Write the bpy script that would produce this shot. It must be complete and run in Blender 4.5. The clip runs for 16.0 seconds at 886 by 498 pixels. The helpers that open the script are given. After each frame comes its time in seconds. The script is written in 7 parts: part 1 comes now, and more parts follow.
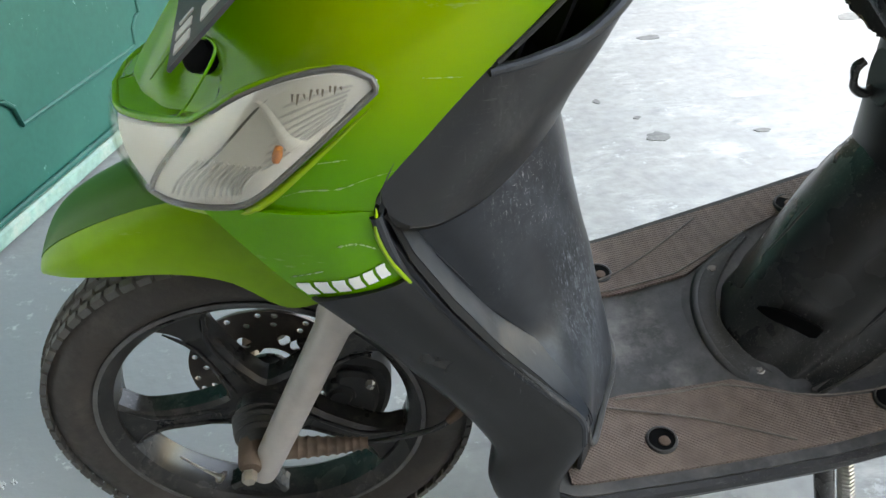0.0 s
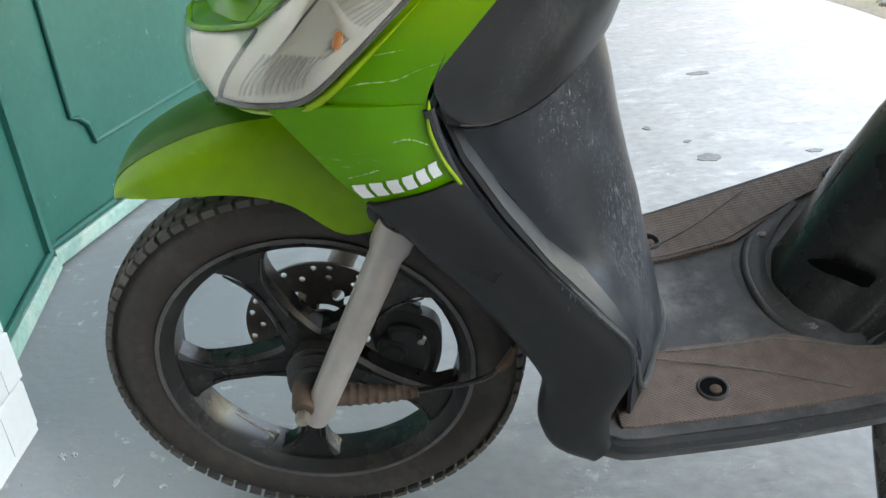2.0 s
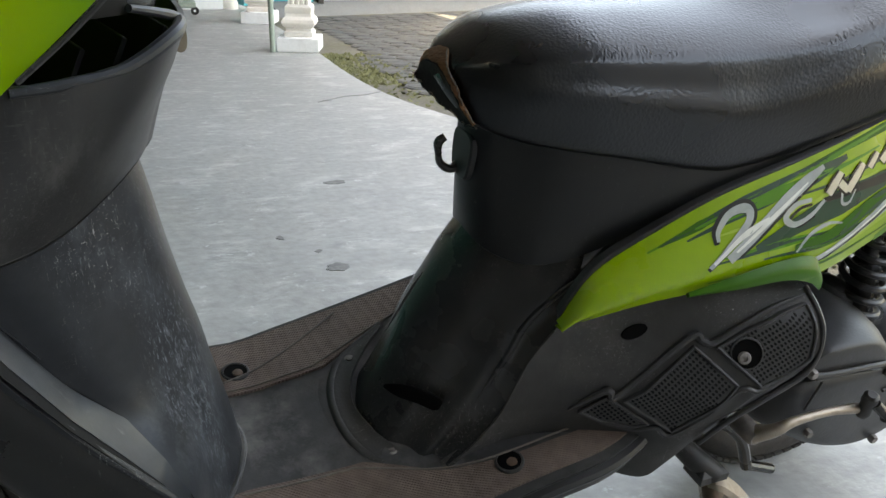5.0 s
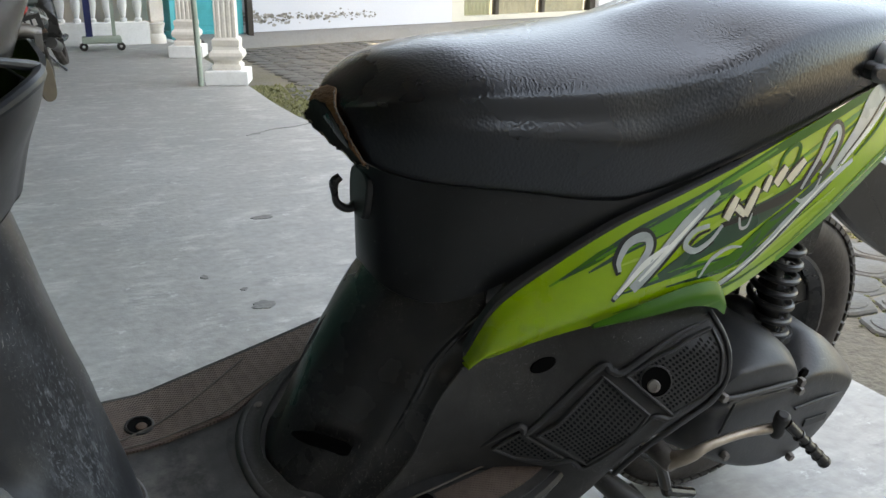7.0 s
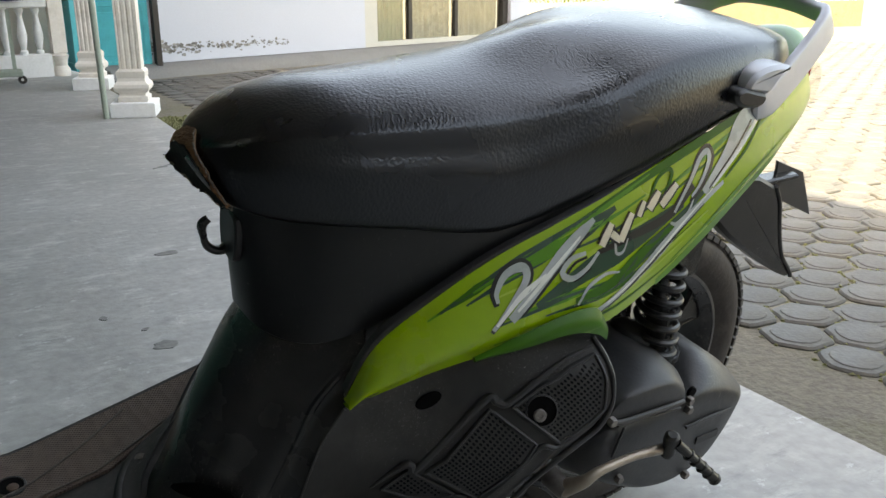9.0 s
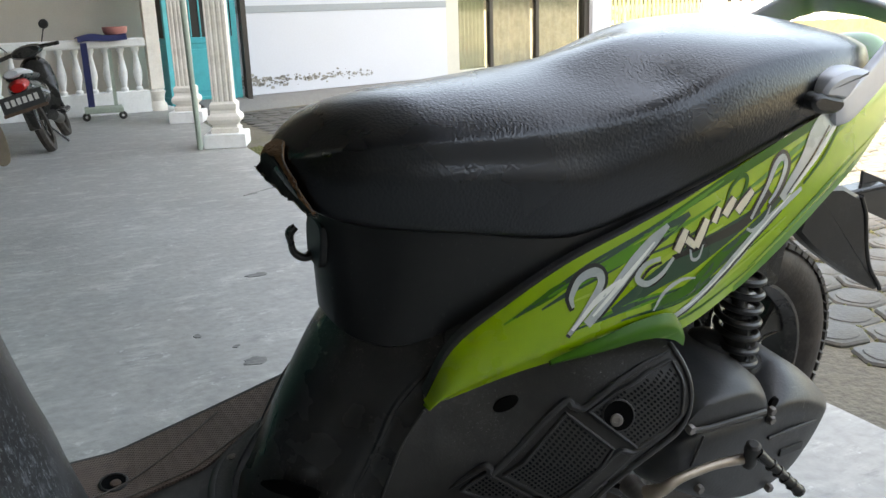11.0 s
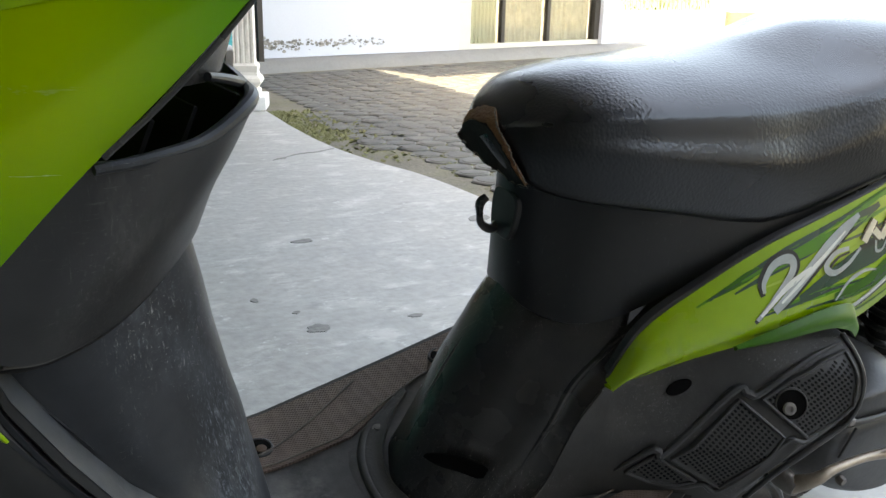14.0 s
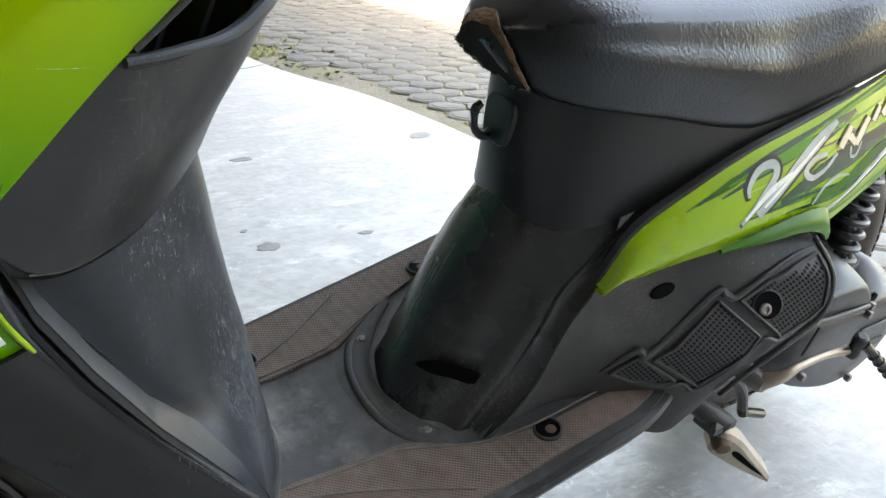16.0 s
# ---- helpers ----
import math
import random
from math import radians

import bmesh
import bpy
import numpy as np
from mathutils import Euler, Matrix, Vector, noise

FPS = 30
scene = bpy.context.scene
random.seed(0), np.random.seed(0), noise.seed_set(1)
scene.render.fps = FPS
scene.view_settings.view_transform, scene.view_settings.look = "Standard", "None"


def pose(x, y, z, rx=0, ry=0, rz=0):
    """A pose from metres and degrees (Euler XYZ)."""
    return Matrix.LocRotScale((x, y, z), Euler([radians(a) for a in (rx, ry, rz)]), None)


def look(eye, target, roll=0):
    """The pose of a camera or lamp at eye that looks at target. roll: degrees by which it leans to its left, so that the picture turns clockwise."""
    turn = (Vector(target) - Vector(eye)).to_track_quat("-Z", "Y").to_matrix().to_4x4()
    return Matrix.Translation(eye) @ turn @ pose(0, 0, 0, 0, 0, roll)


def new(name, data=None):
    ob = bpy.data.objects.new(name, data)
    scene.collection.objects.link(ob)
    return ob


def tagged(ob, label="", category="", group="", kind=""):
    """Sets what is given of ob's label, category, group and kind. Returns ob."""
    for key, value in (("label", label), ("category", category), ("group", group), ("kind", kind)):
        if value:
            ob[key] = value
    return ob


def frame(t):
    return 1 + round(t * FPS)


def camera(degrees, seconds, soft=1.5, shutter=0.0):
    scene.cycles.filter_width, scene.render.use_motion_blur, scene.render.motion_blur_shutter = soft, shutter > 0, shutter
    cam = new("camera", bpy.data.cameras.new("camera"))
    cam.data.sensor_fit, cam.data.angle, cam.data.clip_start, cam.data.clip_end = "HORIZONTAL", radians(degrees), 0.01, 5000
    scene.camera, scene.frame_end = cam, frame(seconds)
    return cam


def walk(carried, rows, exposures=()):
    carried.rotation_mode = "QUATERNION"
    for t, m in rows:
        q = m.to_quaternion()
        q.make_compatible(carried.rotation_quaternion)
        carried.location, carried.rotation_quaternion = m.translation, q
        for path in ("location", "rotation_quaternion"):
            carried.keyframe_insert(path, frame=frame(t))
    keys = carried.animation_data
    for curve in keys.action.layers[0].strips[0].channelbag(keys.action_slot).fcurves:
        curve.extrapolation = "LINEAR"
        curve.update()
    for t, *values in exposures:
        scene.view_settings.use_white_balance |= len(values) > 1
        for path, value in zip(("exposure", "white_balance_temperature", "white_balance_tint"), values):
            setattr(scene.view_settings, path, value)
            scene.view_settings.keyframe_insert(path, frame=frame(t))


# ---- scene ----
cam = camera(54.6, 16.0)
PATH = [
    (0, (-0.037, -0.029, 0.93), (0.032, 1.667, -0.128), -4.0),
    (0.5, (-0.034, -0.056, 0.888), (0.106, 1.738, 0.014), -1.9),
    (1, (-0.051, -0.103, 0.873), (0.035, 1.725, 0.066), -2.7),
    (1.5, (-0.051, -0.12, 0.819), (-0.071, 1.683, -0.045), -4.7),
    (2, (-0.048, -0.123, 0.818), (-0.085, 1.665, -0.077), -5.4),
    (2.5, (-0.02, -0.11, 0.825), (0.097, 1.679, -0.061), -3.3),
    (3, (0.012, -0.103, 0.833), (0.326, 1.688, 0.0), -0.6),
    (3.5, (0.032, -0.099, 0.832), (0.468, 1.685, 0.039), 0.9),
    (4, (0.042, -0.094, 0.835), (0.551, 1.682, 0.069), 1.2),
    (4.5, (0.062, -0.088, 0.834), (0.677, 1.668, 0.102), 1.7),
    (5, (0.082, -0.087, 0.833), (0.784, 1.645, 0.122), 2.0),
    (7.5, (0.15, -0.086, 0.845), (1.021, 1.595, 0.201), 0.5),
    (8, (0.172, -0.085, 0.848), (1.121, 1.554, 0.205), 0.4),
    (8.2, (0.18, -0.086, 0.85), (1.155, 1.54, 0.213), 0.4),
    (10.3, (0.191, -0.124, 0.853), (1.163, 1.539, 0.314), -0.6),
    (10.5, (0.185, -0.128, 0.849), (1.112, 1.56, 0.309), -1.0),
    (11, (0.177, -0.132, 0.839), (0.997, 1.611, 0.302), -1.9),
    (11.5, (0.154, -0.124, 0.846), (0.927, 1.64, 0.305), -1.3),
    (12, (0.121, -0.105, 0.848), (0.847, 1.68, 0.311), -1.4),
    (12.5, (0.094, -0.088, 0.847), (0.808, 1.701, 0.309), -1.5),
    (13, (0.058, -0.064, 0.848), (0.779, 1.723, 0.312), -1.3),
    (13.5, (0.021, -0.037, 0.841), (0.795, 1.723, 0.287), 0.1),
    (14, (-0.01, -0.018, 0.833), (0.839, 1.693, 0.239), 1.3),
    (14.5, (-0.027, 0.01, 0.813), (0.916, 1.653, 0.17), 2.2),
    (15, (-0.057, 0.026, 0.806), (0.933, 1.618, 0.11), 2.6),
    (15.5, (-0.081, 0.024, 0.809), (0.91, 1.597, 0.072), 2.7),
    (16, (-0.077, 0.019, 0.815), (0.909, 1.585, 0.056), 2.6),
]
walk(cam, [(t, look(eye, target, roll)) for t, eye, target, roll in PATH],
     [(0, 4.60, 9700, 8), (0.5, 4.48, 9700, 8), (1.0, 4.40, 9600, 8), (1.5, 4.42, 9500, 8), (2.5, 4.68, 9300, 8), (3.5, 4.32, 9500, 8), (4.0, 4.22, 9700, 8), (5, 3.75, 9900, 8), (7.3, 3.38, 9700, 8), (8, 3.16, 9700, 8), (10.4, 3.22, 9600, 8), (11, 3.44, 9500, 8), (12.5, 3.58, 9400, 8), (13.5, 3.64, 9500, 8), (14.5, 3.83, 9400, 8), (15.3, 4.33, 9400, 8), (16, 4.48, 9400, 8)])

# ---- world and light ----
SUN_DIR = Vector((-0.47, -0.10, 0.88)).normalized()      # towards the sun
world = bpy.data.worlds.new("world")
scene.world = world
world.use_nodes = True
wn = world.node_tree.nodes
sky = wn.new("ShaderNodeTexSky")
sky.sky_type = "NISHITA"
sky.sun_disc = False
sky.sun_elevation = math.asin(SUN_DIR.z)
sky.sun_rotation = math.atan2(SUN_DIR.x, SUN_DIR.y)
sky.air_density, sky.dust_density = 1.0, 5.0
world.node_tree.links.new(sky.outputs[0], wn["Background"].inputs[0])
wn["Background"].inputs[1].default_value = 0.15
sun_data = bpy.data.lights.new("sun", "SUN")
sun_data.energy, sun_data.angle, sun_data.color = 2.7, radians(0.6), (1.0, 0.95, 0.87)
sun = new("sun", sun_data)
sun.matrix_world = look(Vector((0, 0, 20)) + SUN_DIR, Vector((0, 0, 20)))


# ---- materials ----
def material(name, color, rough=0.5, metal=0.0, spread=0.12, scale=6.0, fine=60.0, bump=0.1, bump_scale=200.0,
             coat=0.0, dirt=None, dirt_amount=0.0, dirt_scale=9.0, bump_dist=0.002, rough_spread=0.12, spec=0.5, each=0.0):
    """A surface with two scales of colour variation, optional dirt, fine relief and uneven gloss."""
    m = bpy.data.materials.new(name)
    m.use_nodes = True
    nt = m.node_tree
    n, l = nt.nodes, nt.links
    bsdf = n["Principled BSDF"]
    tc = n.new("ShaderNodeTexCoord")
    a = n.new("ShaderNodeTexNoise")
    a.inputs["Scale"].default_value, a.inputs["Detail"].default_value = scale, 6
    b = n.new("ShaderNodeTexNoise")
    b.inputs["Scale"].default_value, b.inputs["Detail"].default_value = fine, 4
    for x in (a, b):
        l.new(tc.outputs["Object"], x.inputs["Vector"])
    mid = n.new("ShaderNodeMath"); mid.operation = "ADD"
    l.new(a.outputs[0], mid.inputs[0]); l.new(b.outputs[0], mid.inputs[1])
    ramp = n.new("ShaderNodeMapRange")
    ramp.inputs["From Min"].default_value, ramp.inputs["From Max"].default_value = 0.6, 1.4
    ramp.inputs["To Min"].default_value, ramp.inputs["To Max"].default_value = 1 - spread, 1 + spread
    l.new(mid.outputs[0], ramp.inputs["Value"])
    col = n.new("ShaderNodeMix"); col.data_type = "RGBA"; col.blend_type = "MULTIPLY"
    col.inputs[0].default_value = 1.0
    col.inputs[6].default_value = (*color, 1)
    l.new(ramp.outputs[0], col.inputs[7])
    out = col.outputs[2]
    if each:
        info = n.new("ShaderNodeObjectInfo")
        geo = n.new("ShaderNodeNewGeometry")
        s = n.new("ShaderNodeMath"); s.operation = "ADD"
        l.new(info.outputs["Random"], s.inputs[0]); l.new(geo.outputs["Random Per Island"], s.inputs[1])
        f = n.new("ShaderNodeMath"); f.operation = "FRACT"; l.new(s.outputs[0], f.inputs[0])
        mr = n.new("ShaderNodeMapRange"); mr.inputs["To Min"].default_value = 1 - each; mr.inputs["To Max"].default_value = 1 + each
        l.new(f.outputs[0], mr.inputs["Value"])
        c2 = n.new("ShaderNodeMix"); c2.data_type = "RGBA"; c2.blend_type = "MULTIPLY"; c2.inputs[0].default_value = 1.0
        l.new(out, c2.inputs[6]); l.new(mr.outputs[0], c2.inputs[7])
        out = c2.outputs[2]
    if dirt:
        d = n.new("ShaderNodeTexNoise")
        d.inputs["Scale"].default_value, d.inputs["Detail"].default_value, d.inputs["Roughness"].default_value = dirt_scale, 8, 0.7
        l.new(tc.outputs["Object"], d.inputs["Vector"])
        dr = n.new("ShaderNodeMapRange")
        dr.inputs["From Min"].default_value, dr.inputs["From Max"].default_value = 0.48, 0.75
        dr.inputs["To Max"].default_value = dirt_amount
        l.new(d.outputs[0], dr.inputs["Value"])
        c3 = n.new("ShaderNodeMix"); c3.data_type = "RGBA"
        c3.inputs[7].default_value = (*dirt, 1)
        l.new(dr.outputs[0], c3.inputs[0]); l.new(out, c3.inputs[6])
        out = c3.outputs[2]
    l.new(out, bsdf.inputs["Base Color"])
    rr = n.new("ShaderNodeMapRange")
    rr.inputs["From Min"].default_value, rr.inputs["From Max"].default_value = 0.3, 0.7
    rr.inputs["To Min"].default_value, rr.inputs["To Max"].default_value = max(0.02, rough - rough_spread), min(1, rough + rough_spread)
    l.new(a.outputs[0], rr.inputs["Value"]); l.new(rr.outputs[0], bsdf.inputs["Roughness"])
    bsdf.inputs["Metallic"].default_value = metal
    bsdf.inputs["Coat Weight"].default_value = coat
    bsdf.inputs["Coat Roughness"].default_value = 0.08
    bsdf.inputs["Specular IOR Level"].default_value = spec
    if bump:
        t = n.new("ShaderNodeTexNoise")
        t.inputs["Scale"].default_value, t.inputs["Detail"].default_value = bump_scale, 3
        l.new(tc.outputs["Object"], t.inputs["Vector"])
        bp = n.new("ShaderNodeBump")
        bp.inputs["Strength"].default_value, bp.inputs["Distance"].default_value = bump, bump_dist
        l.new(t.outputs[0], bp.inputs["Height"]); l.new(bp.outputs[0], bsdf.inputs["Normal"])
    return m


def coat_gloss(m, rough):
    m.node_tree.nodes["Principled BSDF"].inputs["Coat Roughness"].default_value = rough
    return m


def node_of(m, kind):
    return [x for x in m.node_tree.nodes if x.bl_idname == kind]


def scratched(m, color, scale, amount, stretch=(1, 1, 0.12), turn=(0, 0, 0), low=0.62, high=0.72):
    """Lays pale scuffs, drawn out along one direction, over a material's colour."""
    n, l = m.node_tree.nodes, m.node_tree.links
    bsdf = n["Principled BSDF"]
    src = bsdf.inputs["Base Color"].links[0].from_socket
    tc = n.new("ShaderNodeTexCoord")
    mp = n.new("ShaderNodeMapping")
    mp.inputs["Scale"].default_value = stretch
    mp.inputs["Rotation"].default_value = [radians(a) for a in turn]
    l.new(tc.outputs["Object"], mp.inputs[0])
    t = n.new("ShaderNodeTexNoise")
    t.inputs["Scale"].default_value, t.inputs["Detail"].default_value, t.inputs["Roughness"].default_value = scale, 5, 0.75
    l.new(mp.outputs[0], t.inputs["Vector"])
    r = n.new("ShaderNodeMapRange")
    r.inputs["From Min"].default_value, r.inputs["From Max"].default_value, r.inputs["To Max"].default_value = low, high, amount
    l.new(t.outputs[0], r.inputs["Value"])
    big = n.new("ShaderNodeTexNoise"); big.inputs["Scale"].default_value = 7
    l.new(tc.outputs["Object"], big.inputs["Vector"])
    r2 = n.new("ShaderNodeMapRange"); r2.inputs["From Min"].default_value, r2.inputs["From Max"].default_value = 0.45, 0.6
    l.new(big.outputs[0], r2.inputs["Value"])
    mul = n.new("ShaderNodeMath"); mul.operation = "MULTIPLY"
    l.new(r.outputs[0], mul.inputs[0]); l.new(r2.outputs[0], mul.inputs[1])
    c = n.new("ShaderNodeMix"); c.data_type = "RGBA"
    c.inputs[7].default_value = (*color, 1)
    l.new(mul.outputs[0], c.inputs[0]); l.new(src, c.inputs[6])
    l.new(c.outputs[2], bsdf.inputs["Base Color"])
    return m


def cellular(m, scale, strength, dist, feature="F1", stretch=(1, 1, 1)):
    """Swaps a material's fine relief for a cellular one, as of grained vinyl or knurled rubber."""
    n, l = m.node_tree.nodes, m.node_tree.links
    v = n.new("ShaderNodeTexVoronoi")
    v.feature = feature
    v.inputs["Scale"].default_value = scale
    tc = n.new("ShaderNodeTexCoord")
    mp = n.new("ShaderNodeMapping"); mp.inputs["Scale"].default_value = stretch
    l.new(tc.outputs["Object"], mp.inputs[0]); l.new(mp.outputs[0], v.inputs["Vector"])
    b = node_of(m, "ShaderNodeBump")[0]
    b.inputs["Strength"].default_value, b.inputs["Distance"].default_value = strength, dist
    l.new(v.outputs["Distance"], b.inputs["Height"])
    return m


green = material("green_paint", (0.062, 0.240, 0.003), 0.34, spread=0.06, scale=3, bump=0.02, coat=0.2, dirt=(0.085, 0.24, 0.012), dirt_amount=0.25, spec=0.4)
scratched(green, (0.40, 0.54, 0.22), 30, 0.6, (0.25, 1, 2.2), low=0.67, high=0.74)
deep_green = material("deep_green_paint", (0.030, 0.125, 0.004), 0.4, spread=0.06, scale=3, bump=0.02, dirt=(0.04, 0.13, 0.008), dirt_amount=0.25, spec=0.25)
scratched(deep_green, (0.30, 0.42, 0.16), 30, 0.5, (0.25, 1, 2.2), low=0.67, high=0.74)
lime = material("lime_paint", (0.26, 0.42, 0.004), 0.30, spread=0.08, scale=4, bump=0.02, coat=0.3, dirt=(0.15, 0.33, 0.004), dirt_amount=0.5, dirt_scale=4)


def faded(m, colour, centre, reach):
    """Fades a material towards another colour round a point: bodywork print, floor shade."""
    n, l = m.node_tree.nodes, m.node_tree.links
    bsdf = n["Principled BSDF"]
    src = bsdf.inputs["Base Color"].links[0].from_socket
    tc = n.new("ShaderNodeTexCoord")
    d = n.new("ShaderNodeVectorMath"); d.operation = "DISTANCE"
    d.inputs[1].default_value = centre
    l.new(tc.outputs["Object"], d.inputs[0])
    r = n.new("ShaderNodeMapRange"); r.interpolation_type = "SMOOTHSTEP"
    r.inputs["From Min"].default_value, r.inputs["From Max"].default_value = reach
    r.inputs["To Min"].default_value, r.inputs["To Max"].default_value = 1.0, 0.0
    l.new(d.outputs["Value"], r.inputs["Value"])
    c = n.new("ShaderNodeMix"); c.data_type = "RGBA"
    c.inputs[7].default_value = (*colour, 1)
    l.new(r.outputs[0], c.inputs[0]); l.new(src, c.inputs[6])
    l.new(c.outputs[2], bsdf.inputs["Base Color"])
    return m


def scuffed(m, color, scale, amount, centre, reach, stretch, turn=(0, 0, 0), low=0.52, high=0.60):
    """A patch of fine scrapes with a middle and a reach, thinning out to its edge."""
    n, l = m.node_tree.nodes, m.node_tree.links
    scratched(m, color, scale, amount, stretch, turn, low, high)
    bsdf = n["Principled BSDF"]
    mix = bsdf.inputs["Base Color"].links[0].from_node
    src = mix.inputs[0].links[0].from_node.inputs[0].links[0].from_socket
    tc, mp, d = n.new("ShaderNodeTexCoord"), n.new("ShaderNodeMapping"), n.new("ShaderNodeVectorMath")
    mp.inputs["Location"].default_value = [-c / r for c, r in zip(centre, reach)]
    mp.inputs["Scale"].default_value = [1 / r for r in reach]
    l.new(tc.outputs["Object"], mp.inputs[0])
    d.operation = "LENGTH"
    l.new(mp.outputs[0], d.inputs[0])
    r = n.new("ShaderNodeMapRange"); r.interpolation_type = "SMOOTHSTEP"
    r.inputs["From Min"].default_value, r.inputs["From Max"].default_value = 0.35, 1.0
    r.inputs["To Min"].default_value, r.inputs["To Max"].default_value = 1.0, 0.0
    l.new(d.outputs["Value"], r.inputs["Value"])
    mul = n.new("ShaderNodeMath"); mul.operation = "MULTIPLY"
    l.new(src, mul.inputs[0]); l.new(r.outputs[0], mul.inputs[1])
    l.new(mul.outputs[0], mix.inputs[0])
    return m


cowl_paint = material("cowl_paint", (0.082, 0.285, 0.002), 0.22, spread=0.06, scale=3, bump=0.02, coat=0.25, dirt=(0.10, 0.28, 0.006), dirt_amount=0.25, spec=0.3, rough_spread=0.05)
# Printed lime fade, reaching wider to carry reflected brightness too.
faded(cowl_paint, (0.30, 0.45, 0.004), (0.195, -0.120, 0.820), (0.035, 0.165))
scratched(cowl_paint, (0.45, 0.58, 0.30), 22, 0.7, (0.25, 1, 2.2), low=0.66, high=0.74)
fender_paint = material("fender_paint", (0.165, 0.335, 0.004), 0.36, spread=0.12, scale=4, bump=0.03, coat=0.1, dirt=(0.18, 0.31, 0.02), dirt_amount=0.4, spec=0.25)
scratched(fender_paint, (0.35, 0.45, 0.20), 24, 0.5, (0.3, 1, 2), low=0.66, high=0.74)
key_leather = material("key_tag", (0.13, 0.105, 0.075), 0.6, spread=0.3, scale=40, bump=0.2)
frayed = material("frayed_thread", (0.16, 0.14, 0.115), 0.9, spread=0.4, scale=60, bump=0.4)
# Dark tone for the shade inside the seat's tear.
tear_shade = material("torn_hollow_shade", (0.016, 0.013, 0.011), 0.9, spread=0.4, scale=60, bump=0.5)
scuff_pale = material("scuffed_paint", (0.34, 0.48, 0.20), 0.5, spread=0.3, scale=40, bump=0.1)
pale_lime = material("pale_lime_print", (0.36, 0.50, 0.06), 0.3, spread=0.06, bump=0.02, coat=0.2)
dark_green = material("dark_green_decal", (0.012, 0.055, 0.028), 0.3, bump=0.0, coat=0.3)
silver_decal = material("silver_decal", (0.42, 0.46, 0.44), 0.3, bump=0.0, coat=0.3, spread=0.2, scale=20)
white_decal = material("white_decal", (0.78, 0.80, 0.74), 0.35, bump=0.0)
cream_decal = material("cream_decal", (0.72, 0.66, 0.50), 0.35, bump=0.0)
black_decal = material("black_decal", (0.012, 0.014, 0.013), 0.3, bump=0.0)
plastic = material("black_plastic", (0.021, 0.0215, 0.0225), 0.42, spread=0.2, scale=5, bump=0.10, bump_scale=700, dirt=(0.022, 0.022, 0.023), dirt_amount=0.5, bump_dist=0.0006, spec=0.35)
scratched(plastic, (0.16, 0.17, 0.18), 60, 0.5, (1, 1, 0.2), low=0.64, high=0.72)
shield_black = material("shield_plastic", (0.0180, 0.0195, 0.0225), 0.44, spread=0.25, scale=6, bump=0.15, bump_scale=600, dirt=(0.034, 0.037, 0.042), dirt_amount=0.6, dirt_scale=5, bump_dist=0.0006, spec=0.3)
scratched(shield_black, (0.12, 0.135, 0.15), 300, 0.6, (1, 0.2, 0.25), (25, -14, 30), low=0.60, high=0.68)
scratched(shield_black, (0.050, 0.056, 0.064), 24, 0.7, (1, 1, 0.5), (10, -14, 0), low=0.48, high=0.64)
scuffed(shield_black, (0.26, 0.29, 0.32), 420, 0.8, (0.385, -0.075, 0.43), (0.07, 0.055, 0.20), (1, 1, 0.13), (0, -14, 0), 0.56, 0.63)
scuffed(shield_black, (0.18, 0.20, 0.22), 160, 0.6, (0.390, -0.080, 0.40), (0.07, 0.060, 0.22), (1, 1, 0.30), (0, -14, 0), 0.54, 0.62)
scuffed(shield_black, (0.07, 0.076, 0.082), 40, 0.6, (0.38, -0.090, 0.36), (0.10, 0.10, 0.14), (1, 1, 0.7), (0, -14, 0), 0.46, 0.62)
scratched(shield_black, (0.22, 0.24, 0.26), 70, 0.5, (0.5, 1, 0.5), (0, 30, 0), low=0.66, high=0.72)
pocket_black = material("pocket_plastic", (0.0200, 0.0203, 0.0212), 0.42, spread=0.2, bump=0.25, bump_scale=900, bump_dist=0.0005, dirt=(0.026, 0.027, 0.030), dirt_amount=0.5, spec=0.42)
scratched(pocket_black, (0.09, 0.09, 0.095), 70, 0.5, (0.4, 1, 1), low=0.68, high=0.74)
gloss_black = material("gloss_black", (0.0265, 0.0262, 0.0256), 0.26, spread=0.25, bump=0.05, bump_scale=300, dirt=(0.044, 0.042, 0.039), dirt_amount=0.5, bump_dist=0.0006, spec=0.45)
scratched(gloss_black, (0.11, 0.108, 0.104), 50, 0.6, (1, 1, 0.2), low=0.62, high=0.72)
body_black = material("body_black", (0.0150, 0.0152, 0.0155), 0.36, spread=0.2, bump=0.2, bump_scale=700, bump_dist=0.0005, dirt=(0.013, 0.0135, 0.015), dirt_amount=0.4, spec=0.4)
scratched(body_black, (0.08, 0.08, 0.085), 70, 0.5, (0.4, 1, 1), low=0.68, high=0.74)
dusty_black = material("dusty_plastic", (0.038, 0.0372, 0.0362), 0.50, spread=0.25, bump=0.25, bump_scale=300, dirt=(0.075, 0.068, 0.062), dirt_amount=0.42, dirt_scale=7, bump_dist=0.001, spec=0.35)
scratched(dusty_black, (0.16, 0.15, 0.14), 45, 0.6, (0.5, 1, 0.5), low=0.60, high=0.72)
mesh_grey = material("grille_grey", (0.042, 0.042, 0.043), 0.5, spread=0.25, bump=0.2, bump_scale=300, dirt=(0.07, 0.066, 0.06), dirt_amount=0.5, dirt_scale=9, spec=0.4)
case_black = material("engine_case", (0.030, 0.031, 0.033), 0.45, spread=0.25, bump=0.25, bump_scale=250, dirt=(0.055, 0.055, 0.056), dirt_amount=0.6, dirt_scale=9, bump_dist=0.001, spec=0.4)
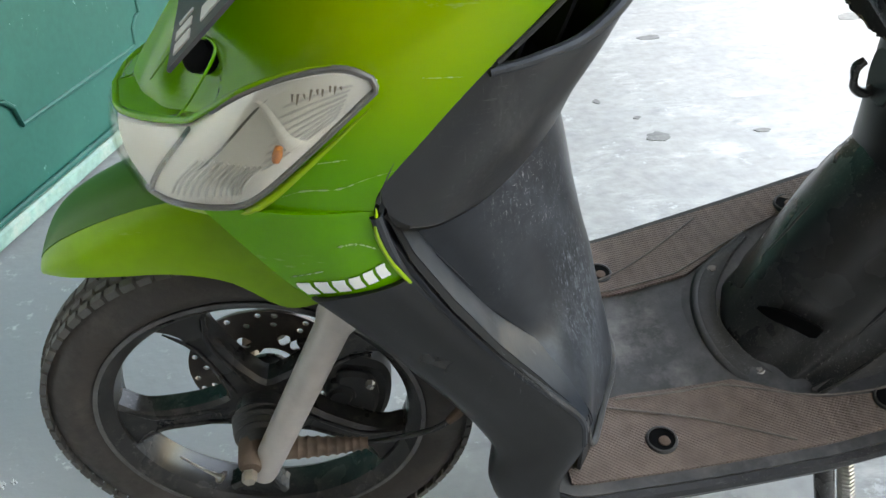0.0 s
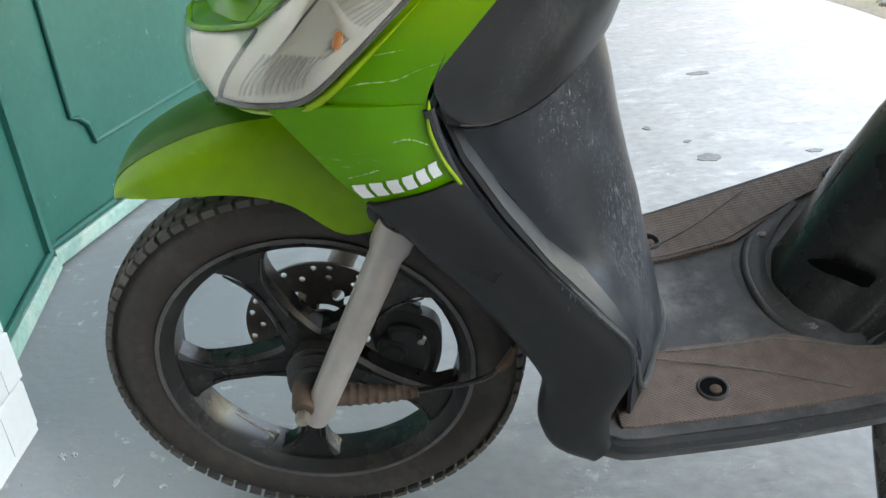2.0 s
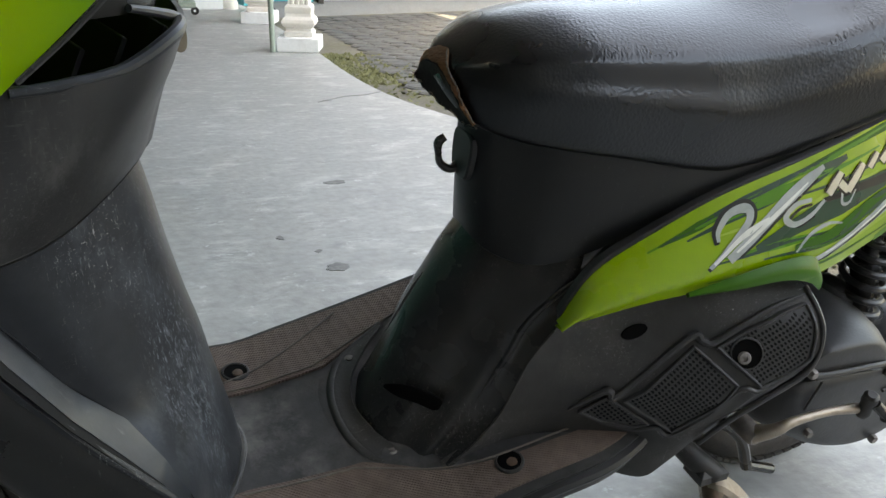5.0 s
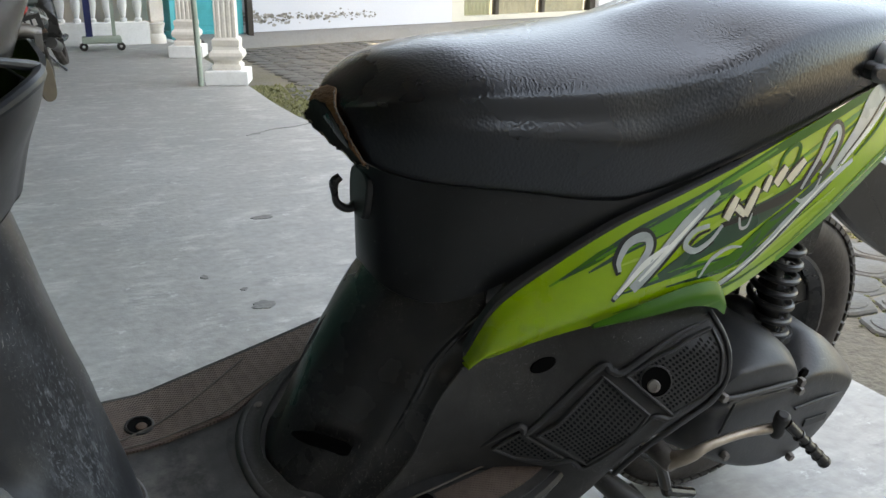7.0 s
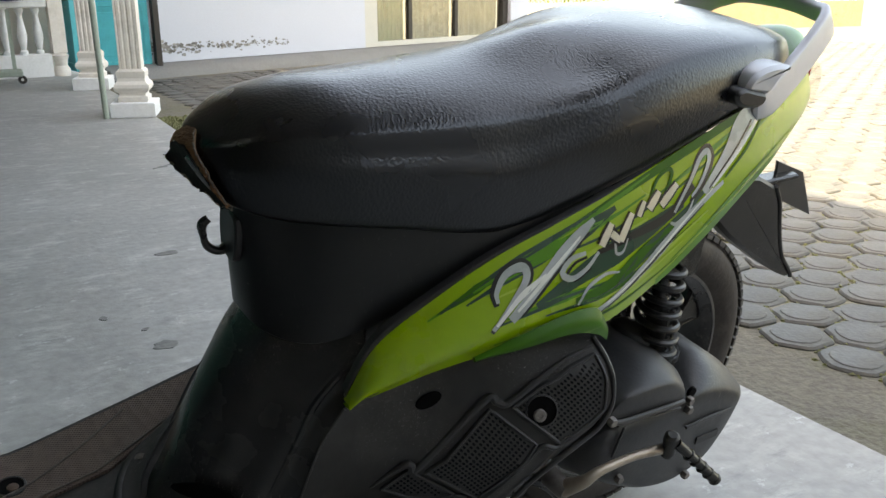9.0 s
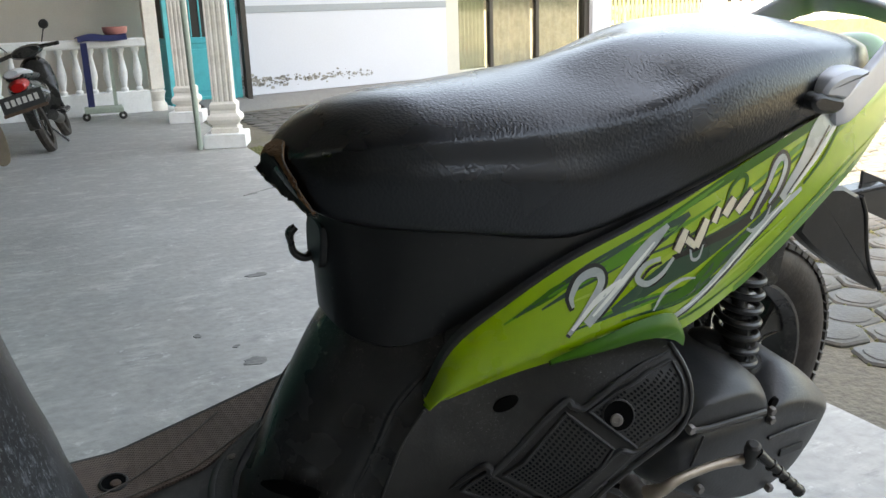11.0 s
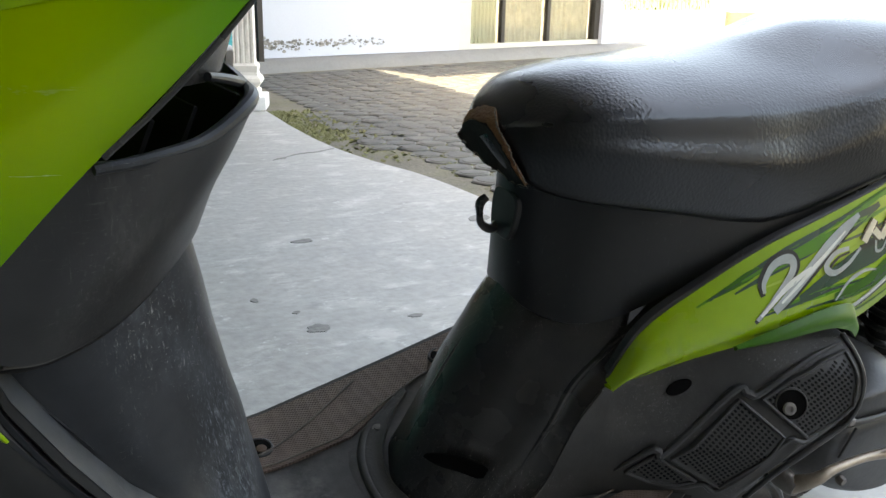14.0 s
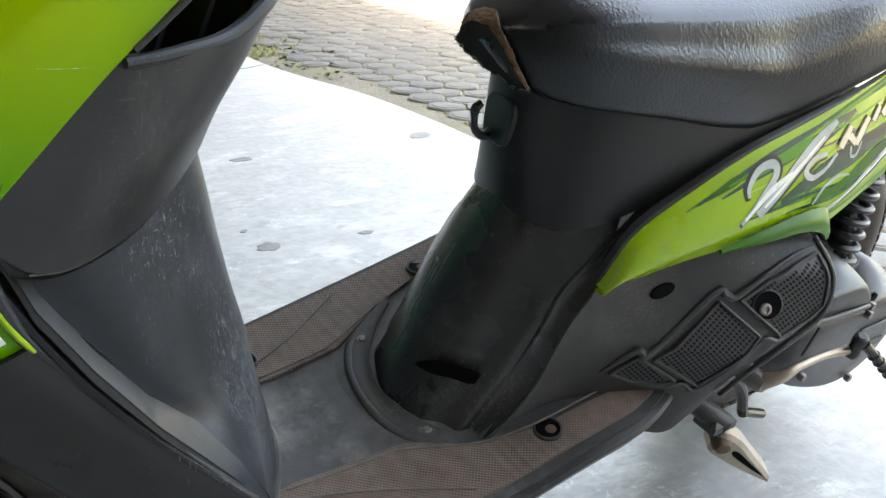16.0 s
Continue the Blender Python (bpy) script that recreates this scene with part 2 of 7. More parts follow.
scratched(case_black, (0.14, 0.135, 0.13), 70, 0.6, (0.6, 1, 1), low=0.64, high=0.72)
for dusty in (gloss_black, plastic, pocket_black, dusty_black, case_black):
    scratched(dusty, (0.12, 0.115, 0.11), 210, 0.6, (1, 1, 1), low=0.60, high=0.68)
    scratched(dusty, (0.17, 0.165, 0.16), 420, 0.6, (0.07, 1, 1), (0, 35, 0), low=0.60, high=0.68)
    scratched(dusty, (0.15, 0.145, 0.14), 380, 0.6, (1, 1, 0.07), (15, -20, 0), low=0.60, high=0.68)
    scratched(dusty, (0.06, 0.058, 0.056), 30, 0.7, (1, 1, 0.35), (0, 25, 10), low=0.50, high=0.64)
scratched(body_black, (0.10, 0.10, 0.10), 300, 0.5, (1, 0.3, 0.3), (20, 0, 30), low=0.62, high=0.69)
for marked in (gloss_black, dusty_black, shield_black):  # sparse bright scrapes
    scratched(marked, (0.34, 0.335, 0.33), 520, 0.85, (0.06, 1, 1), (0, 28, 12), low=0.625, high=0.665)
    scratched(marked, (0.30, 0.295, 0.29), 480, 0.85, (1, 1, 0.06), (12, -24, 0), low=0.625, high=0.665)
    scratched(marked, (0.26, 0.25, 0.24), 150, 0.7, (1, 1, 0.6), low=0.655, high=0.69)
for smeared in (gloss_black, dusty_black):
    scratched(smeared, (0.045, 0.043, 0.041), 16, 0.6, (1, 1, 0.5), (20, 0, 0), low=0.50, high=0.70)
vinyl = cellular(material("seat_vinyl", (0.0045, 0.0045, 0.005), 0.29, spread=0.15, bump=0.3, rough_spread=0.06, coat=0.24, spec=0.5), 360, 0.24, 0.0012, "SMOOTH_F1", (1, 1, 0.8))
# Blue specular tints stand in for the sky's sheen.
shield_black.node_tree.nodes["Principled BSDF"].inputs["Specular Tint"].default_value = (0.90, 0.95, 1.0, 1)
vinyl.node_tree.nodes["Principled BSDF"].inputs["Specular Tint"].default_value = (0.86, 0.93, 1.0, 1)
vinyl.node_tree.links.new(node_of(vinyl, "ShaderNodeBump")[0].outputs[0], vinyl.node_tree.nodes["Principled BSDF"].inputs["Coat Normal"])
coat_gloss(vinyl, 0.15)
board_dust = material("dusty_board", (0.047, 0.0465, 0.0465), 0.5, spread=0.3, scale=8, bump=0.2, bump_scale=300, bump_dist=0.001, dirt=(0.15, 0.14, 0.13), dirt_amount=0.9, dirt_scale=5, spec=0.4)
scratched(board_dust, (0.22, 0.21, 0.20), 40, 0.5, (0.4, 1, 1), low=0.60, high=0.72)
for powdered, tone, much in ((board_dust, (0.17, 0.16, 0.15), 0.8), (dusty_black, (0.06, 0.057, 0.053), 0.6), (gloss_black, (0.035, 0.033, 0.031), 0.5), (case_black, (0.07, 0.068, 0.065), 0.6)):
    scratched(powdered, tone, 11, much, (1, 1, 1), low=0.44, high=0.66)
# Scratched plastic, with the light that the ledge catches put into its colour.
ledge_lit = material("lit_worn_ledge", (0.018, 0.021, 0.026), 0.46, spread=0.25, scale=14, bump=0.15, bump_scale=500, bump_dist=0.0006, dirt=(0.042, 0.047, 0.054), dirt_amount=0.6, dirt_scale=12, spec=0.4)
scratched(ledge_lit, (0.17, 0.175, 0.185), 60, 0.6, (1, 1, 0.2), (0, -30, 0), low=0.58, high=0.70)
# Same bluish tint, for sky sheen on the ledge.
ledge_lit.node_tree.nodes["Principled BSDF"].inputs["Specular Tint"].default_value = (0.88, 0.94, 1.0, 1)
ridge_rubber = material("dusty_ridge", (0.14, 0.118, 0.10), 0.8, spread=0.3, scale=20, bump=0.2)
foam_mat = material("torn_foam", (0.19, 0.092, 0.040), 0.9, spread=0.3, scale=40, bump=0.8, bump_scale=250, bump_dist=0.004, dirt=(0.05, 0.03, 0.02), dirt_amount=0.7, dirt_scale=30)
rubber_mat = cellular(material("rubber_mat", (0.145, 0.103, 0.083), 0.8, spread=0.3, scale=5, bump=0.5, dirt=(0.045, 0.040, 0.037), dirt_amount=0.65, dirt_scale=5), 300, 0.9, 0.0018, "F1", (1, 1, 1))
for knurl in node_of(rubber_mat, "ShaderNodeTexVoronoi"):
    knurl.inputs["Randomness"].default_value = 0.0
for turned in node_of(rubber_mat, "ShaderNodeMapping"):
    turned.inputs["Rotation"].default_value = (0, 0, radians(38))
tyre_rubber = material("tyre_rubber", (0.034, 0.027, 0.023), 0.7, spread=0.35, scale=9, bump=0.4, bump_scale=120, bump_dist=0.002, dirt=(0.085, 0.074, 0.064), dirt_amount=0.8, dirt_scale=16)
scratched(tyre_rubber, (0.020, 0.016, 0.014), 60, 0.8, (1, 1, 1), low=0.48, high=0.62)
tread_rubber = material("tread_rubber", (0.078, 0.072, 0.066), 0.75, spread=0.3, scale=20, bump=0.4, bump_scale=150, bump_dist=0.002, dirt=(0.024, 0.019, 0.016), dirt_amount=0.6, dirt_scale=30)
scratched(tread_rubber, (0.14, 0.13, 0.12), 120, 0.6, (1, 1, 1), low=0.56, high=0.66)
rim_edge = material("worn_rim_edge", (0.10, 0.095, 0.09), 0.45, spread=0.3, scale=20, bump=0.1, dirt=(0.012, 0.012, 0.012), dirt_amount=0.9, dirt_scale=14)
fork_paint = material("fork_paint", (0.44, 0.395, 0.36), 0.42, metal=0.25, spread=0.08, bump=0.05, dirt=(0.24, 0.20, 0.16), dirt_amount=0.4)
steel = material("worn_steel", (0.42, 0.40, 0.37), 0.35, metal=0.9, spread=0.25, scale=20, bump=0.1, dirt=(0.10, 0.06, 0.04), dirt_amount=0.6, dirt_scale=30)
alloy = material("dusty_alloy", (0.22, 0.20, 0.185), 0.5, metal=0.5, spread=0.2, scale=15, bump=0.3, dirt=(0.06, 0.045, 0.035), dirt_amount=0.75, dirt_scale=20)
peg_alloy = material("bare_alloy", (0.36, 0.30, 0.24), 0.40, metal=0.5, spread=0.2, scale=15, bump=0.2, dirt=(0.16, 0.10, 0.06), dirt_amount=0.6, dirt_scale=20)
rust = material("rusty_steel", (0.13, 0.085, 0.06), 0.75, metal=0.3, spread=0.35, scale=25, bump=0.4, dirt=(0.05, 0.035, 0.03), dirt_amount=0.7)
disc_steel = material("brake_disc_steel", (0.16, 0.135, 0.12), 0.45, metal=0.7, spread=0.25, scale=20, bump=0.1)
grab_paint = material("grey_rail_paint", (0.52, 0.54, 0.58), 0.36, metal=0.15, spread=0.06, bump=0.05, bump_scale=400, coat=0.2)
wheel_black = material("wheel_black", (0.017, 0.0165, 0.016), 0.26, spread=0.2, bump=0.05, bump_scale=200, dirt=(0.04, 0.037, 0.034), dirt_amount=0.5, dirt_scale=12, spec=0.32)
scratched(wheel_black, (0.12, 0.112, 0.104), 90, 0.7, (1, 1, 1), low=0.56, high=0.66)
scratched(wheel_black, (0.05, 0.046, 0.042), 30, 0.8, (1, 1, 1), low=0.46, high=0.62)
rib_grey = material("lamp_ribs", (0.56, 0.54, 0.51), 0.35, bump=0.02)
lens_grey = material("lens_rim", (0.10, 0.095, 0.085), 0.4, bump=0.05, dirt=(0.25, 0.24, 0.22), dirt_amount=0.4)
reflector = material("reflector", (0.74, 0.72, 0.67), 0.35, metal=0.0, spread=0.08, scale=12, bump=0.0)
amber = material("amber_plastic", (0.45, 0.14, 0.02), 0.3, bump=0.0)
red_plastic = material("red_lamp", (0.42, 0.012, 0.012), 0.2, bump=0.0, coat=0.5)
plate_black = material("plate_black", (0.035, 0.035, 0.036), 0.5, bump=0.05, dirt=(0.10, 0.10, 0.10), dirt_amount=0.4)
plate_white = material("plate_marks", (0.62, 0.60, 0.57), 0.5, bump=0.0)
# Near-black that puts the shade of holes, wells and slots into colour.
hollow_shade = material("painted_hollow", (0.0040, 0.0040, 0.0040), 0.9, bump=0.0, spec=0.06)


# Dark colour that paints shade into grille holes, a groove and the pocket.
recess_shade = material("hole_shade", (0.009, 0.009, 0.009), 0.8, bump=0.0, spec=0.15)


def clear_material(name, tint, gloss):
    m = bpy.data.materials.new(name)
    m.use_nodes = True
    n, l = m.node_tree.nodes, m.node_tree.links
    n.remove(n["Principled BSDF"])
    a, b, mix = n.new("ShaderNodeBsdfTransparent"), n.new("ShaderNodeBsdfGlossy"), n.new("ShaderNodeMixShader")
    a.inputs[0].default_value = (*tint, 1)
    b.inputs["Roughness"].default_value = 0.06
    mix.inputs[0].default_value = gloss
    l.new(a.outputs[0], mix.inputs[1]); l.new(b.outputs[0], mix.inputs[2])
    l.new(mix.outputs[0], n["Material Output"].inputs[0])
    return m


lens_clear = clear_material("clear_lens", (0.95, 0.94, 0.91), 0.10)
window_glass = clear_material("window_glass", (0.86, 0.88, 0.84), 0.14)

concrete = material("smooth_concrete", (0.320, 0.317, 0.302), 0.52, spread=0.26, scale=1.6, fine=34, bump=0.3, bump_scale=40, bump_dist=0.004, dirt=(0.23, 0.24, 0.24), dirt_amount=0.6, dirt_scale=2.2, rough_spread=0.15)
scratched(concrete, (0.46, 0.46, 0.435), 9, 0.9, (0.55, 1.5, 1), (0, 0, 14), low=0.46, high=0.62)
scratched(concrete, (0.22, 0.225, 0.22), 14, 0.7, (0.5, 1.5, 1), (0, 0, 5), low=0.52, high=0.66)
scratched(concrete, (0.17, 0.17, 0.165), 90, 0.7, (0.6, 1.2, 1), (0, 0, 5), low=0.66, high=0.72)
# Shade near the doors put into the floor's colour.
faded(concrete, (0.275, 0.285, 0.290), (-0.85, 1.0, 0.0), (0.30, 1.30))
scratched(concrete, (0.52, 0.53, 0.52), 26, 0.8, (1, 1, 1), low=0.58, high=0.64)
chip_mat = material("floor_chip", (0.19, 0.19, 0.18), 0.8, spread=0.3, scale=30, bump=0.6, bump_scale=80)
paver_mat = material("paver_concrete", (0.062, 0.063, 0.060), 0.60, spread=0.30, scale=5, fine=50, bump=0.3, bump_scale=90, bump_dist=0.004, dirt=(0.078, 0.078, 0.068), dirt_amount=0.6, dirt_scale=3, each=0.16)
scratched(paver_mat, (0.110, 0.108, 0.096), 14, 0.7, (1, 1, 1), low=0.50, high=0.66)
scratched(paver_mat, (0.045, 0.046, 0.036), 4, 0.6, (1, 1, 1), low=0.46, high=0.62)
scratched(paver_mat, (0.04, 0.04, 0.034), 40, 0.75, (1, 1, 1), low=0.54, high=0.66)
soil_mat = material("mossy_soil", (0.125, 0.116, 0.092), 0.95, spread=0.4, scale=4, bump=0.6, bump_scale=60, bump_dist=0.01, dirt=(0.11, 0.12, 0.03), dirt_amount=0.5, dirt_scale=3)
moss_mat = material("moss", (0.118, 0.120, 0.048), 0.95, spread=0.4, scale=12, bump=0.8, bump_scale=120, bump_dist=0.01)
door_green = material("door_green", (0.0085, 0.088, 0.069), 0.38, spread=0.14, scale=2.5, bump=0.15, bump_scale=60, dirt=(0.022, 0.135, 0.107), dirt_amount=0.5, dirt_scale=4, spec=0.28)
scratched(door_green, (0.45, 0.58, 0.54), 30, 0.7, (1, 1, 0.6), low=0.63, high=0.70)
door_worn = material("door_worn_paint", (0.20, 0.33, 0.28), 0.6, spread=0.3, scale=10, bump=0.3, dirt=(0.42, 0.42, 0.36), dirt_amount=0.8, dirt_scale=18)
white_tile = material("white_relief_tile", (0.55, 0.56, 0.55), 0.35, spread=0.06, bump=0.1, bump_scale=60)
white_wall = material("white_wall", (0.50, 0.53, 0.585), 0.8, spread=0.05, scale=1.2, bump=0.15, bump_scale=60)
stain_dark = material("damp_black", (0.20, 0.195, 0.18), 0.9, spread=0.5, scale=20, bump=0.4, each=0.5)
grey_band = material("grey_band_paint", (0.28, 0.31, 0.33), 0.8, spread=0.06, bump=0.1)
step_concrete = material("step_concrete", (0.175, 0.178, 0.175), 0.8, spread=0.2, scale=3, bump=0.4, bump_scale=40, dirt=(0.12, 0.12, 0.115), dirt_amount=0.7, dirt_scale=3)
beige_wall = material("beige_wall", (0.62, 0.57, 0.51), 0.85, spread=0.06, bump=0.15, bump_scale=60)
# Unseen wall's grey, set dark for the seat's reflections.
shade_wall = material("shade_wall", (0.15, 0.155, 0.16), 0.85, spread=0.15, bump=0.15, bump_scale=60)
dim_wall = material("dim_wall", (0.36, 0.36, 0.37), 0.85, spread=0.15, bump=0.15, bump_scale=60)
column_paint = material("cream_column_paint", (0.80, 0.75, 0.68), 0.65, spread=0.08, scale=5, bump=0.2, bump_scale=60, dirt=(0.42, 0.36, 0.28), dirt_amount=0.5, dirt_scale=6)
white_paint = material("white_masonry_paint", (0.84, 0.84, 0.83), 0.6, spread=0.06, scale=5, bump=0.15, bump_scale=60, dirt=(0.5, 0.49, 0.46), dirt_amount=0.4)
turquoise = material("turquoise_paint", (0.035, 0.46, 0.52), 0.4, spread=0.1, bump=0.1, dirt=(0.03, 0.30, 0.33), dirt_amount=0.5)
worn_white = material("worn_white_paint", (0.42, 0.43, 0.42), 0.8, spread=0.3, scale=60, bump=0.2)
pale_pole = material("pale_green_pole", (0.34, 0.40, 0.33), 0.6, spread=0.15, bump=0.2)
cream_frame = material("cream_frame", (0.50, 0.495, 0.44), 0.55, spread=0.08, bump=0.1)
dark_frame = material("dark_frame", (0.03, 0.026, 0.022), 0.5, bump=0.1)
curtain = material("curtain_cloth", (0.42, 0.41, 0.31), 0.85, spread=0.3, scale=5, fine=20, bump=0.2, dirt=(0.13, 0.13, 0.085), dirt_amount=0.9, dirt_scale=5)
green_curtain = material("green_curtain", (0.30, 0.33, 0.22), 0.85, spread=0.25, scale=5, fine=20, bump=0.2, dirt=(0.36, 0.37, 0.24), dirt_amount=0.6, dirt_scale=8)
lace = material("lace_curtain", (0.38, 0.355, 0.29), 0.85, spread=0.3, scale=6, fine=25, bump=0.2, dirt=(0.19, 0.175, 0.135), dirt_amount=0.8, dirt_scale=9)
plinth_tan = material("plinth_tan", (0.30, 0.23, 0.13), 0.7, spread=0.2, scale=6, bump=0.3, dirt=(0.12, 0.09, 0.06), dirt_amount=0.6)
yellow_fence = material("yellow_fence_paint", (0.33, 0.36, 0.19), 0.5, spread=0.1, bump=0.1)
leaf_mat = material("leaf", (0.055, 0.095, 0.018), 0.6, spread=0.35, scale=3, bump=0.0, each=0.4)
blue_cloth = material("blue_cloth", (0.018, 0.025, 0.10), 0.8, spread=0.2, scale=12, bump=0.4)
pink_plastic = material("pink_plastic", (0.55, 0.22, 0.20), 0.5, bump=0.1)
# Soffit out of view, toned dark to deepen reflections in the seat.
roof_mat = material("roof_soffit", (0.20, 0.20, 0.195), 0.8, spread=0.2, scale=3, bump=0.2)


# ---- geometry helpers: each gives (vertices, faces) ----
def cr(pts, n):
    """n points along a smooth curve through pts."""
    p = [Vector(q) for q in pts]
    if len(p) == 2:
        return [p[0].lerp(p[1], i / (n - 1)) for i in range(n)]
    out = []
    for i in range(n):
        f = i / (n - 1) * (len(p) - 1)
        k = min(int(f), len(p) - 2)
        t = f - k
        b, c = p[k], p[k + 1]
        a = p[k - 1] if k else b * 2 - c
        d = p[k + 2] if k + 2 < len(p) else c * 2 - b
        out.append(0.5 * (2 * b + (c - a) * t + (2 * a - 5 * b + 4 * c - d) * t * t + (3 * b - a - 3 * c + d) * t ** 3))
    return out


def patch(rows, nu, nv):
    """A smooth grid of nu x nv points through rows of points."""
    wide = [cr(r, nv) for r in rows]
    cols = [cr([w[j] for w in wide], nu) for j in range(nv)]
    return [[cols[j][i] for j in range(nv)] for i in range(nu)]


def sheet(g, th):
    """A shell th thick on a grid of points; the thickness goes against the grid's normal."""
    nu, nv = len(g), len(g[0])
    nor = []
    for i in range(nu):
        for j in range(nv):
            du = g[min(i + 1, nu - 1)][j] - g[max(i - 1, 0)][j]
            dv = g[i][min(j + 1, nv - 1)] - g[i][max(j - 1, 0)]
            c = du.cross(dv)
            nor.append(c.normalized() if c.length > 1e-12 else Vector((0, 0, 1)))
    top = [p for r in g for p in r]
    v = top + [p - n * th for p, n in zip(top, nor)]
    N = nu * nv
    f = []
    for i in range(nu - 1):
        for j in range(nv - 1):
            a, b, c, d = i * nv + j, (i + 1) * nv + j, (i + 1) * nv + j + 1, i * nv + j + 1
            f.append((a, b, c, d)); f.append((a + N, d + N, c + N, b + N))
    edge = [(i * nv, (i + 1) * nv) for i in range(nu - 1)] + [((nu - 1) * nv + j, (nu - 1) * nv + j + 1) for j in range(nv - 1)]
    edge += [((i + 1) * nv + nv - 1, i * nv + nv - 1) for i in range(nu - 1)] + [(j + 1, j) for j in range(nv - 1)]
    f += [(b, a, a + N, b + N) for a, b in edge]
    return v, f


def loft(rings, caps=True):
    """A skin over closed rings of equally many points."""
    n = len(rings[0])
    v = [Vector(p) for r in rings for p in r]
    f = [(i * n + j, i * n + (j + 1) % n, (i + 1) * n + (j + 1) % n, (i + 1) * n + j) for i in range(len(rings) - 1) for j in range(n)]
    if caps:
        f += [tuple(range(n - 1, -1, -1)), tuple((len(rings) - 1) * n + j for j in range(n))]
    return v, f


def tube(pts, r, n=10, steps=0):
    """A round bar along pts; r is one radius or one for each point."""
    radii = [r] * len(pts) if not isinstance(r, (list, tuple)) else list(r)
    p = [Vector(q) for q in pts]
    if steps:
        radii = [q[0] for q in cr([(a, 0, 0) for a in radii], steps)]
        p = cr(p, steps)
    rings, side = [], None
    for i, q in enumerate(p):
        d = (p[min(i + 1, len(p) - 1)] - p[max(i - 1, 0)]).normalized()
        if side is None:
            side = d.orthogonal().normalized()
        side = (side - d * side.dot(d)).normalized()
        up = d.cross(side)
        rings.append([q + radii[i] * (math.cos(k * math.tau / n) * side + math.sin(k * math.tau / n) * up) for k in range(n)])
    return loft(rings)


def lathe(profile, n=48, closed=False):
    """Turns (radius, height) round the z axis; a closed profile makes a ring."""
    rings = [[Vector((r * math.cos(k * math.tau / n), r * math.sin(k * math.tau / n), h)) for k in range(n)] for r, h in profile]
    if closed:
        rings.append(rings[0])
    return loft(rings, caps=not closed)


def inset(o, d):
    """A flat outline drawn in by d."""
    n, out = len(o), []
    area = sum(o[i][0] * o[(i + 1) % n][1] - o[(i + 1) % n][0] * o[i][1] for i in range(n))
    s = 1 if area > 0 else -1
    for i in range(n):
        a, b, c = Vector(o[i - 1]), Vector(o[i]), Vector(o[(i + 1) % n])
        e, g = (b - a).normalized(), (c - b).normalized()
        ne, ng = Vector((-e.y, e.x)) * s, Vector((-g.y, g.x)) * s
        m = ne + ng
        m = m / max(0.4, m.dot(ne)) if m.length > 1e-6 else ne
        out.append(b + m * d)
    return out


def prism(o, a, b, bevel=0.002, plane="xz"):
    """A flat outline given depth from a to b with bevelled rims. plane xz: depth along y; xy: along z; yz: along x."""
    o = [Vector(q) for q in o]
    n = len(o)
    if (sum(o[i].x * o[(i + 1) % n].y - o[(i + 1) % n].x * o[i].y for i in range(n)) > 0) == (plane == "xz"):
        o = o[::-1]
    s = bevel if b > a else -bevel
    loops = [(inset(o, bevel), a), (o, a + s), (o, b - s), (inset(o, bevel), b)]
    put = {"xz": lambda q, h: Vector((q.x, h, q.y)), "xy": lambda q, h: Vector((q.x, q.y, h)), "yz": lambda q, h: Vector((h, q.x, q.y))}[plane]
    return loft([[put(q, h) for q in l] for l, h in loops])


def box(x0, x1, y0, y1, z0, z1, bevel=0.004):
    return prism([(x0, y0), (x1, y0), (x1, y1), (x0, y1)], z0, z1, bevel, "xy")


def smooth_outline(o, n):
    """A closed smooth outline of n points through o."""
    k = len(o)
    p = [Vector((*q, 0)) for q in o]
    out = []
    for i in range(n):
        f = i / n * k
        m = int(f)
        t = f - m
        a, b, c, d = p[(m - 1) % k], p[m % k], p[(m + 1) % k], p[(m + 2) % k]
        q = 0.5 * (2 * b + (c - a) * t + (2 * a - 5 * b + 4 * c - d) * t * t + (3 * b - a - 3 * c + d) * t ** 3)
        out.append((q.x, q.y))
    return out


def xf(g, m):
    return [m @ Vector(v) for v in g[0]], g[1]


def mirror(g):
    return [Vector((v[0], -v[1], v[2])) for v in g[0]], [tuple(reversed(f)) for f in g[1]]


def join(*gs):
    v, f = [], []
    for g in gs:
        k = len(v)
        v += list(g[0]); f += [tuple(i + k for i in q) for q in g[1]]
    return v, f


def mesh_of(name, g, mat, sharp=35):
    me = bpy.data.meshes.new(name)
    me.from_pydata([tuple(v) for v in g[0]], [], g[1])
    bm = bmesh.new(); bm.from_mesh(me)
    bmesh.ops.recalc_face_normals(bm, faces=bm.faces)
    bm.to_mesh(me); bm.free()
    me.materials.append(mat)
    me.shade_smooth()
    me.set_sharp_from_angle(angle=radians(sharp))
    return me


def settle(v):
    """Draws the scooter's rear half in to fit the camera's view; the front stays."""
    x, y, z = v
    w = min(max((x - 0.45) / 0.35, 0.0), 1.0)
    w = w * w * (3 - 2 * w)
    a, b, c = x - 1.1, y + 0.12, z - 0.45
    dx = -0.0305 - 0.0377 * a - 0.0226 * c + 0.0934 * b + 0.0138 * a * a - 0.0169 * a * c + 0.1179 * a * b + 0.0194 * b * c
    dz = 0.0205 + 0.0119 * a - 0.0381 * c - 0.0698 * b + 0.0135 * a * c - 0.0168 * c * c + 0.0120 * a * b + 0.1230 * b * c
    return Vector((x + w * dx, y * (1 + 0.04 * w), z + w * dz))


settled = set()


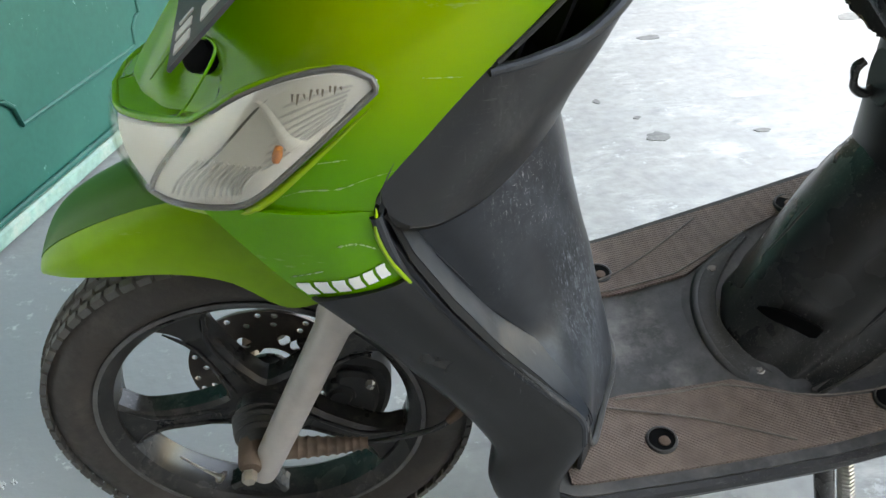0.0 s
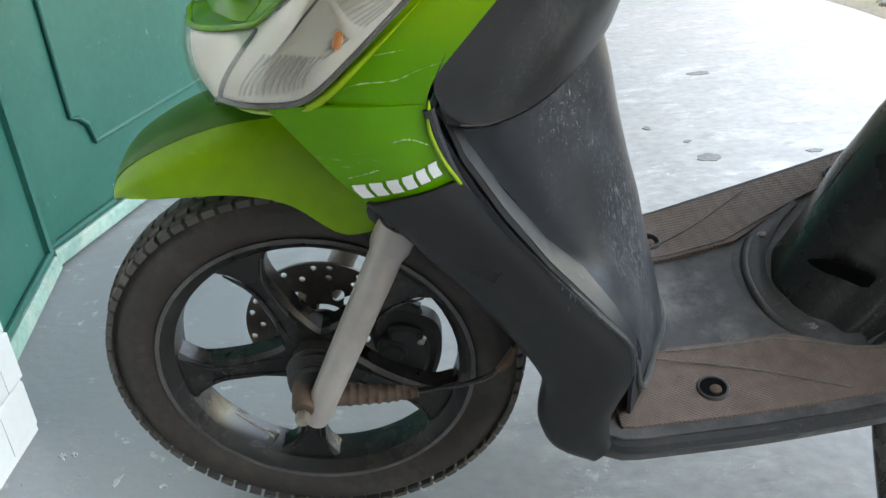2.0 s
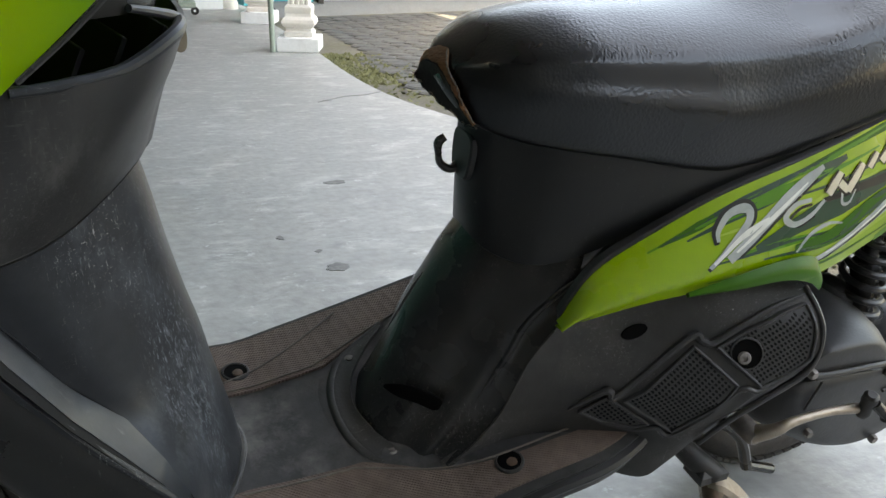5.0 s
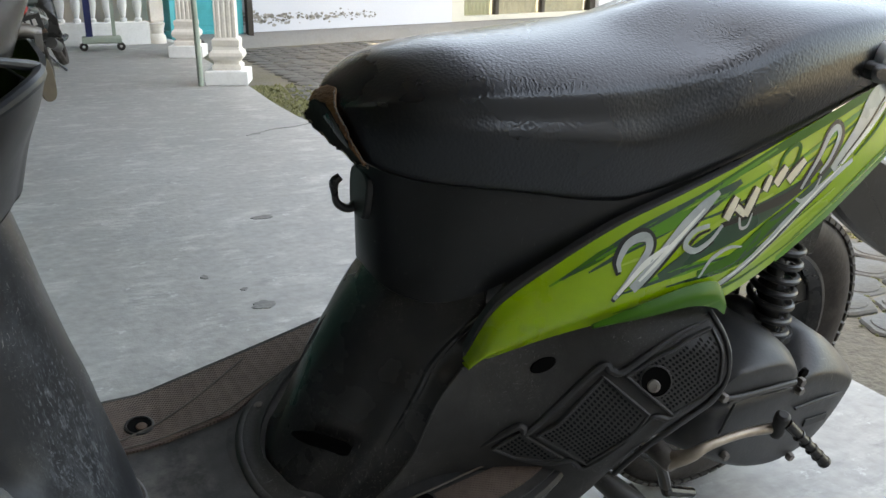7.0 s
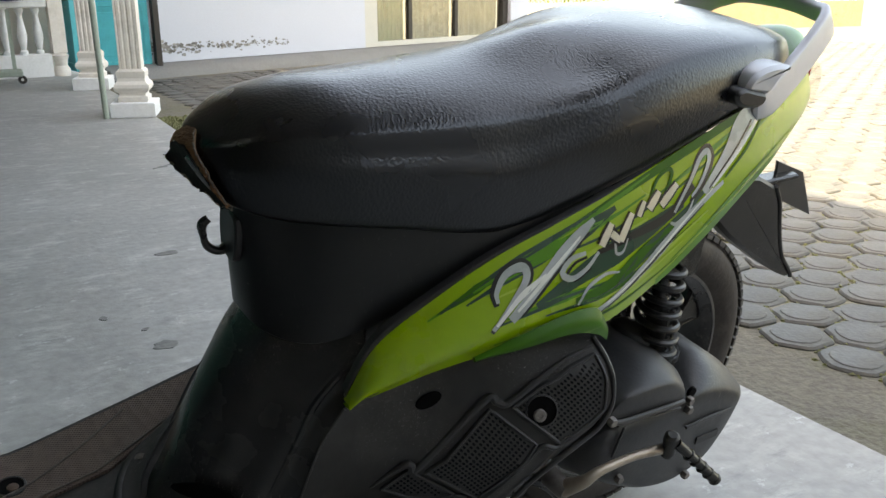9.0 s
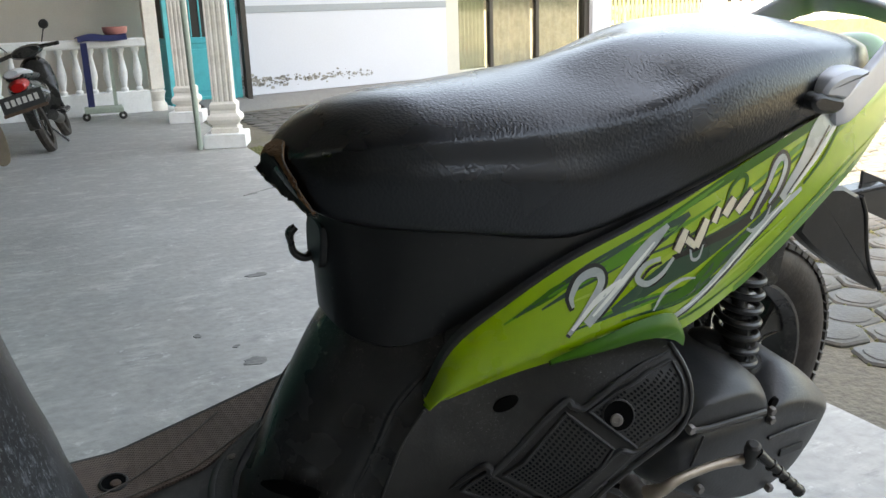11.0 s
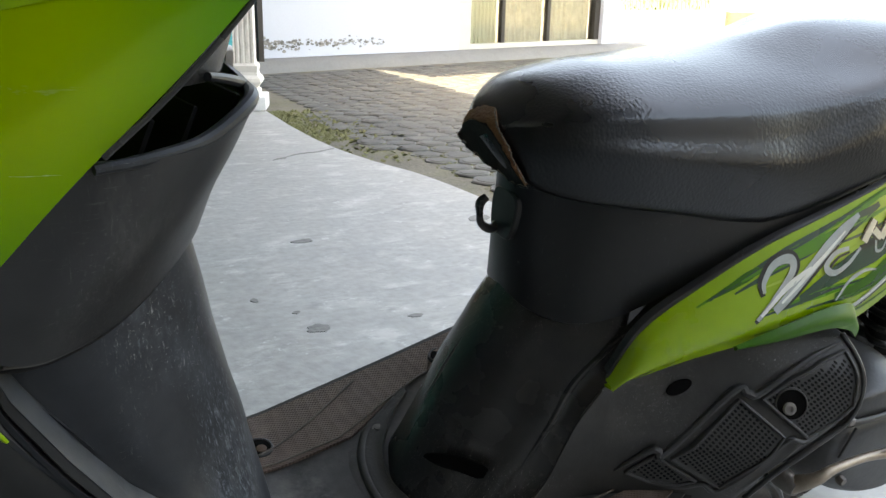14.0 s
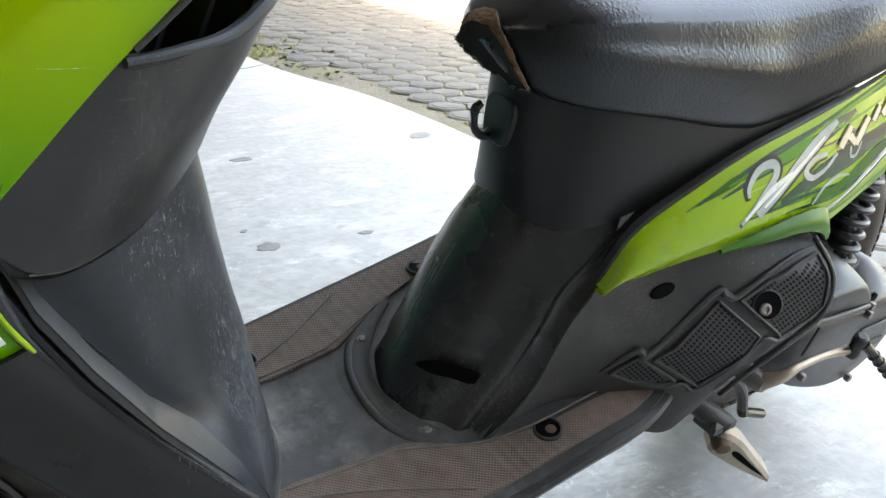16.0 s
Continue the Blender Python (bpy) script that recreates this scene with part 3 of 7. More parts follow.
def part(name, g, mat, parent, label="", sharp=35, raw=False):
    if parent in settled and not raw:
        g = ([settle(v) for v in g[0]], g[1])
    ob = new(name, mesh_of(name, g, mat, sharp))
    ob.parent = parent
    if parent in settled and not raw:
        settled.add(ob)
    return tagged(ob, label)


def thing(name, label, category, place=None, group="", kind=""):
    ob = new(name)
    ob.empty_display_size = 0.1
    ob.matrix_world = place or Matrix()
    return tagged(ob, label, category, group, kind)


def solid(name, g, mat, label, category="", group="", kind="", sharp=35):
    return tagged(new(name, mesh_of(name, g, mat, sharp)), label, category, group, kind)


ALONG_Y = pose(0, 0, 0, 90, 0, 0)       # turns the z axis of a lathe to -y


def disc_y(x, y, z, profile, n=32, closed=False):
    """A lathe about an axis along y; heights run towards the near side (-y)."""
    return xf(lathe(profile, n, closed), Matrix.Translation((x, y, z)) @ ALONG_Y)


def bolt(x, y, z, r, h, n=6):
    """A bolt head that stands towards the near side."""
    return disc_y(x, y, z, [(0.0001, h), (r * 0.8, h), (r, h * 0.75), (r, 0)], n)


def weld(g):
    """Joins cells that touch into one skin: shared corners merge, faces between cells go."""
    v, f = g
    seen, index, out = {}, [], []
    for p in v:
        k = (round(p.x, 5), round(p.y, 5), round(p.z, 5))
        if k not in seen:
            seen[k] = len(out); out.append(p)
        index.append(seen[k])
    faces = {}
    for q in f:
        q = tuple(index[i] for i in q)
        k = tuple(sorted(q))
        if k in faces:
            del faces[k]
        elif len(set(q)) == len(q):
            faces[k] = q
    return out, list(faces.values())


# ---- setting ----
SLAB_EDGE = [(1.48, 9.3), (1.46, 6.0), (1.43, 4.90), (1.44, 4.29), (1.50, 3.84), (1.60, 3.44), (1.645, 2.98), (1.655, 2.42), (1.640, 1.0), (1.64, -3.4)]
slab = [(p.x, p.y) for p in cr([(a, b, 0) for a, b in SLAB_EDGE], 50)] + [(-6.5, -3.4), (-6.5, 9.3)]
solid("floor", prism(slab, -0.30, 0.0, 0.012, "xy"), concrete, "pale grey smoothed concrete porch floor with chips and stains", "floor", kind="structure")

ground = thing("ground", "mossy soil with grey hexagonal concrete pavers", "ground", kind="structure")
part("soil", prism([(-400, -400), (400, -400), (400, 400), (-400, 400)], -0.5, -0.043, 0.01, "xy"), soil_mat, ground)

# unseen roof over the porch and walls round it, added for shade and reflections
solid("ceiling", prism([(-6.5, -3.4), (1.78, -3.4), (1.55, 9.5), (-6.5, 9.5)], 2.95, 3.15, 0.01, "xy"), roof_mat, "grey porch ceiling out of view", "ceiling", kind="structure")
solid("wall_south", box(-6.5, 4.8, -3.6, -3.4, -0.1, 2.95), dim_wall, "plain grey wall added out of view to shape reflections", "wall", kind="structure")
solid("wall_west", box(-6.7, -6.5, -3.6, 9.5, -0.1, 2.95), shade_wall, "plain dark grey wall added out of view", "wall", kind="structure")

# ---- folding green doors at the porch's side ----
def door_leaf(x0, y0, x1, y1, panel_a, panel_b, label):
    """One leaf between two plan points: slab, moulded panel lines and a worn bottom rail."""
    a, b = Vector((x0, y0, 0)), Vector((x1, y1, 0))
    d = (b - a).normalized()
    L = (b - a).length
    n = Vector((d.y, -d.x, 0))           # towards the porch
    m = Matrix(((d.x, n.x, 0, x0), (d.y, n.y, 0, y0), (0, 0, 1, 0), (0, 0, 0, 1)))
    leaf = thing("folding_door", label, "door", m, "folding doors")
    part("leaf", box(0, L, -0.035, 0, 0.012, 2.2, 0.004), door_green, leaf)
    part("bottom_rail", box(0.0, L, 0.0, 0.020, 0.012, 0.050, 0.006), door_worn, leaf, "bottom rail with the paint worn to pale wood")
    part("bottom_bead", box(0.0, L, 0.0, 0.014, 0.052, 0.066, 0.004), door_green, leaf)
    part("edge_bead", box(0, 0.022, 0.0, 0.012, 0.05, 2.2, 0.004), door_green, leaf)
    part("edge_bead", box(L - 0.022, L, 0.0, 0.012, 0.05, 2.2, 0.004), door_green, leaf)
    if panel_a is not None:
        # raised field whose lower corners step in with a quarter round
        u0, u1, z0 = panel_a, panel_b, 0.215
        o = [(u0, 2.05), (u0, z0 + 0.075), (u0 + 0.025, z0 + 0.068), (u0 + 0.05, z0 + 0.045), (u0 + 0.06, z0), (u1 - 0.06, z0), (u1 - 0.05, z0 + 0.045), (u1 - 0.025, z0 + 0.068), (u1, z0 + 0.075), (u1, 2.05)]
        part("door_panel", prism(o, -0.01, 0.007, 0.005), door_green, leaf)
        line = [(u, 0.006, z) for u, z in o]
        part("panel_moulding", tube([*line, line[0]], 0.006, 8), door_green, leaf)
    return leaf


door_leaf(-0.937, 1.558, -0.669, 2.595, 0.185, 0.825, "green painted folding door leaf with a moulded panel and worn bottom rail")
door_leaf(-0.811, 0.80, -0.927, 1.538, None, None, "green painted folding door leaf with a worn bottom edge")
door_leaf(-0.815, 2.655, -0.62, 3.62, None, None, "green painted folding door leaf standing back in the shade")

# white relief-tiled pier beside the doors
pier = thing("tiled_pier", "white pier clad in relief tiles", "wall", None, "", "structure")
part("core", box(-1.34, -0.74, 0.30, 0.985, 0.0, 2.95), white_tile, pier)
for k in range(9):
    for j in range(7):
        x0 = -0.86 + 0.085 * (k % 2) * 0.5
        z0 = 0.02 + k * 0.085
        y0 = 0.40 + j * 0.083 + (0.04 if k % 2 else 0)
        part("tile", box(-0.742, -0.734, y0, min(y0 + 0.0815, 0.985), z0, z0 + 0.0835, 0.0025), white_tile, pier)
        part("tile", box(x0 + 0.085 * (j - 4) - 0.04, x0 + 0.085 * (j - 4) + 0.036, 0.984, 0.991, z0, z0 + 0.0835, 0.0025), white_tile, pier) if -1.33 < x0 + 0.085 * (j - 4) - 0.04 and x0 + 0.085 * (j - 4) + 0.036 < -0.74 else None

# ---- chips, a crack and paint spots in the floor ----
def chip(x, y, rx, ry, turn, name="floor_chip", mat=None, label="small dark chip in the concrete", ragged=0.35):
    o = []
    for k in range(20):
        a = math.tau * k / 20
        r = 1 + ragged * noise.noise(Vector((x * 9 + 1.6 * math.cos(a), y * 9 + 1.6 * math.sin(a), 0)))
        o.append((rx * r * math.cos(a), ry * r * math.sin(a)))
    g = xf(prism(o, -0.004, 0.0018, 0.0008, "xy"), pose(x, y, 0, 0, 0, turn))
    return solid(name, g, mat or chip_mat, label, "chip", "chips in the floor")


for x, y, a, b, t in ((0.598, 1.897, 0.030, 0.026, 0), (0.784, 2.635, 0.038, 0.022, 10), (1.104, 4.002, 0.022, 0.016, 0), (1.476, 2.675, 0.050, 0.036, 25), (0.50, 2.15, 0.010, 0.016, 0), (0.857, 1.883, 0.020, 0.012, 0), (0.578, 2.022, 0.012, 0.008, 40)):
    chip(x, y, a, b, t)
solid("floor_crack", tube([(1.05, 3.97, 0.0), (1.11, 4.01, 0.0), (1.21, 4.08, 0.0), (1.31, 4.10, 0.0), (1.42, 4.16, 0.0)], 0.004, 6, 24), chip_mat, "thin crack across the concrete floor", "crack")
random.seed(9)
for k in range(34):
    r = random.uniform(0.003, 0.012)
    chip(random.gauss(-0.52, 0.10), random.gauss(0.72, 0.14), r, r * random.uniform(0.3, 0.8), random.uniform(0, 180), "paint_spot", worn_white, "small white paint spatter on the concrete", 1.1)

# ---- columns, pole, balustrade, turquoise gate ----
def build_column(x, y, turn, label):
    col = thing("column", label, "column", pose(x, y, 0, 0, 0, turn), "fluted columns")
    part("plinth", box(-0.135, 0.135, -0.135, 0.135, 0, 0.095, 0.006), white_paint, col, "white square plinth")
    sq = lambda h, z: [Vector((sx * h, sy * h, z)) for sx, sy in ((-1, -1), (1, -1), (1, 1), (-1, 1))]
    base = [sq(0.088, 0.095), sq(0.092, 0.105), sq(0.092, 0.125), sq(0.080, 0.135), (sq(0.080, 0.150)), sq(0.100, 0.165), sq(0.108, 0.185), sq(0.104, 0.205), sq(0.086, 0.225), sq(0.082, 0.245), sq(0.086, 0.255), sq(0.086, 0.285), sq(0.074, 0.30)]
    part("base_moulding", loft(base), column_paint, col, "moulded cream base", 25)
    n, rings = 96, []
    for z in (0.30, 2.7):
        ring = []
        for k in range(n):
            t = 8 * k / n
            e, f = int(t / 2) % 4, (t % 2) - 1
            p = [(f, -1), (1, f), (-f, 1), (-1, -f)][e]
            flute = 0.92 if (k % 24) not in (0, 1, 23) and math.sin((k % 24) / 24 * math.tau * 4) > 0.1 else 1.0
            ring.append(Vector((p[0] * 0.067 * (flute if abs(p[0]) == 1 else 1), p[1] * 0.067 * (flute if abs(p[1]) == 1 else 1), z)))
        rings.append(ring)
    part("shaft", loft(rings), column_paint, col, "fluted cream shaft", 20)
    part("capital", box(-0.12, 0.12, -0.12, 0.12, 2.7, 2.95, 0.01), column_paint, col)
    return col


build_column(1.352, 5.716, -20, "cream fluted concrete column on a white plinth")
build_column(1.372, 7.335, -20, "cream fluted concrete column on a white plinth at the porch's far corner")
solid("leaning_pole", tube([(1.152, 5.64, 0.0), (1.137, 5.65, 1.0), (1.115, 5.66, 2.6)], 0.018, 12), pale_pole, "pale green bamboo-like pole leaning by a column", "pole")

def baluster():
    return lathe([(0.034, 0.0), (0.034, 0.03), (0.020, 0.045), (0.026, 0.075), (0.040, 0.14), (0.042, 0.18), (0.030, 0.26), (0.019, 0.33), (0.024, 0.36), (0.034, 0.375), (0.034, 0.41)], 14)


bal = thing("balustrade", "white masonry balustrade with turned balusters", "balustrade", pose(1.24, 8.42, 0, 0, 0, 4))
part("base_wall", box(-4.2, -0.02, 0.0, 0.14, 0, 0.20, 0.006), white_paint, bal)
part("top_rail", box(-4.2, -0.02, -0.02, 0.16, 0.60, 0.68, 0.012), white_paint, bal)
first = part("baluster", xf(baluster(), Matrix.Translation((-0.10, 0.07, 0.195))), white_paint, bal)
for k in range(1, 31):
    o = new("baluster", first.data); o.parent = bal; o.location = (-0.132 * k, 0, 0)
part("end_post", xf(lathe([(0.075, 0), (0.075, 0.06), (0.055, 0.09), (0.06, 0.14), (0.075, 0.18), (0.05, 0.20)], 16), Matrix.Translation((0.06, 0.06, 0))), column_paint, bal)
part("end_pier", box(0.0, 0.12, 0.02, 0.14, 0.2, 2.9, 0.006), column_paint, bal)
solid("wall_house", box(-6.5, 1.40, 9.3, 9.5, -0.1, 2.95), beige_wall, "beige rendered house wall in the shade", "wall", kind="structure")

# turquoise gate of two leaves: one folded to its edge, one facing
def gate_leaf(m, w, label):
    leaf = thing("gate_leaf", label, "gate", m, "turquoise gate leaves")
    part("leaf_frame", join(box(0, 0.05, -0.02, 0.02, 0.03, 2.1), box(w - 0.05, w, -0.02, 0.02, 0.03, 2.1), box(0.05, w - 0.05, -0.02, 0.02, 0.03, 0.10), box(0.05, w - 0.05, -0.02, 0.02, 0.60, 0.66), box(0.05, w - 0.05, -0.02, 0.02, 2.03, 2.1)), turquoise, leaf)
    part("leaf_panel", box(0.05, w - 0.05, -0.008, 0.008, 0.10, 0.60), turquoise, leaf)
    part("raised_field", box(0.10, w - 0.10, -0.016, -0.007, 0.15, 0.55, 0.004), turquoise, leaf)
    for k in range(max(2, int(w / 0.09))):
        x = 0.07 + k * (w - 0.14) / max(1, int(w / 0.09) - 1)
        part("bar", tube([(x, 0, 0.66), (x, 0, 2.03)], 0.008, 8), turquoise, leaf)
    part("dark_backing", box(0.05, w - 0.05, 0.010, 0.016, 0.66, 2.03), dark_frame, leaf)
    return leaf


gate_leaf(pose(1.42, 8.56, 0, 0, 0, -8), 0.68, "turquoise sheet-metal gate leaf with a barred top")
gate_leaf(pose(1.435, 8.45, 0, 0, 0, 100), 0.30, "turquoise gate leaf folded back edge-on")
solid("gate_post", box(2.125, 2.175, 8.38, 8.50, 0.0, 2.9), dark_frame, "dark stained gate post", "post")

# ---- the white house across the yard ----
HOUSE = pose(2.08, 8.50, 0, 0, 0, 15.0)
wall_n = thing("wall_north", "white rendered house wall with a grey band and a stained foot", "wall", HOUSE, "", "structure")
part("wall_face", box(0.0, 2.72, 0.0, 0.2, 0.07, 3.0), white_wall, wall_n)
part("painted_band", box(0.0, 2.72, -0.006, 0.0, 0.865, 0.935, 0.002), grey_band, wall_n, "grey painted band")
random.seed(21)
flakes = []
for k in range(230):
    fx = 1.62 * random.random() ** 1.3
    fz = random.gauss(0.20, 0.030 - 0.008 * fx) + (0.02 if fx < 0.15 else 0)
    fr = random.uniform(0.006, 0.022) * (1.0 - 0.45 * fx / 1.62)
    flake = [(fx + fr * (1.2 + 0.5 * noise.noise(Vector((k, a, 0)))) * math.cos(a), fz + fr * (0.8 + 0.5 * noise.noise(Vector((k, a, 5)))) * math.sin(a)) for a in [q * math.tau / 9 for q in range(9)]]
    flakes.append(prism(flake, -0.0035 - 0.00001 * k, 0.004, 0.0008))
part("damp_stain", join(*flakes), stain_dark, wall_n, "black damp stains and flaking render along the wall foot")
part("wall_face", box(5.30, 5.66, -0.05, 0.25, 0.07, 3.0), white_wall, wall_n)
part("wall_face", box(2.72, 5.30, 0.0, 0.2, 2.4, 3.0), white_wall, wall_n)
solid("step", xf(prism([(0.25, 0.07), (-0.04, 0.07), (-0.20, 0.045), (-0.30, -0.035), (-0.32, -0.1), (0.25, -0.1)], -0.5, 6.2, 0.006, "yz"), HOUSE), step_concrete, "worn grey concrete step along the house", "step", kind="structure")
win = thing("window_1", "cream framed glazed doors with green and brown curtains", "window", HOUSE, "", "structure")
part("window_frame", join(box(2.72, 2.93, 0.02, 0.12, 0.07, 2.4), box(2.93, 5.30, 0.02, 0.12, 2.3, 2.4), box(2.93, 5.30, 0.02, 0.12, 0.07, 0.13)), cream_frame, win)
for x in (3.455, 4.275):
    part("mullion", box(x, x + 0.055, 0.03, 0.10, 0.13, 2.3), dark_frame, win)
part("mullion", box(5.20, 5.30, 0.01, 0.12, 0.13, 2.3), dark_frame, win)
for x0, x1 in ((2.93, 3.455), (3.51, 4.275), (4.33, 5.20)):
    p = part("pane", box(x0, x1, 0.055, 0.061, 0.13, 2.3, 0.001), window_glass, win)
    p.visible_shadow = False
    folds = [[Vector((x0 + (x1 - x0) * i / 40, 0.13 + 0.012 * math.sin(i * 1.3), z)) for i in range(41)] for z in (0.12, 2.35)]
    part("curtain", sheet(folds, 0.004), green_curtain if x0 < 3 else lace, win, "green pleated curtain" if x0 < 3 else "brown lace curtain")
# Unseen eave, widened to keep the sun off step and wall.
solid("eave", xf(box(-0.5, 6.2, -1.3, 0.3, 3.0, 3.12), HOUSE), roof_mat, "grey eave out of view, added to shade the white house", "eave", kind="structure")

# ---- fence in the sun, hedge behind it ----
def fence_run(m, length, step, mat, label, h, radius, foot):
    f = thing("fence", label, "fence", m, "garden fences")
    part("fence_base", box(0, length, -0.06, 0.06, -0.1, 0.46, 0.01), foot, f)
    part("fence_rail", box(0, length, -0.05, 0.05, h - 0.08, h, 0.01), mat, f)
    prof = lathe([(radius, 0.45), (radius * 0.6, 0.50), (radius * 1.1, 0.64), (radius * 0.8, h * 0.62), (radius * 0.6, h - 0.14), (radius, h - 0.08)], 10)
    b0 = part("picket", xf(prof, Matrix.Translation((step / 2, 0, 0))), mat, f)
    for k in range(1, int(length / step)):
        o = new("picket", b0.data); o.parent = f; o.location = (step * k, 0, 0)
    return f


fence_run(pose(8.70, 11.5, 0, 0, 0, 0), 1.95, 0.085, yellow_fence, "yellow-green painted fence in the sun", 1.75, 0.026, cream_frame)
solid("fence_pier", box(10.68, 10.90, 11.4, 11.6, -0.1, 2.2), grey_band, "grey painted fence pier", "pier")
fence_run(pose(10.95, 11.5, 0, 0, 0, -8), 5.4, 0.23, white_paint, "white balustrade fence in the shade of its vines", 1.35, 0.070, plinth_tan)
random.seed(4)
leaves_v, leaves_f = [], []
for k in range(5200):
    t = random.random()
    if k % 3:
        base = Vector((8.3, 12.2, 0)).lerp(Vector((11.4, 12.5, 0)), t) + Vector((random.gauss(0, 0.3), random.gauss(0, 0.3), random.uniform(0.1, 2.2) + 0.3 * noise.noise(Vector((t * 12, 0, 0)))))
    else:
        t = 0.30 + 0.7 * t
        base = Vector((10.95, 11.6, 0)).lerp(Vector((16.2, 10.9, 0)), t) + Vector((random.gauss(0, 0.07), random.gauss(0, 0.07), 1.35 - abs(random.gauss(0, 0.26)) * (1 + noise.noise(Vector((t * 26, 0, 0))))))
    s = random.uniform(0.022, 0.05)
    q = Euler((random.uniform(0, 6), random.uniform(0, 6), random.uniform(0, 6))).to_matrix()
    i = len(leaves_v)
    leaves_v += [base + q @ Vector(p) * s for p in ((-1, 0, 0), (0, -0.45, 0.1), (1, 0, 0), (0, 0.45, 0.1))]
    leaves_f.append((i, i + 1, i + 2, i + 3))
solid("hedge", (leaves_v, leaves_f), leaf_mat, "sunlit green hedge and vines along the fences", "hedge", kind="stuff")

# ---- things on the far side of the porch ----
def build_parked(m):
    pk = thing("parked_scooter", "dark grey scooter with red tail lamp parked by the balustrade", "scooter", m)
    for x, nm in ((0.0, "front_wheel"), (1.22, "rear_wheel")):
        w = part(nm, disc_y(x, 0, 0.26, [(0.03, 0.03), (0.05, 0.03), (0.05, -0.03), (0.03, -0.03)], 20, True), gloss_black, pk)
        part("tyre", disc_y(x, 0, 0.26, [(0.26, 0), (0.25, 0.035), (0.21, 0.045), (0.19, 0.03), (0.19, -0.03), (0.21, -0.045), (0.25, -0.035)], 36, True), tyre_rubber, w)
        for k in range(5):
            part("spoke", xf(box(0.03, 0.2, -0.012, 0.012, -0.012, 0.012, 0.003), Matrix.Translation((x, 0, 0.26)) @ pose(0, 0, 0, 0, 72 * k, 0)), gloss_black, w)
    ring = lambda x, z0, z1, w: [Vector((x, w * math.cos(a), (z0 + z1) / 2 + (z1 - z0) / 2 * math.sin(a))) for a in [k * math.tau / 18 for k in range(18)]]
    part("body", loft([ring(0.55, 0.40, 0.60, 0.09), ring(0.75, 0.42, 0.68, 0.13), ring(1.0, 0.46, 0.70, 0.14), ring(1.3, 0.54, 0.72, 0.13), ring(1.48, 0.60, 0.70, 0.08)]), gloss_black, pk, "glossy dark bodywork")
    part("side_flash", loft([ring(0.8, 0.50, 0.54, 0.142), ring(1.1, 0.54, 0.60, 0.150), ring(1.4, 0.62, 0.66, 0.11)]), grab_paint, pk, "silver side flash")
    part("seat", loft([ring(0.6, 0.66, 0.72, 0.07), ring(0.8, 0.66, 0.76, 0.12), ring(1.1, 0.68, 0.77, 0.13), ring(1.42, 0.72, 0.79, 0.08)]), vinyl, pk)
    part("tail_lamp", loft([ring(1.40, 0.62, 0.74, 0.10), ring(1.47, 0.61, 0.73, 0.09), ring(1.52, 0.62, 0.70, 0.06)]), red_plastic, pk, "red tail lamp")
    part("tail_cowl", loft([ring(1.10, 0.70, 0.80, 0.12), ring(1.35, 0.74, 0.83, 0.11), ring(1.53, 0.76, 0.82, 0.06)]), grab_paint, pk, "silver tail cowl over the lamp")
    part("mudguard", prism([(1.36, 0.62), (1.50, 0.58), (1.56, 0.40), (1.58, 0.27), (1.54, 0.26), (1.45, 0.45)], -0.055, 0.055, 0.012), gloss_black, pk)
    np_m = Matrix.Translation((1.585, 0, 0.47)) @ pose(0, 0, 0, 0, -14, 0)
    plate_p = part("number_plate", xf(box(-0.004, 0.004, -0.19, 0.19, 0, 0.15, 0.002), np_m), plate_black, pk)
    part("plate_frame", xf(box(-0.006, 0.006, -0.20, 0.20, -0.03, 0.0, 0.002), np_m), rust, plate_p)
    for k in range(6):
        part("plate_mark", xf(box(0.004, 0.0055, -0.15 + 0.052 * k, -0.115 + 0.052 * k, 0.05, 0.11, 0.0005), np_m), plate_white, plate_p)
    part("silencer", tube([(0.95, 0.14, 0.25), (1.1, 0.16, 0.27), (1.45, 0.17, 0.34)], [0.02, 0.05, 0.05], 16), dusty_black, pk)
    part("leg_shield", loft([ring(0.12, 0.66, 0.90, 0.11), ring(0.18, 0.56, 0.90, 0.16), ring(0.27, 0.38, 0.86, 0.17), ring(0.36, 0.30, 0.62, 0.15)]), gloss_black, pk)
    part("cluster", loft([ring(0.10, 0.90, 0.96, 0.10), ring(0.18, 0.88, 1.02, 0.17), ring(0.28, 0.90, 1.00, 0.14)]), gloss_black, pk, "black handlebar cowl")
    part("floorboard", box(0.2, 0.65, -0.17, 0.17, 0.26, 0.32, 0.02), gloss_black, pk)
    part("handlebar", tube([(0.28, -0.34, 0.94), (0.22, -0.15, 0.96), (0.18, 0, 0.96), (0.22, 0.15, 0.96), (0.28, 0.34, 0.94)], 0.02, 10, 24), gloss_black, pk)
    for s in (-1, 1):
        mr = part("mirror", xf(lathe([(0.0001, 0.012), (0.04, 0.01), (0.05, 0), (0.04, -0.01), (0.0001, -0.012)], 18), Matrix.Translation((0.2, 0.27 * s, 1.16)) @ pose(0, 0, 0, 0, 80, 0)), gloss_black, pk)
        part("mirror_stem", tube([(0.2, 0.18 * s, 1.0), (0.2, 0.27 * s, 1.15)], 0.006, 8), gloss_black, mr)
    part("fork", tube([(0.0, -0.08, 0.26), (0.14, -0.07, 0.6)], 0.02, 10), gloss_black, pk)
    part("fork", tube([(0.0, 0.08, 0.26), (0.14, 0.07, 0.6)], 0.02, 10), gloss_black, pk)
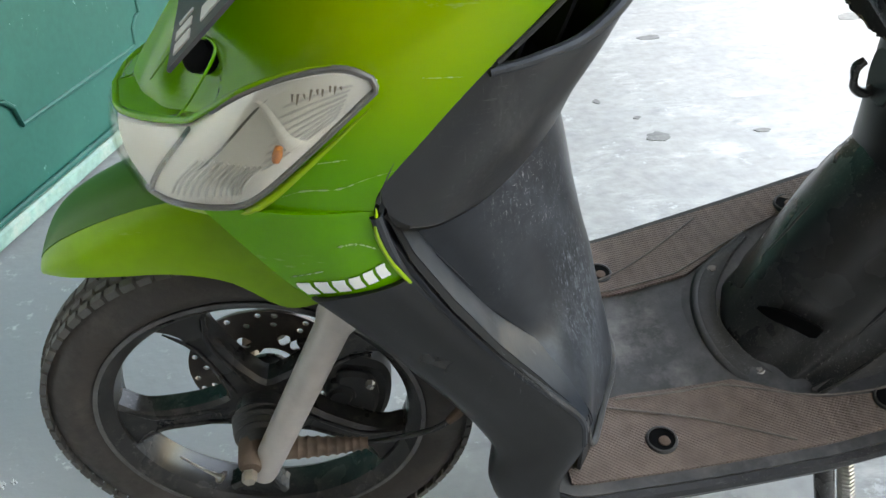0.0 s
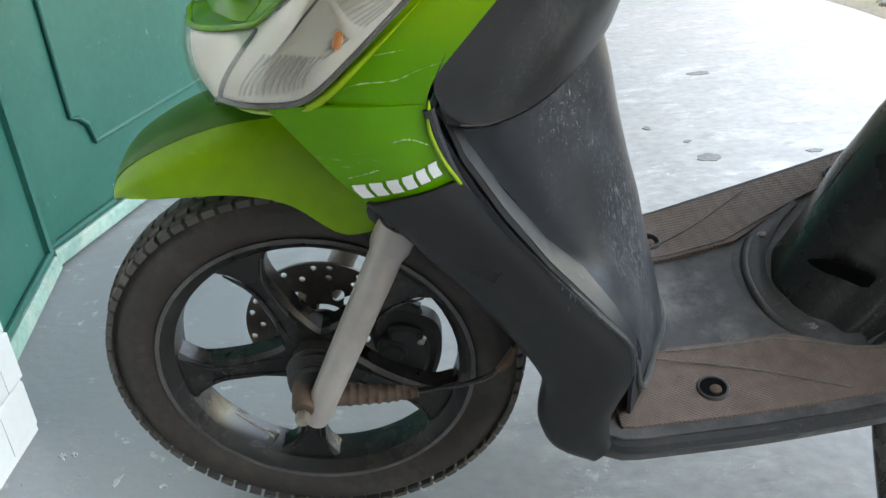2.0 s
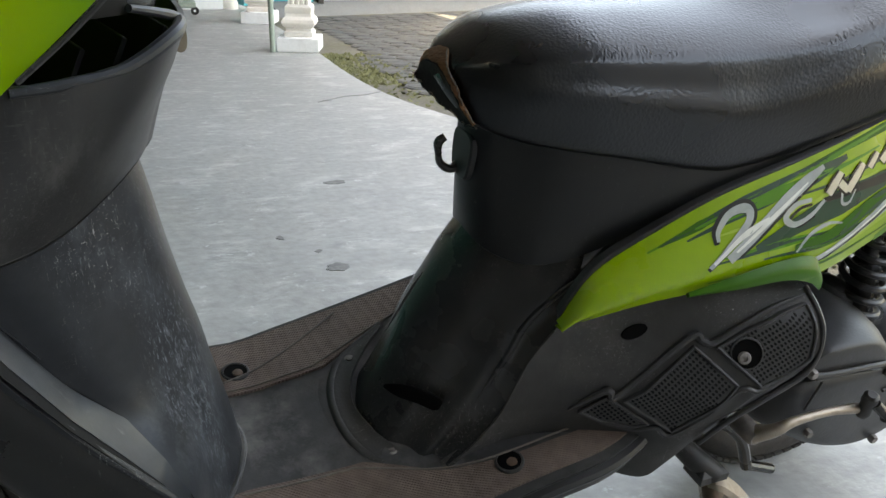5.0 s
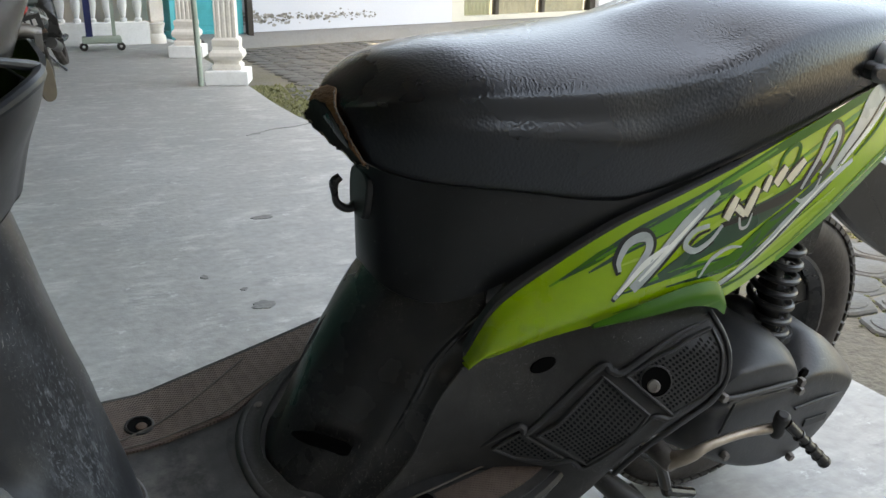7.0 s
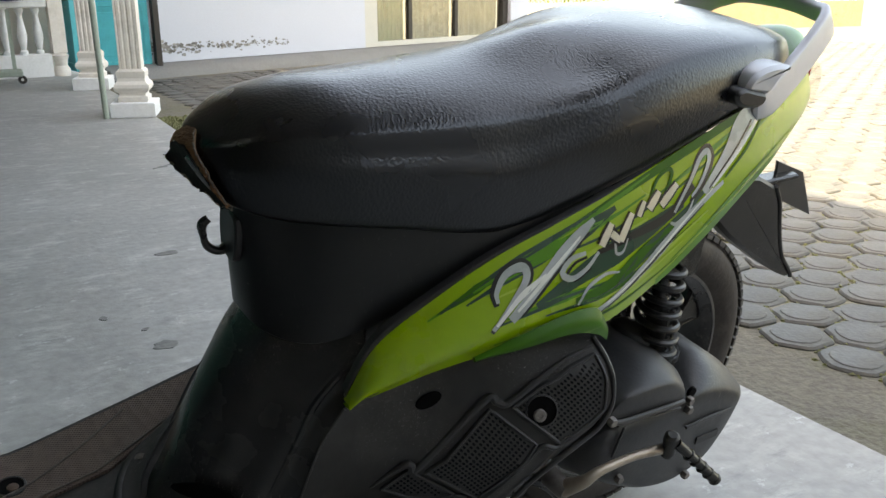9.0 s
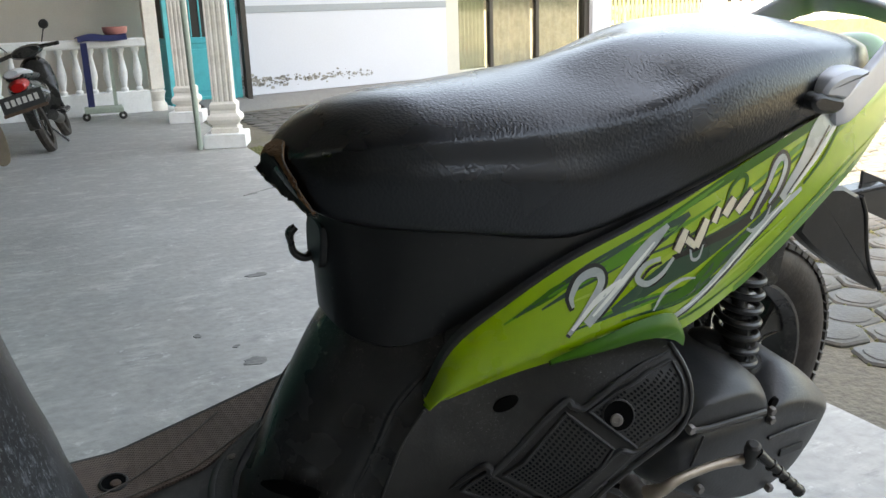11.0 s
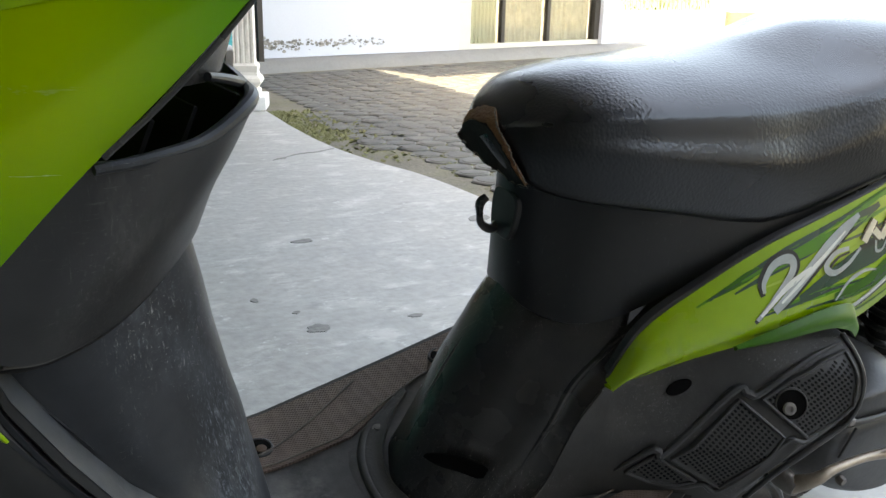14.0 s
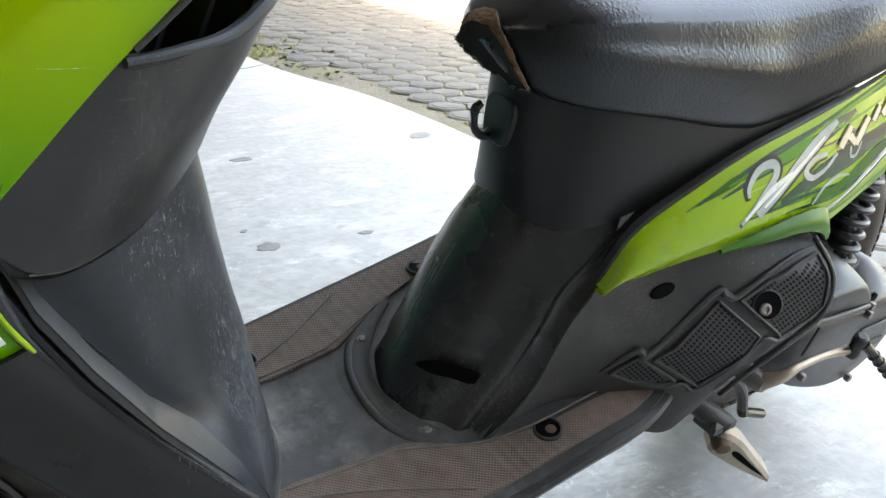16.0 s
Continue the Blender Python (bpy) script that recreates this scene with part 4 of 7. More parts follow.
    part("centre_stand", tube([(0.9, -0.12, 0.02), (0.95, 0, 0.25), (0.9, 0.12, 0.02)], 0.014, 8), gloss_black, pk)
    return pk


build_parked(pose(0.418, 7.065, 0, 16, 0, -99) @ Matrix.Scale(0.70, 4))

trolley = thing("trolley", "pale green wheeled trolley with a dark blue upright post", "trolley", pose(0.77, 8.07, 0, 0, 0, -4))
part("deck", box(-0.16, 0.16, -0.12, 0.10, 0.06, 0.11, 0.01), pale_pole, trolley)
part("post", box(-0.125, -0.070, 0.0, 0.04, 0.10, 0.66, 0.006), blue_cloth, trolley, "dark blue upright post")
part("post", box(0.09, 0.12, 0.02, 0.05, 0.10, 0.60, 0.005), pale_pole, trolley)
for sx in (-0.15, 0.15):
    part("caster", disc_y(sx, -0.10, 0.035, [(0.012, 0.012), (0.035, 0.012), (0.035, -0.012), (0.012, -0.012)], 16, True), gloss_black, trolley)
solid("blue_cloth", xf(sheet(patch([[(-0.22, -0.05, 0.66), (-0.1, -0.06, 0.67), (0.05, -0.05, 0.66), (0.2, -0.05, 0.67)], [(-0.22, -0.03, 0.70), (-0.1, -0.02, 0.72), (0.05, -0.02, 0.705), (0.2, -0.03, 0.715)], [(-0.22, 0.12, 0.69), (-0.1, 0.12, 0.72), (0.05, 0.12, 0.70), (0.2, 0.12, 0.71)]], 10, 24), 0.008), pose(0.86, 8.37, 0.0, 0, 0, 4)), blue_cloth, "crumpled dark blue cloth on the balustrade rail", "cloth")
solid("pink_basin", xf(lathe([(0.07, 0.0), (0.105, 0.04), (0.11, 0.085), (0.10, 0.085), (0.065, 0.01)], 28, True), pose(0.98, 8.46, 0.700, 0, 0, 0)), pink_plastic, "faded pink plastic basin on the balustrade", "basin")



# ---- the green scooter: x runs to its tail, y to its right, z up, leaning on its side stand ----
scooter = thing("scooter", "worn green and black scooter with torn seat on its side stand", "scooter",
                pose(-0.2475, 0.8074, 0.0161, 11.0, 0, 3.4))
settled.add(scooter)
FRONT, REAR = Vector((0.017, 0.0, 0.238)), Vector((1.318, 0.0, 0.2485))


def tread_block(r, y0, y1, a0, a1, h):
    """A raised block on a tyre between two widths and two angles."""
    v = []
    for rr, k in ((r - 0.004, 0), (r + h, 0.0015)):
        for y, a in ((y0 + k, a0), (y1 - k, a0), (y1 - k, a1), (y0 + k, a1)):
            s = rr - 0.9 * abs(y) ** 1.6
            v.append(Vector((s * math.cos(a), y, s * math.sin(a))))
    return v, [(0, 1, 2, 3), (4, 7, 6, 5), (0, 4, 5, 1), (1, 5, 6, 2), (2, 6, 7, 3), (3, 7, 4, 0)]


def build_wheel(name, centre, turn, tyre_r, tyre_w, spoke_turn, label, knobs):
    """A cast five-spoke wheel with its tyre."""
    at = Matrix.Translation(centre) @ turn
    w = tyre_w
    wheel = part(name, xf(disc_y(0, 0, 0, [(0.020, -0.045), (0.030, -0.045), (0.034, -0.03), (0.034, 0.03), (0.030, 0.045), (0.020, 0.045)], 32, True), at), gloss_black, scooter, label, raw=True)
    prof = []
    for k in range(21):
        a = math.radians(-112 + 224 * k / 20)
        prof.append((tyre_r - w * 0.92 + w * 0.92 * math.cos(a) * (1.0 if abs(a) < 1.2 else 1.0), w * math.sin(a)))
    prof.append((0.178, 0.024)); prof.append((0.178, -0.024))
    part("tyre", xf(disc_y(0, 0, 0, prof, 72, True), at), tyre_rubber, wheel, "dusty brown-black rubber tyre with a blocky tread" if knobs else "black rubber tyre")
    lip = [(0.1865, 0.0345), (0.188, 0.033), (0.188, 0.030), (0.182, 0.028), (0.178, 0.020), (0.176, 0), (0.178, -0.020), (0.182, -0.028), (0.188, -0.030),
           (0.188, -0.033), (0.1865, -0.0345), (0.182, -0.032), (0.176, -0.028), (0.1700, -0.022), (0.1680, 0), (0.1700, 0.022), (0.176, 0.028), (0.182, 0.032)]
    part("rim", xf(disc_y(0, 0, 0, lip, 72, True), at), wheel_black, wheel)
    for s in (-1, 1):
        part("rim_edge", xf(disc_y(0, 0.0337 * s, 0, [(0.1895, 0.0012), (0.1895, -0.0012), (0.1845, -0.0014), (0.1845, 0.0014)], 72, True), at), rim_edge, wheel, "pale scuffed edge of the rim")
    outline = smooth_outline([(0.024, -0.030), (0.045, -0.024), (0.075, -0.0175), (0.11, -0.0155), (0.145, -0.019), (0.172, -0.042), (0.175, 0.0), (0.172, 0.042), (0.145, 0.019), (0.11, 0.0155), (0.075, 0.0175), (0.045, 0.024), (0.024, 0.030)], 40)
    for k in range(5):
        part("spoke", xf(prism(outline, -0.017, 0.017, 0.005), at @ pose(0, 0, 0, 0, spoke_turn + 72 * k, 0)), wheel_black, wheel)
        ribs = [tube([(0.040, -0.0175, q * 0.011), (0.085, -0.0180, q * 0.0085), (0.125, -0.0180, q * 0.0095), (0.158, -0.0170, q * 0.026)], [0.001, 0.0028, 0.0028, 0.001], 8, 16) for q in (-1, 1)]
        part("spoke_rib", xf(join(*ribs), at @ pose(0, 0, 0, 0, spoke_turn + 72 * k, 0)), wheel_black, wheel)
    blocks = []
    n = 76 if knobs else 70
    for k in range(n):
        a = math.tau * k / n
        d = math.tau / n
        rows = ((-0.010, 0.010, 0.0), (0.013, 0.024, 0.35), (-0.024, -0.013, 0.35), (0.026, 0.038, 0.6), (-0.038, -0.026, 0.6)) if knobs else ((0.006, 0.022, 0.0), (-0.022, -0.006, 0.5))
        for y0, y1, o in rows:
            blocks.append(tread_block(tyre_r - (0.003 if abs(y0) + abs(y1) > 0.03 else 0.0), y0, y1, a + d * o, a + d * (o + 0.76), 0.0028 if knobs else 0.0012))
    part("tread", xf(join(*blocks), at), tread_rubber, wheel)
    return wheel


STEER = Matrix.Rotation(radians(-6), 4, Vector((0.44, 0, 0.9)))
front_wheel = build_wheel("front_wheel", FRONT, STEER, 0.2495, 0.040, 30, "black five-spoke cast front wheel", True)
AT_FRONT = Matrix.Translation(FRONT) @ STEER
part("valve", tube([Vector((-0.067, -0.012, 0.101)), Vector((-0.061, -0.014, 0.110)), Vector((-0.055, -0.015, 0.119))], [0.005, 0.0045, 0.003], 10), steel, front_wheel, "brass tyre valve")


# brake disc with drilled holes, its carrier and the caliper
def drilled_cell(r0, r1, a0, a1, hr, y0, y1):
    mid_r, mid_a = (r0 + r1) / 2, (a0 + a1) / 2
    corners = [(r0, a0), (r0, mid_a), (r0, a1), (mid_r, a1), (r1, a1), (r1, mid_a), (r1, a0), (mid_r, a0)]
    v = []
    for y in (y0, y1):
        v += [Vector((r * math.cos(a), y, r * math.sin(a))) for r, a in corners]
        c = Vector((mid_r * math.cos(mid_a), 0, mid_r * math.sin(mid_a)))
        for r, a in corners:
            d = (Vector((r * math.cos(a), 0, r * math.sin(a))) - c).normalized() * hr
            v.append(Vector((c.x + d.x, y, c.z + d.z)))
    f = []
    for k in range(8):
        j = (k + 1) % 8
        f += [(k, j, 8 + j, 8 + k), (16 + k, 24 + k, 24 + j, 16 + j), (8 + k, 8 + j, 24 + j, 24 + k), (k, 16 + k, 16 + j, j)]
    return v, f


cells = []
for k in range(30):
    a = math.tau * k / 30
    for r0, r1, on in ((0.080, 0.096, k % 2 == 0), (0.096, 0.112, k % 3 != 2)):
        cells.append(drilled_cell(r0, r1, a, a + math.tau / 30, 0.0045 if on else 0.0006, 0.047, 0.051))
for k in range(20):
    a = math.tau * k / 20
    cells.append(drilled_cell(0.040, 0.080, a, a + math.tau / 20, 0.0002 if k % 4 < 2 else 0.0105, 0.048, 0.050))
disc = part("brake_disc", xf(weld(join(*cells)), AT_FRONT @ Matrix.Diagonal((0.88, 1, 0.88, 1))), disc_steel, scooter, "rust-tinted drilled steel brake disc")
caliper = part("caliper", xf(join(prism(smooth_outline([(0.060, 0.015), (0.075, 0.030), (0.112, 0.024), (0.140, 0.010), (0.148, -0.02), (0.142, -0.06), (0.128, -0.088), (0.100, -0.094), (0.082, -0.070), (0.064, -0.040)], 30), 0.028, 0.062, 0.007),
                               prism(smooth_outline([(0.085, 0.012), (0.122, 0.008), (0.132, -0.03), (0.120, -0.068), (0.096, -0.066), (0.086, -0.03)], 24), 0.016, 0.03, 0.005)), AT_FRONT), dusty_black, scooter, "dark dusty brake caliper")
part("caliper_piston", xf(disc_y(0.086, 0.022, -0.022, [(0.0001, 0.012), (0.012, 0.012), (0.015, 0.008), (0.018, 0.008), (0.020, 0.002), (0.020, -0.01)], 22), AT_FRONT), gloss_black, caliper)
for x, z in ((0.124, 0.0), (0.118, -0.075), (0.070, -0.052)):
    part("caliper_bolt", xf(bolt(x, 0.014, z, 0.006, 0.008), AT_FRONT), steel, caliper)
part("caliper_bracket", xf(prism([(0.04, 0.05), (0.085, 0.052), (0.125, 0.03), (0.13, 0.0), (0.09, 0.02), (0.05, 0.02)], 0.036, 0.050, 0.003), AT_FRONT), dusty_black, caliper)
part("brake_hose", tube([(0.13, 0.07, 0.27), (0.165, 0.085, 0.30), (0.175, 0.07, 0.37), (0.16, 0.05, 0.48)], 0.0055, 8, 30), gloss_black, caliper)

# fork legs, axle, speedometer drive
for s in (-1, 1):
    a, b = Vector((0.010, 0.088 * s, 0.216)) if s < 0 else Vector((0.030, 0.088, 0.258)), Vector((0.134, 0.083 * s, 0.476))
    d = (b - a)
    fork = part("fork_leg", tube([a, a + d * 0.03, a + d * 0.30, a + d * 0.86, a + d * 0.90, a + d], [0.0150, 0.0162, 0.0170, 0.0180, 0.0215, 0.0215], 24), fork_paint, scooter, "pale grey painted fork leg")
    part("fork_tube", tube([a + d * 0.98, a + d * 1.5], 0.019, 16), gloss_black, fork)
    part("axle_boss", disc_y(0.002, 0.088 * s, 0.246, [(0.0001, 0.014), (0.011, 0.014), (0.0140, 0.009), (0.0145, -0.02), (0.0001, -0.02)], 20), rust, fork)
    part("axle_nut", bolt(0.0, 0.088 * s - 0.016, 0.242, 0.0085, 0.012), peg_alloy, fork)
part("hub_spacer", disc_y(0.012, -0.03, 0.24, [(0.032, 0.0), (0.034, 0.004), (0.030, 0.008), (0.033, 0.012), (0.029, 0.016), (0.032, 0.020), (0.028, 0.024), (0.030, 0.028), (0.024, 0.032), (0.022, 0.045)], 28, True), dusty_black, scooter)
drive_line = cr([(0.022, -0.072, 0.236), (0.060, -0.073, 0.232), (0.100, -0.075, 0.229), (0.132, -0.077, 0.229)], 34)
part("speedometer_drive", tube(drive_line, [0.0135 - 0.0075 * (k / 33) ** 1.5 + (0.0016 if k % 3 == 0 and k > 6 else 0.0) for k in range(34)], 16), rust, scooter, "rusty speedometer drive with a ribbed boot")
part("speedometer_cable", tube([(0.130, -0.077, 0.229), (0.175, -0.078, 0.233), (0.215, -0.078, 0.242), (0.243, -0.076, 0.272), (0.256, -0.066, 0.31), (0.262, -0.03, 0.45)], 0.0034, 8, 40), gloss_black, scooter)
part("cable_clip", tube([(0.226, -0.078, 0.250), (0.240, -0.077, 0.266), (0.246, -0.074, 0.280)], [0.0048, 0.0062, 0.0045], 10, 12), rust, scooter)
# Steel valve, drawn out thin to stand in for a highlight line.
part("tyre_valve", xf(tube([(-0.118, -0.016, -0.082), (-0.100, -0.020, -0.098), (-0.082, -0.024, -0.110), (-0.070, -0.030, -0.113)], [0.0016, 0.0018, 0.0026, 0.0048], 10, 16), AT_FRONT), steel, scooter)

# front fender: an arched shell over the tyre
fender_rows = []
for x, crown, edge, hw in ((-0.150, 0.500, 0.494, 0.018), (-0.140, 0.526, 0.512, 0.040), (-0.112, 0.553, 0.517, 0.055), (-0.066, 0.577, 0.519, 0.064), (-0.018, 0.592, 0.519, 0.070), (0.030, 0.598, 0.504, 0.074), (0.075, 0.592, 0.466, 0.077), (0.114, 0.575, 0.466, 0.077)):
    h = crown - edge
    row = []
    for yy, dd in ((-1.0, 1.0), (-1.03, 0.75), (-1.0, 0.45), (-0.80, 0.20), (-0.42, 0.04), (0, 0), (0.42, 0.04), (0.80, 0.20), (1.0, 0.45), (1.03, 0.75), (1.0, 1.0)):
        row.append(Vector((x, yy * hw, crown - dd * h)))
    fender_rows.append(row)
stripe = patch([[p + Vector((0, 0, 0.0016)) for p in (r[3].lerp(r[4], 0.35), r[4], r[5], r[6], r[6].lerp(r[7], 0.65))] for r in fender_rows], 40, 20)
part("fender_stripe", sheet(stripe, 0.0008), deep_green, scooter, "dark green stripe along the top of the mudguard")
part("front_fender", sheet(patch(fender_rows, 44, 44), 0.003), fender_paint, scooter, "scuffed lime green front mudguard")

# ---- front cowl: rows from the nose up; each gives the centre, the rear edge and the fullness between ----
COWL = [  # centre x, z; rear x, y, z; fullness
    (-0.026, 0.605, 0.166, -0.166, 0.640, 0.62),
    (-0.028, 0.640, 0.174, -0.165, 0.665, 0.60),
    (-0.015, 0.690, 0.207, -0.162, 0.702, 0.56),
    (0.020, 0.738, 0.248, -0.157, 0.744, 0.52),
    (0.075, 0.805, 0.300, -0.150, 0.792, 0.50),
    (0.140, 0.870, 0.345, -0.143, 0.838, 0.48),
    (0.205, 0.930, 0.374, -0.135, 0.873, 0.46),
    (0.270, 0.965, 0.370, -0.120, 0.895, 0.42),
]


def cowl_row(cx, cz, rx, ry, rz, full):
    out = []
    for t in (0, 0.12, 0.28, 0.5, 0.75, 1.0):
        y = ry * (1 - (1 - t) ** (1.0 + 1.4 * full))
        x = cx + (rx - cx) * t ** 1.25
        out.append(Vector((x, y, cz + (rz - cz) * t)))
    return out


cowl_grid = patch([cowl_row(*r) for r in COWL], 88, 60)
FOLD = ((0.40, 0.76), (0.545, 0.834), (0.605, 0.865), (0.66, 0.885), (0.735, 0.93), (0.76, 0.97), (1.0, 1.3))
for i, r in enumerate(cowl_grid):  # a fold pressed into the panel, running into its rear edge
    u = i / 87
    for (a, p), (b, q) in zip(FOLD, FOLD[1:]):
        if a <= u <= b:
            f = p + (q - p) * (u - a) / (b - a)
            for j, v in enumerate(r):
                t = j / 59
                d = max(0.0, 1 - (f - t) / 0.28) if t < f else max(0.0, 1 - (t - f) / 0.16)
                v.y -= 0.006 * d * min(1.0, (u - 0.40) / 0.15)
SCOOP = Vector((0.034, -0.066, 0.718))
for r in cowl_grid:  # hollow on each side of the nose, with a firm rim
    for v in r:
        d = (v - SCOOP).length / 0.036
        if d < 1:
            v += Vector((0.85, 0.25, -0.30)) * 0.013 * min(1.0, (1 - d) * 3.0)
whole = [[Vector((p.x, -p.y, p.z)) for p in r[:0:-1]] + r for r in cowl_grid]
cowl = part("front_cowl", sheet(whole, -0.004), cowl_paint, scooter, "glossy green front cowl fading to lime, with scuffs")


# lower side wings of the cowl, under the headlamp, down to the maker's mark
WING = [((0.107, -0.150, 0.548), (0.150, -0.164, 0.560), (0.188, -0.166, 0.574)),
        ((0.088, -0.148, 0.572), (0.140, -0.166, 0.582), (0.178, -0.167, 0.596)),
        ((0.062, -0.140, 0.606), (0.125, -0.163, 0.612), (0.168, -0.167, 0.622)),
        ((0.035, -0.128, 0.640), (0.110, -0.158, 0.645), (0.167, -0.166, 0.646))]
wing_grid = patch(WING, 16, 16)
wing = sheet([r[::-1] for r in wing_grid], 0.004)
part("cowl_wing", wing, cowl_paint, scooter)
part("cowl_wing", mirror(wing), cowl_paint, scooter)
part("edge_strip", tube([(0.190, -0.168, 0.570), (0.178, -0.169, 0.592), (0.168, -0.1685, 0.622), (0.1685, -0.168, 0.640), (0.169, -0.167, 0.650)], [0.0022, 0.0022, 0.0022, 0.0018, 0.0005], 8, 24), lime, scooter)

# maker's mark: six plain white bars
def on_grid(g, u, v, off):
    """A point off a grid's near side: u along its rows, v along its columns."""
    nu, nv = len(g) - 1, len(g[0]) - 1
    a, b = min(max(u, 0), 1) * nu, min(max(v, 0), 1) * nv
    i, j = min(int(a), nu - 1), min(int(b), nv - 1)
    p = g[i][j].lerp(g[i + 1][j], a - i).lerp(g[i][j + 1].lerp(g[i + 1][j + 1], a - i), b - j)
    n = (g[i + 1][j] - g[i][j]).cross(g[i][j + 1] - g[i][j]).normalized()
    return p + (n if n.y < 0 else -n) * off


for k in range(6):
    v0 = 0.06 + 0.145 * k
    u0 = 0.10 + 0.012 * k
    bar = [[on_grid(wing_grid, u0 + 0.19 * i / 3, v0 + 0.105 * j / 3 + (0.02 if i == 3 else 0), 0.0016) for j in range(4)] for i in range(4)]
    part("emblem_bar", sheet(bar, 0.0006), white_decal, scooter)

# nose scoop: a hollow with a raised lip and a dark disc for the opening's shade
for s in (-1, 1):
    lip = [(0.030, 0.094, 0.700), (0.043, 0.088, 0.712), (0.066, 0.074, 0.741), (0.052, 0.052, 0.742), (0.030, 0.040, 0.728), (0.006, 0.042, 0.704)]
    part("scoop_lip", tube([(x, y * s, z) for x, y, z in lip], [0.0006, 0.0011, 0.0013, 0.0012, 0.0010, 0.0006], 10, 40), cowl_paint, scooter)
part("scoop_opening", xf(lathe([(0.0001, 0.004), (0.010, 0.004), (0.013, 0.002), (0.013, -0.01), (0.0001, -0.01)], 20), Matrix.Translation((0.050, -0.064, 0.732)) @ pose(0, 0, 0, 40, -42, 0)), hollow_shade, scooter, "dark disc for the shade of the nose hole")

# headlamp: reflector, bulb, lens and its grey surround
LAMP_TOP = [(-0.030, 0.0, 0.676), (-0.020, -0.042, 0.676), (0.031, -0.086, 0.690), (0.056, -0.112, 0.712), (0.087, -0.131, 0.738), (0.125, -0.143, 0.755), (0.158, -0.150, 0.760), (0.180, -0.153, 0.750)]
LAMP_LOW = [(-0.026, 0.0, 0.598), (-0.018, -0.040, 0.604), (-0.008, -0.082, 0.628), (0.018, -0.114, 0.636), (0.055, -0.134, 0.642), (0.080, -0.146, 0.655), (0.118, -0.153, 0.689), (0.178, -0.156, 0.744)]


LAMP_A, LAMP_B = cr(LAMP_TOP, 60), cr(LAMP_LOW, 60)


def lamp_at(s, t, out):
    """A point on the headlamp: s from its middle to its rear tip, t from its lower to its upper edge."""
    f = min(max(s, 0), 1) * 59
    i = min(int(f), 58)
    a, b = LAMP_A[i].lerp(LAMP_A[i + 1], f - i), LAMP_B[i].lerp(LAMP_B[i + 1], f - i)
    way = Vector((-1, 0, 0.1)).lerp(Vector((-0.35, -0.93, 0.1)), min(1, s * 2.6)).normalized()
    return b.lerp(a, t) + way * (0.011 * math.sin(math.pi * min(max(t, 0), 1)) ** 0.7 * min(1.0, (1.02 - s) * 4) + out)


def lamp_grid(out, trim, n=22, m=50):
    return [[lamp_at((1 - trim * 0.5) * j / (m - 1), trim + (1 - 2 * trim) * i / (n - 1), out) for j in range(m)] for i in range(n)]


def both(g):
    return [[Vector((p.x, -p.y, p.z)) for p in r[:0:-1]] + r for r in g]


lamp = part("headlamp", sheet(both(lamp_grid(0.0, 0.0)), -0.006), reflector, scooter, "cloudy wrap-around headlamp with a ribbed reflector")
low_edge = [lamp_at(k / 40, 0, 0.002) for k in range(41)] + [lamp_at(1.0, 0.5, 0.002)] + [lamp_at(1 - k / 40, 1, 0.002) for k in range(1, 23)]
for g in (tube(low_edge, 0.0026, 8), mirror(tube(low_edge, 0.0026, 8))):
    part("lamp_seal", g, lens_grey, lamp, "grey seal round the lamp")
brim = [lamp_at(k / 40, 1, 0.003) + Vector((0, 0, 0.003)) for k in range(0, 34)]
brim_r = [0.0034 - 0.0031 * (k / 33) ** 2 for k in range(34)]
for g in (tube(brim, brim_r, 10), mirror(tube(brim, brim_r, 10))):
    part("lamp_brim", g, cowl_paint, scooter, "green brim over the lamp")
back_line = [min((q for r in cowl_grid for q in r), key=lambda q: (q - p - Vector((0.006, 0, 0.010))).length) for p in brim[:26]]
back_line = [sum((back_line[min(max(k + o, 0), 25)] for o in (-2, -1, 0, 1, 2)), Vector()) / 5 for k in range(26)]
shelf = sheet([[p, p.lerp(q, 0.35) + Vector((-0.001, 0, 0.002)), p.lerp(q, 0.7) + Vector((0, 0, 0.001)), q + (q - p).normalized() * 0.004] for p, q in zip(brim, back_line)], 0.0015)
for g in (shelf, mirror(shelf)):
    part("brim_shelf", g, cowl_paint, scooter, "green shelf between the lamp's brim and the nose")
part("lamp_seam", tube([lamp_at(0.303 + 0.05 * (k / 10) ** 2, 0.05 + 0.88 * k / 10, 0.001) for k in range(11)], 0.0024, 8), lens_grey, lamp)
for k in range(12):
    s0, s1 = 0.40 + 0.023 * k, 0.47 + 0.022 * k
    part("lamp_rib", tube([lamp_at(s0 + (s1 - s0) * i / 11 - 0.02 * math.sin(i / 11 * math.pi), 0.14 + (0.42 - 0.020 * k) * i / 11, 0.0006) for i in range(12)], 0.0012, 6), rib_grey, lamp)
for k in range(8):
    part("lamp_rib", tube([lamp_at(0.72 + 0.20 * i / 9, 0.30 + 0.070 * k + 0.03 * i / 9, 0.0006) for i in range(10)], 0.0009, 6), rib_grey, lamp)
part("lamp_band", sheet([[lamp_at(0.47 + 0.16 * i / 14 + 0.035 * j / 3, 0.44 + 0.40 * i / 14 + 0.05 * j / 3, 0.0012) for j in range(4)] for i in range(15)], 0.0008), lens_grey, lamp, "grey band across the reflector")
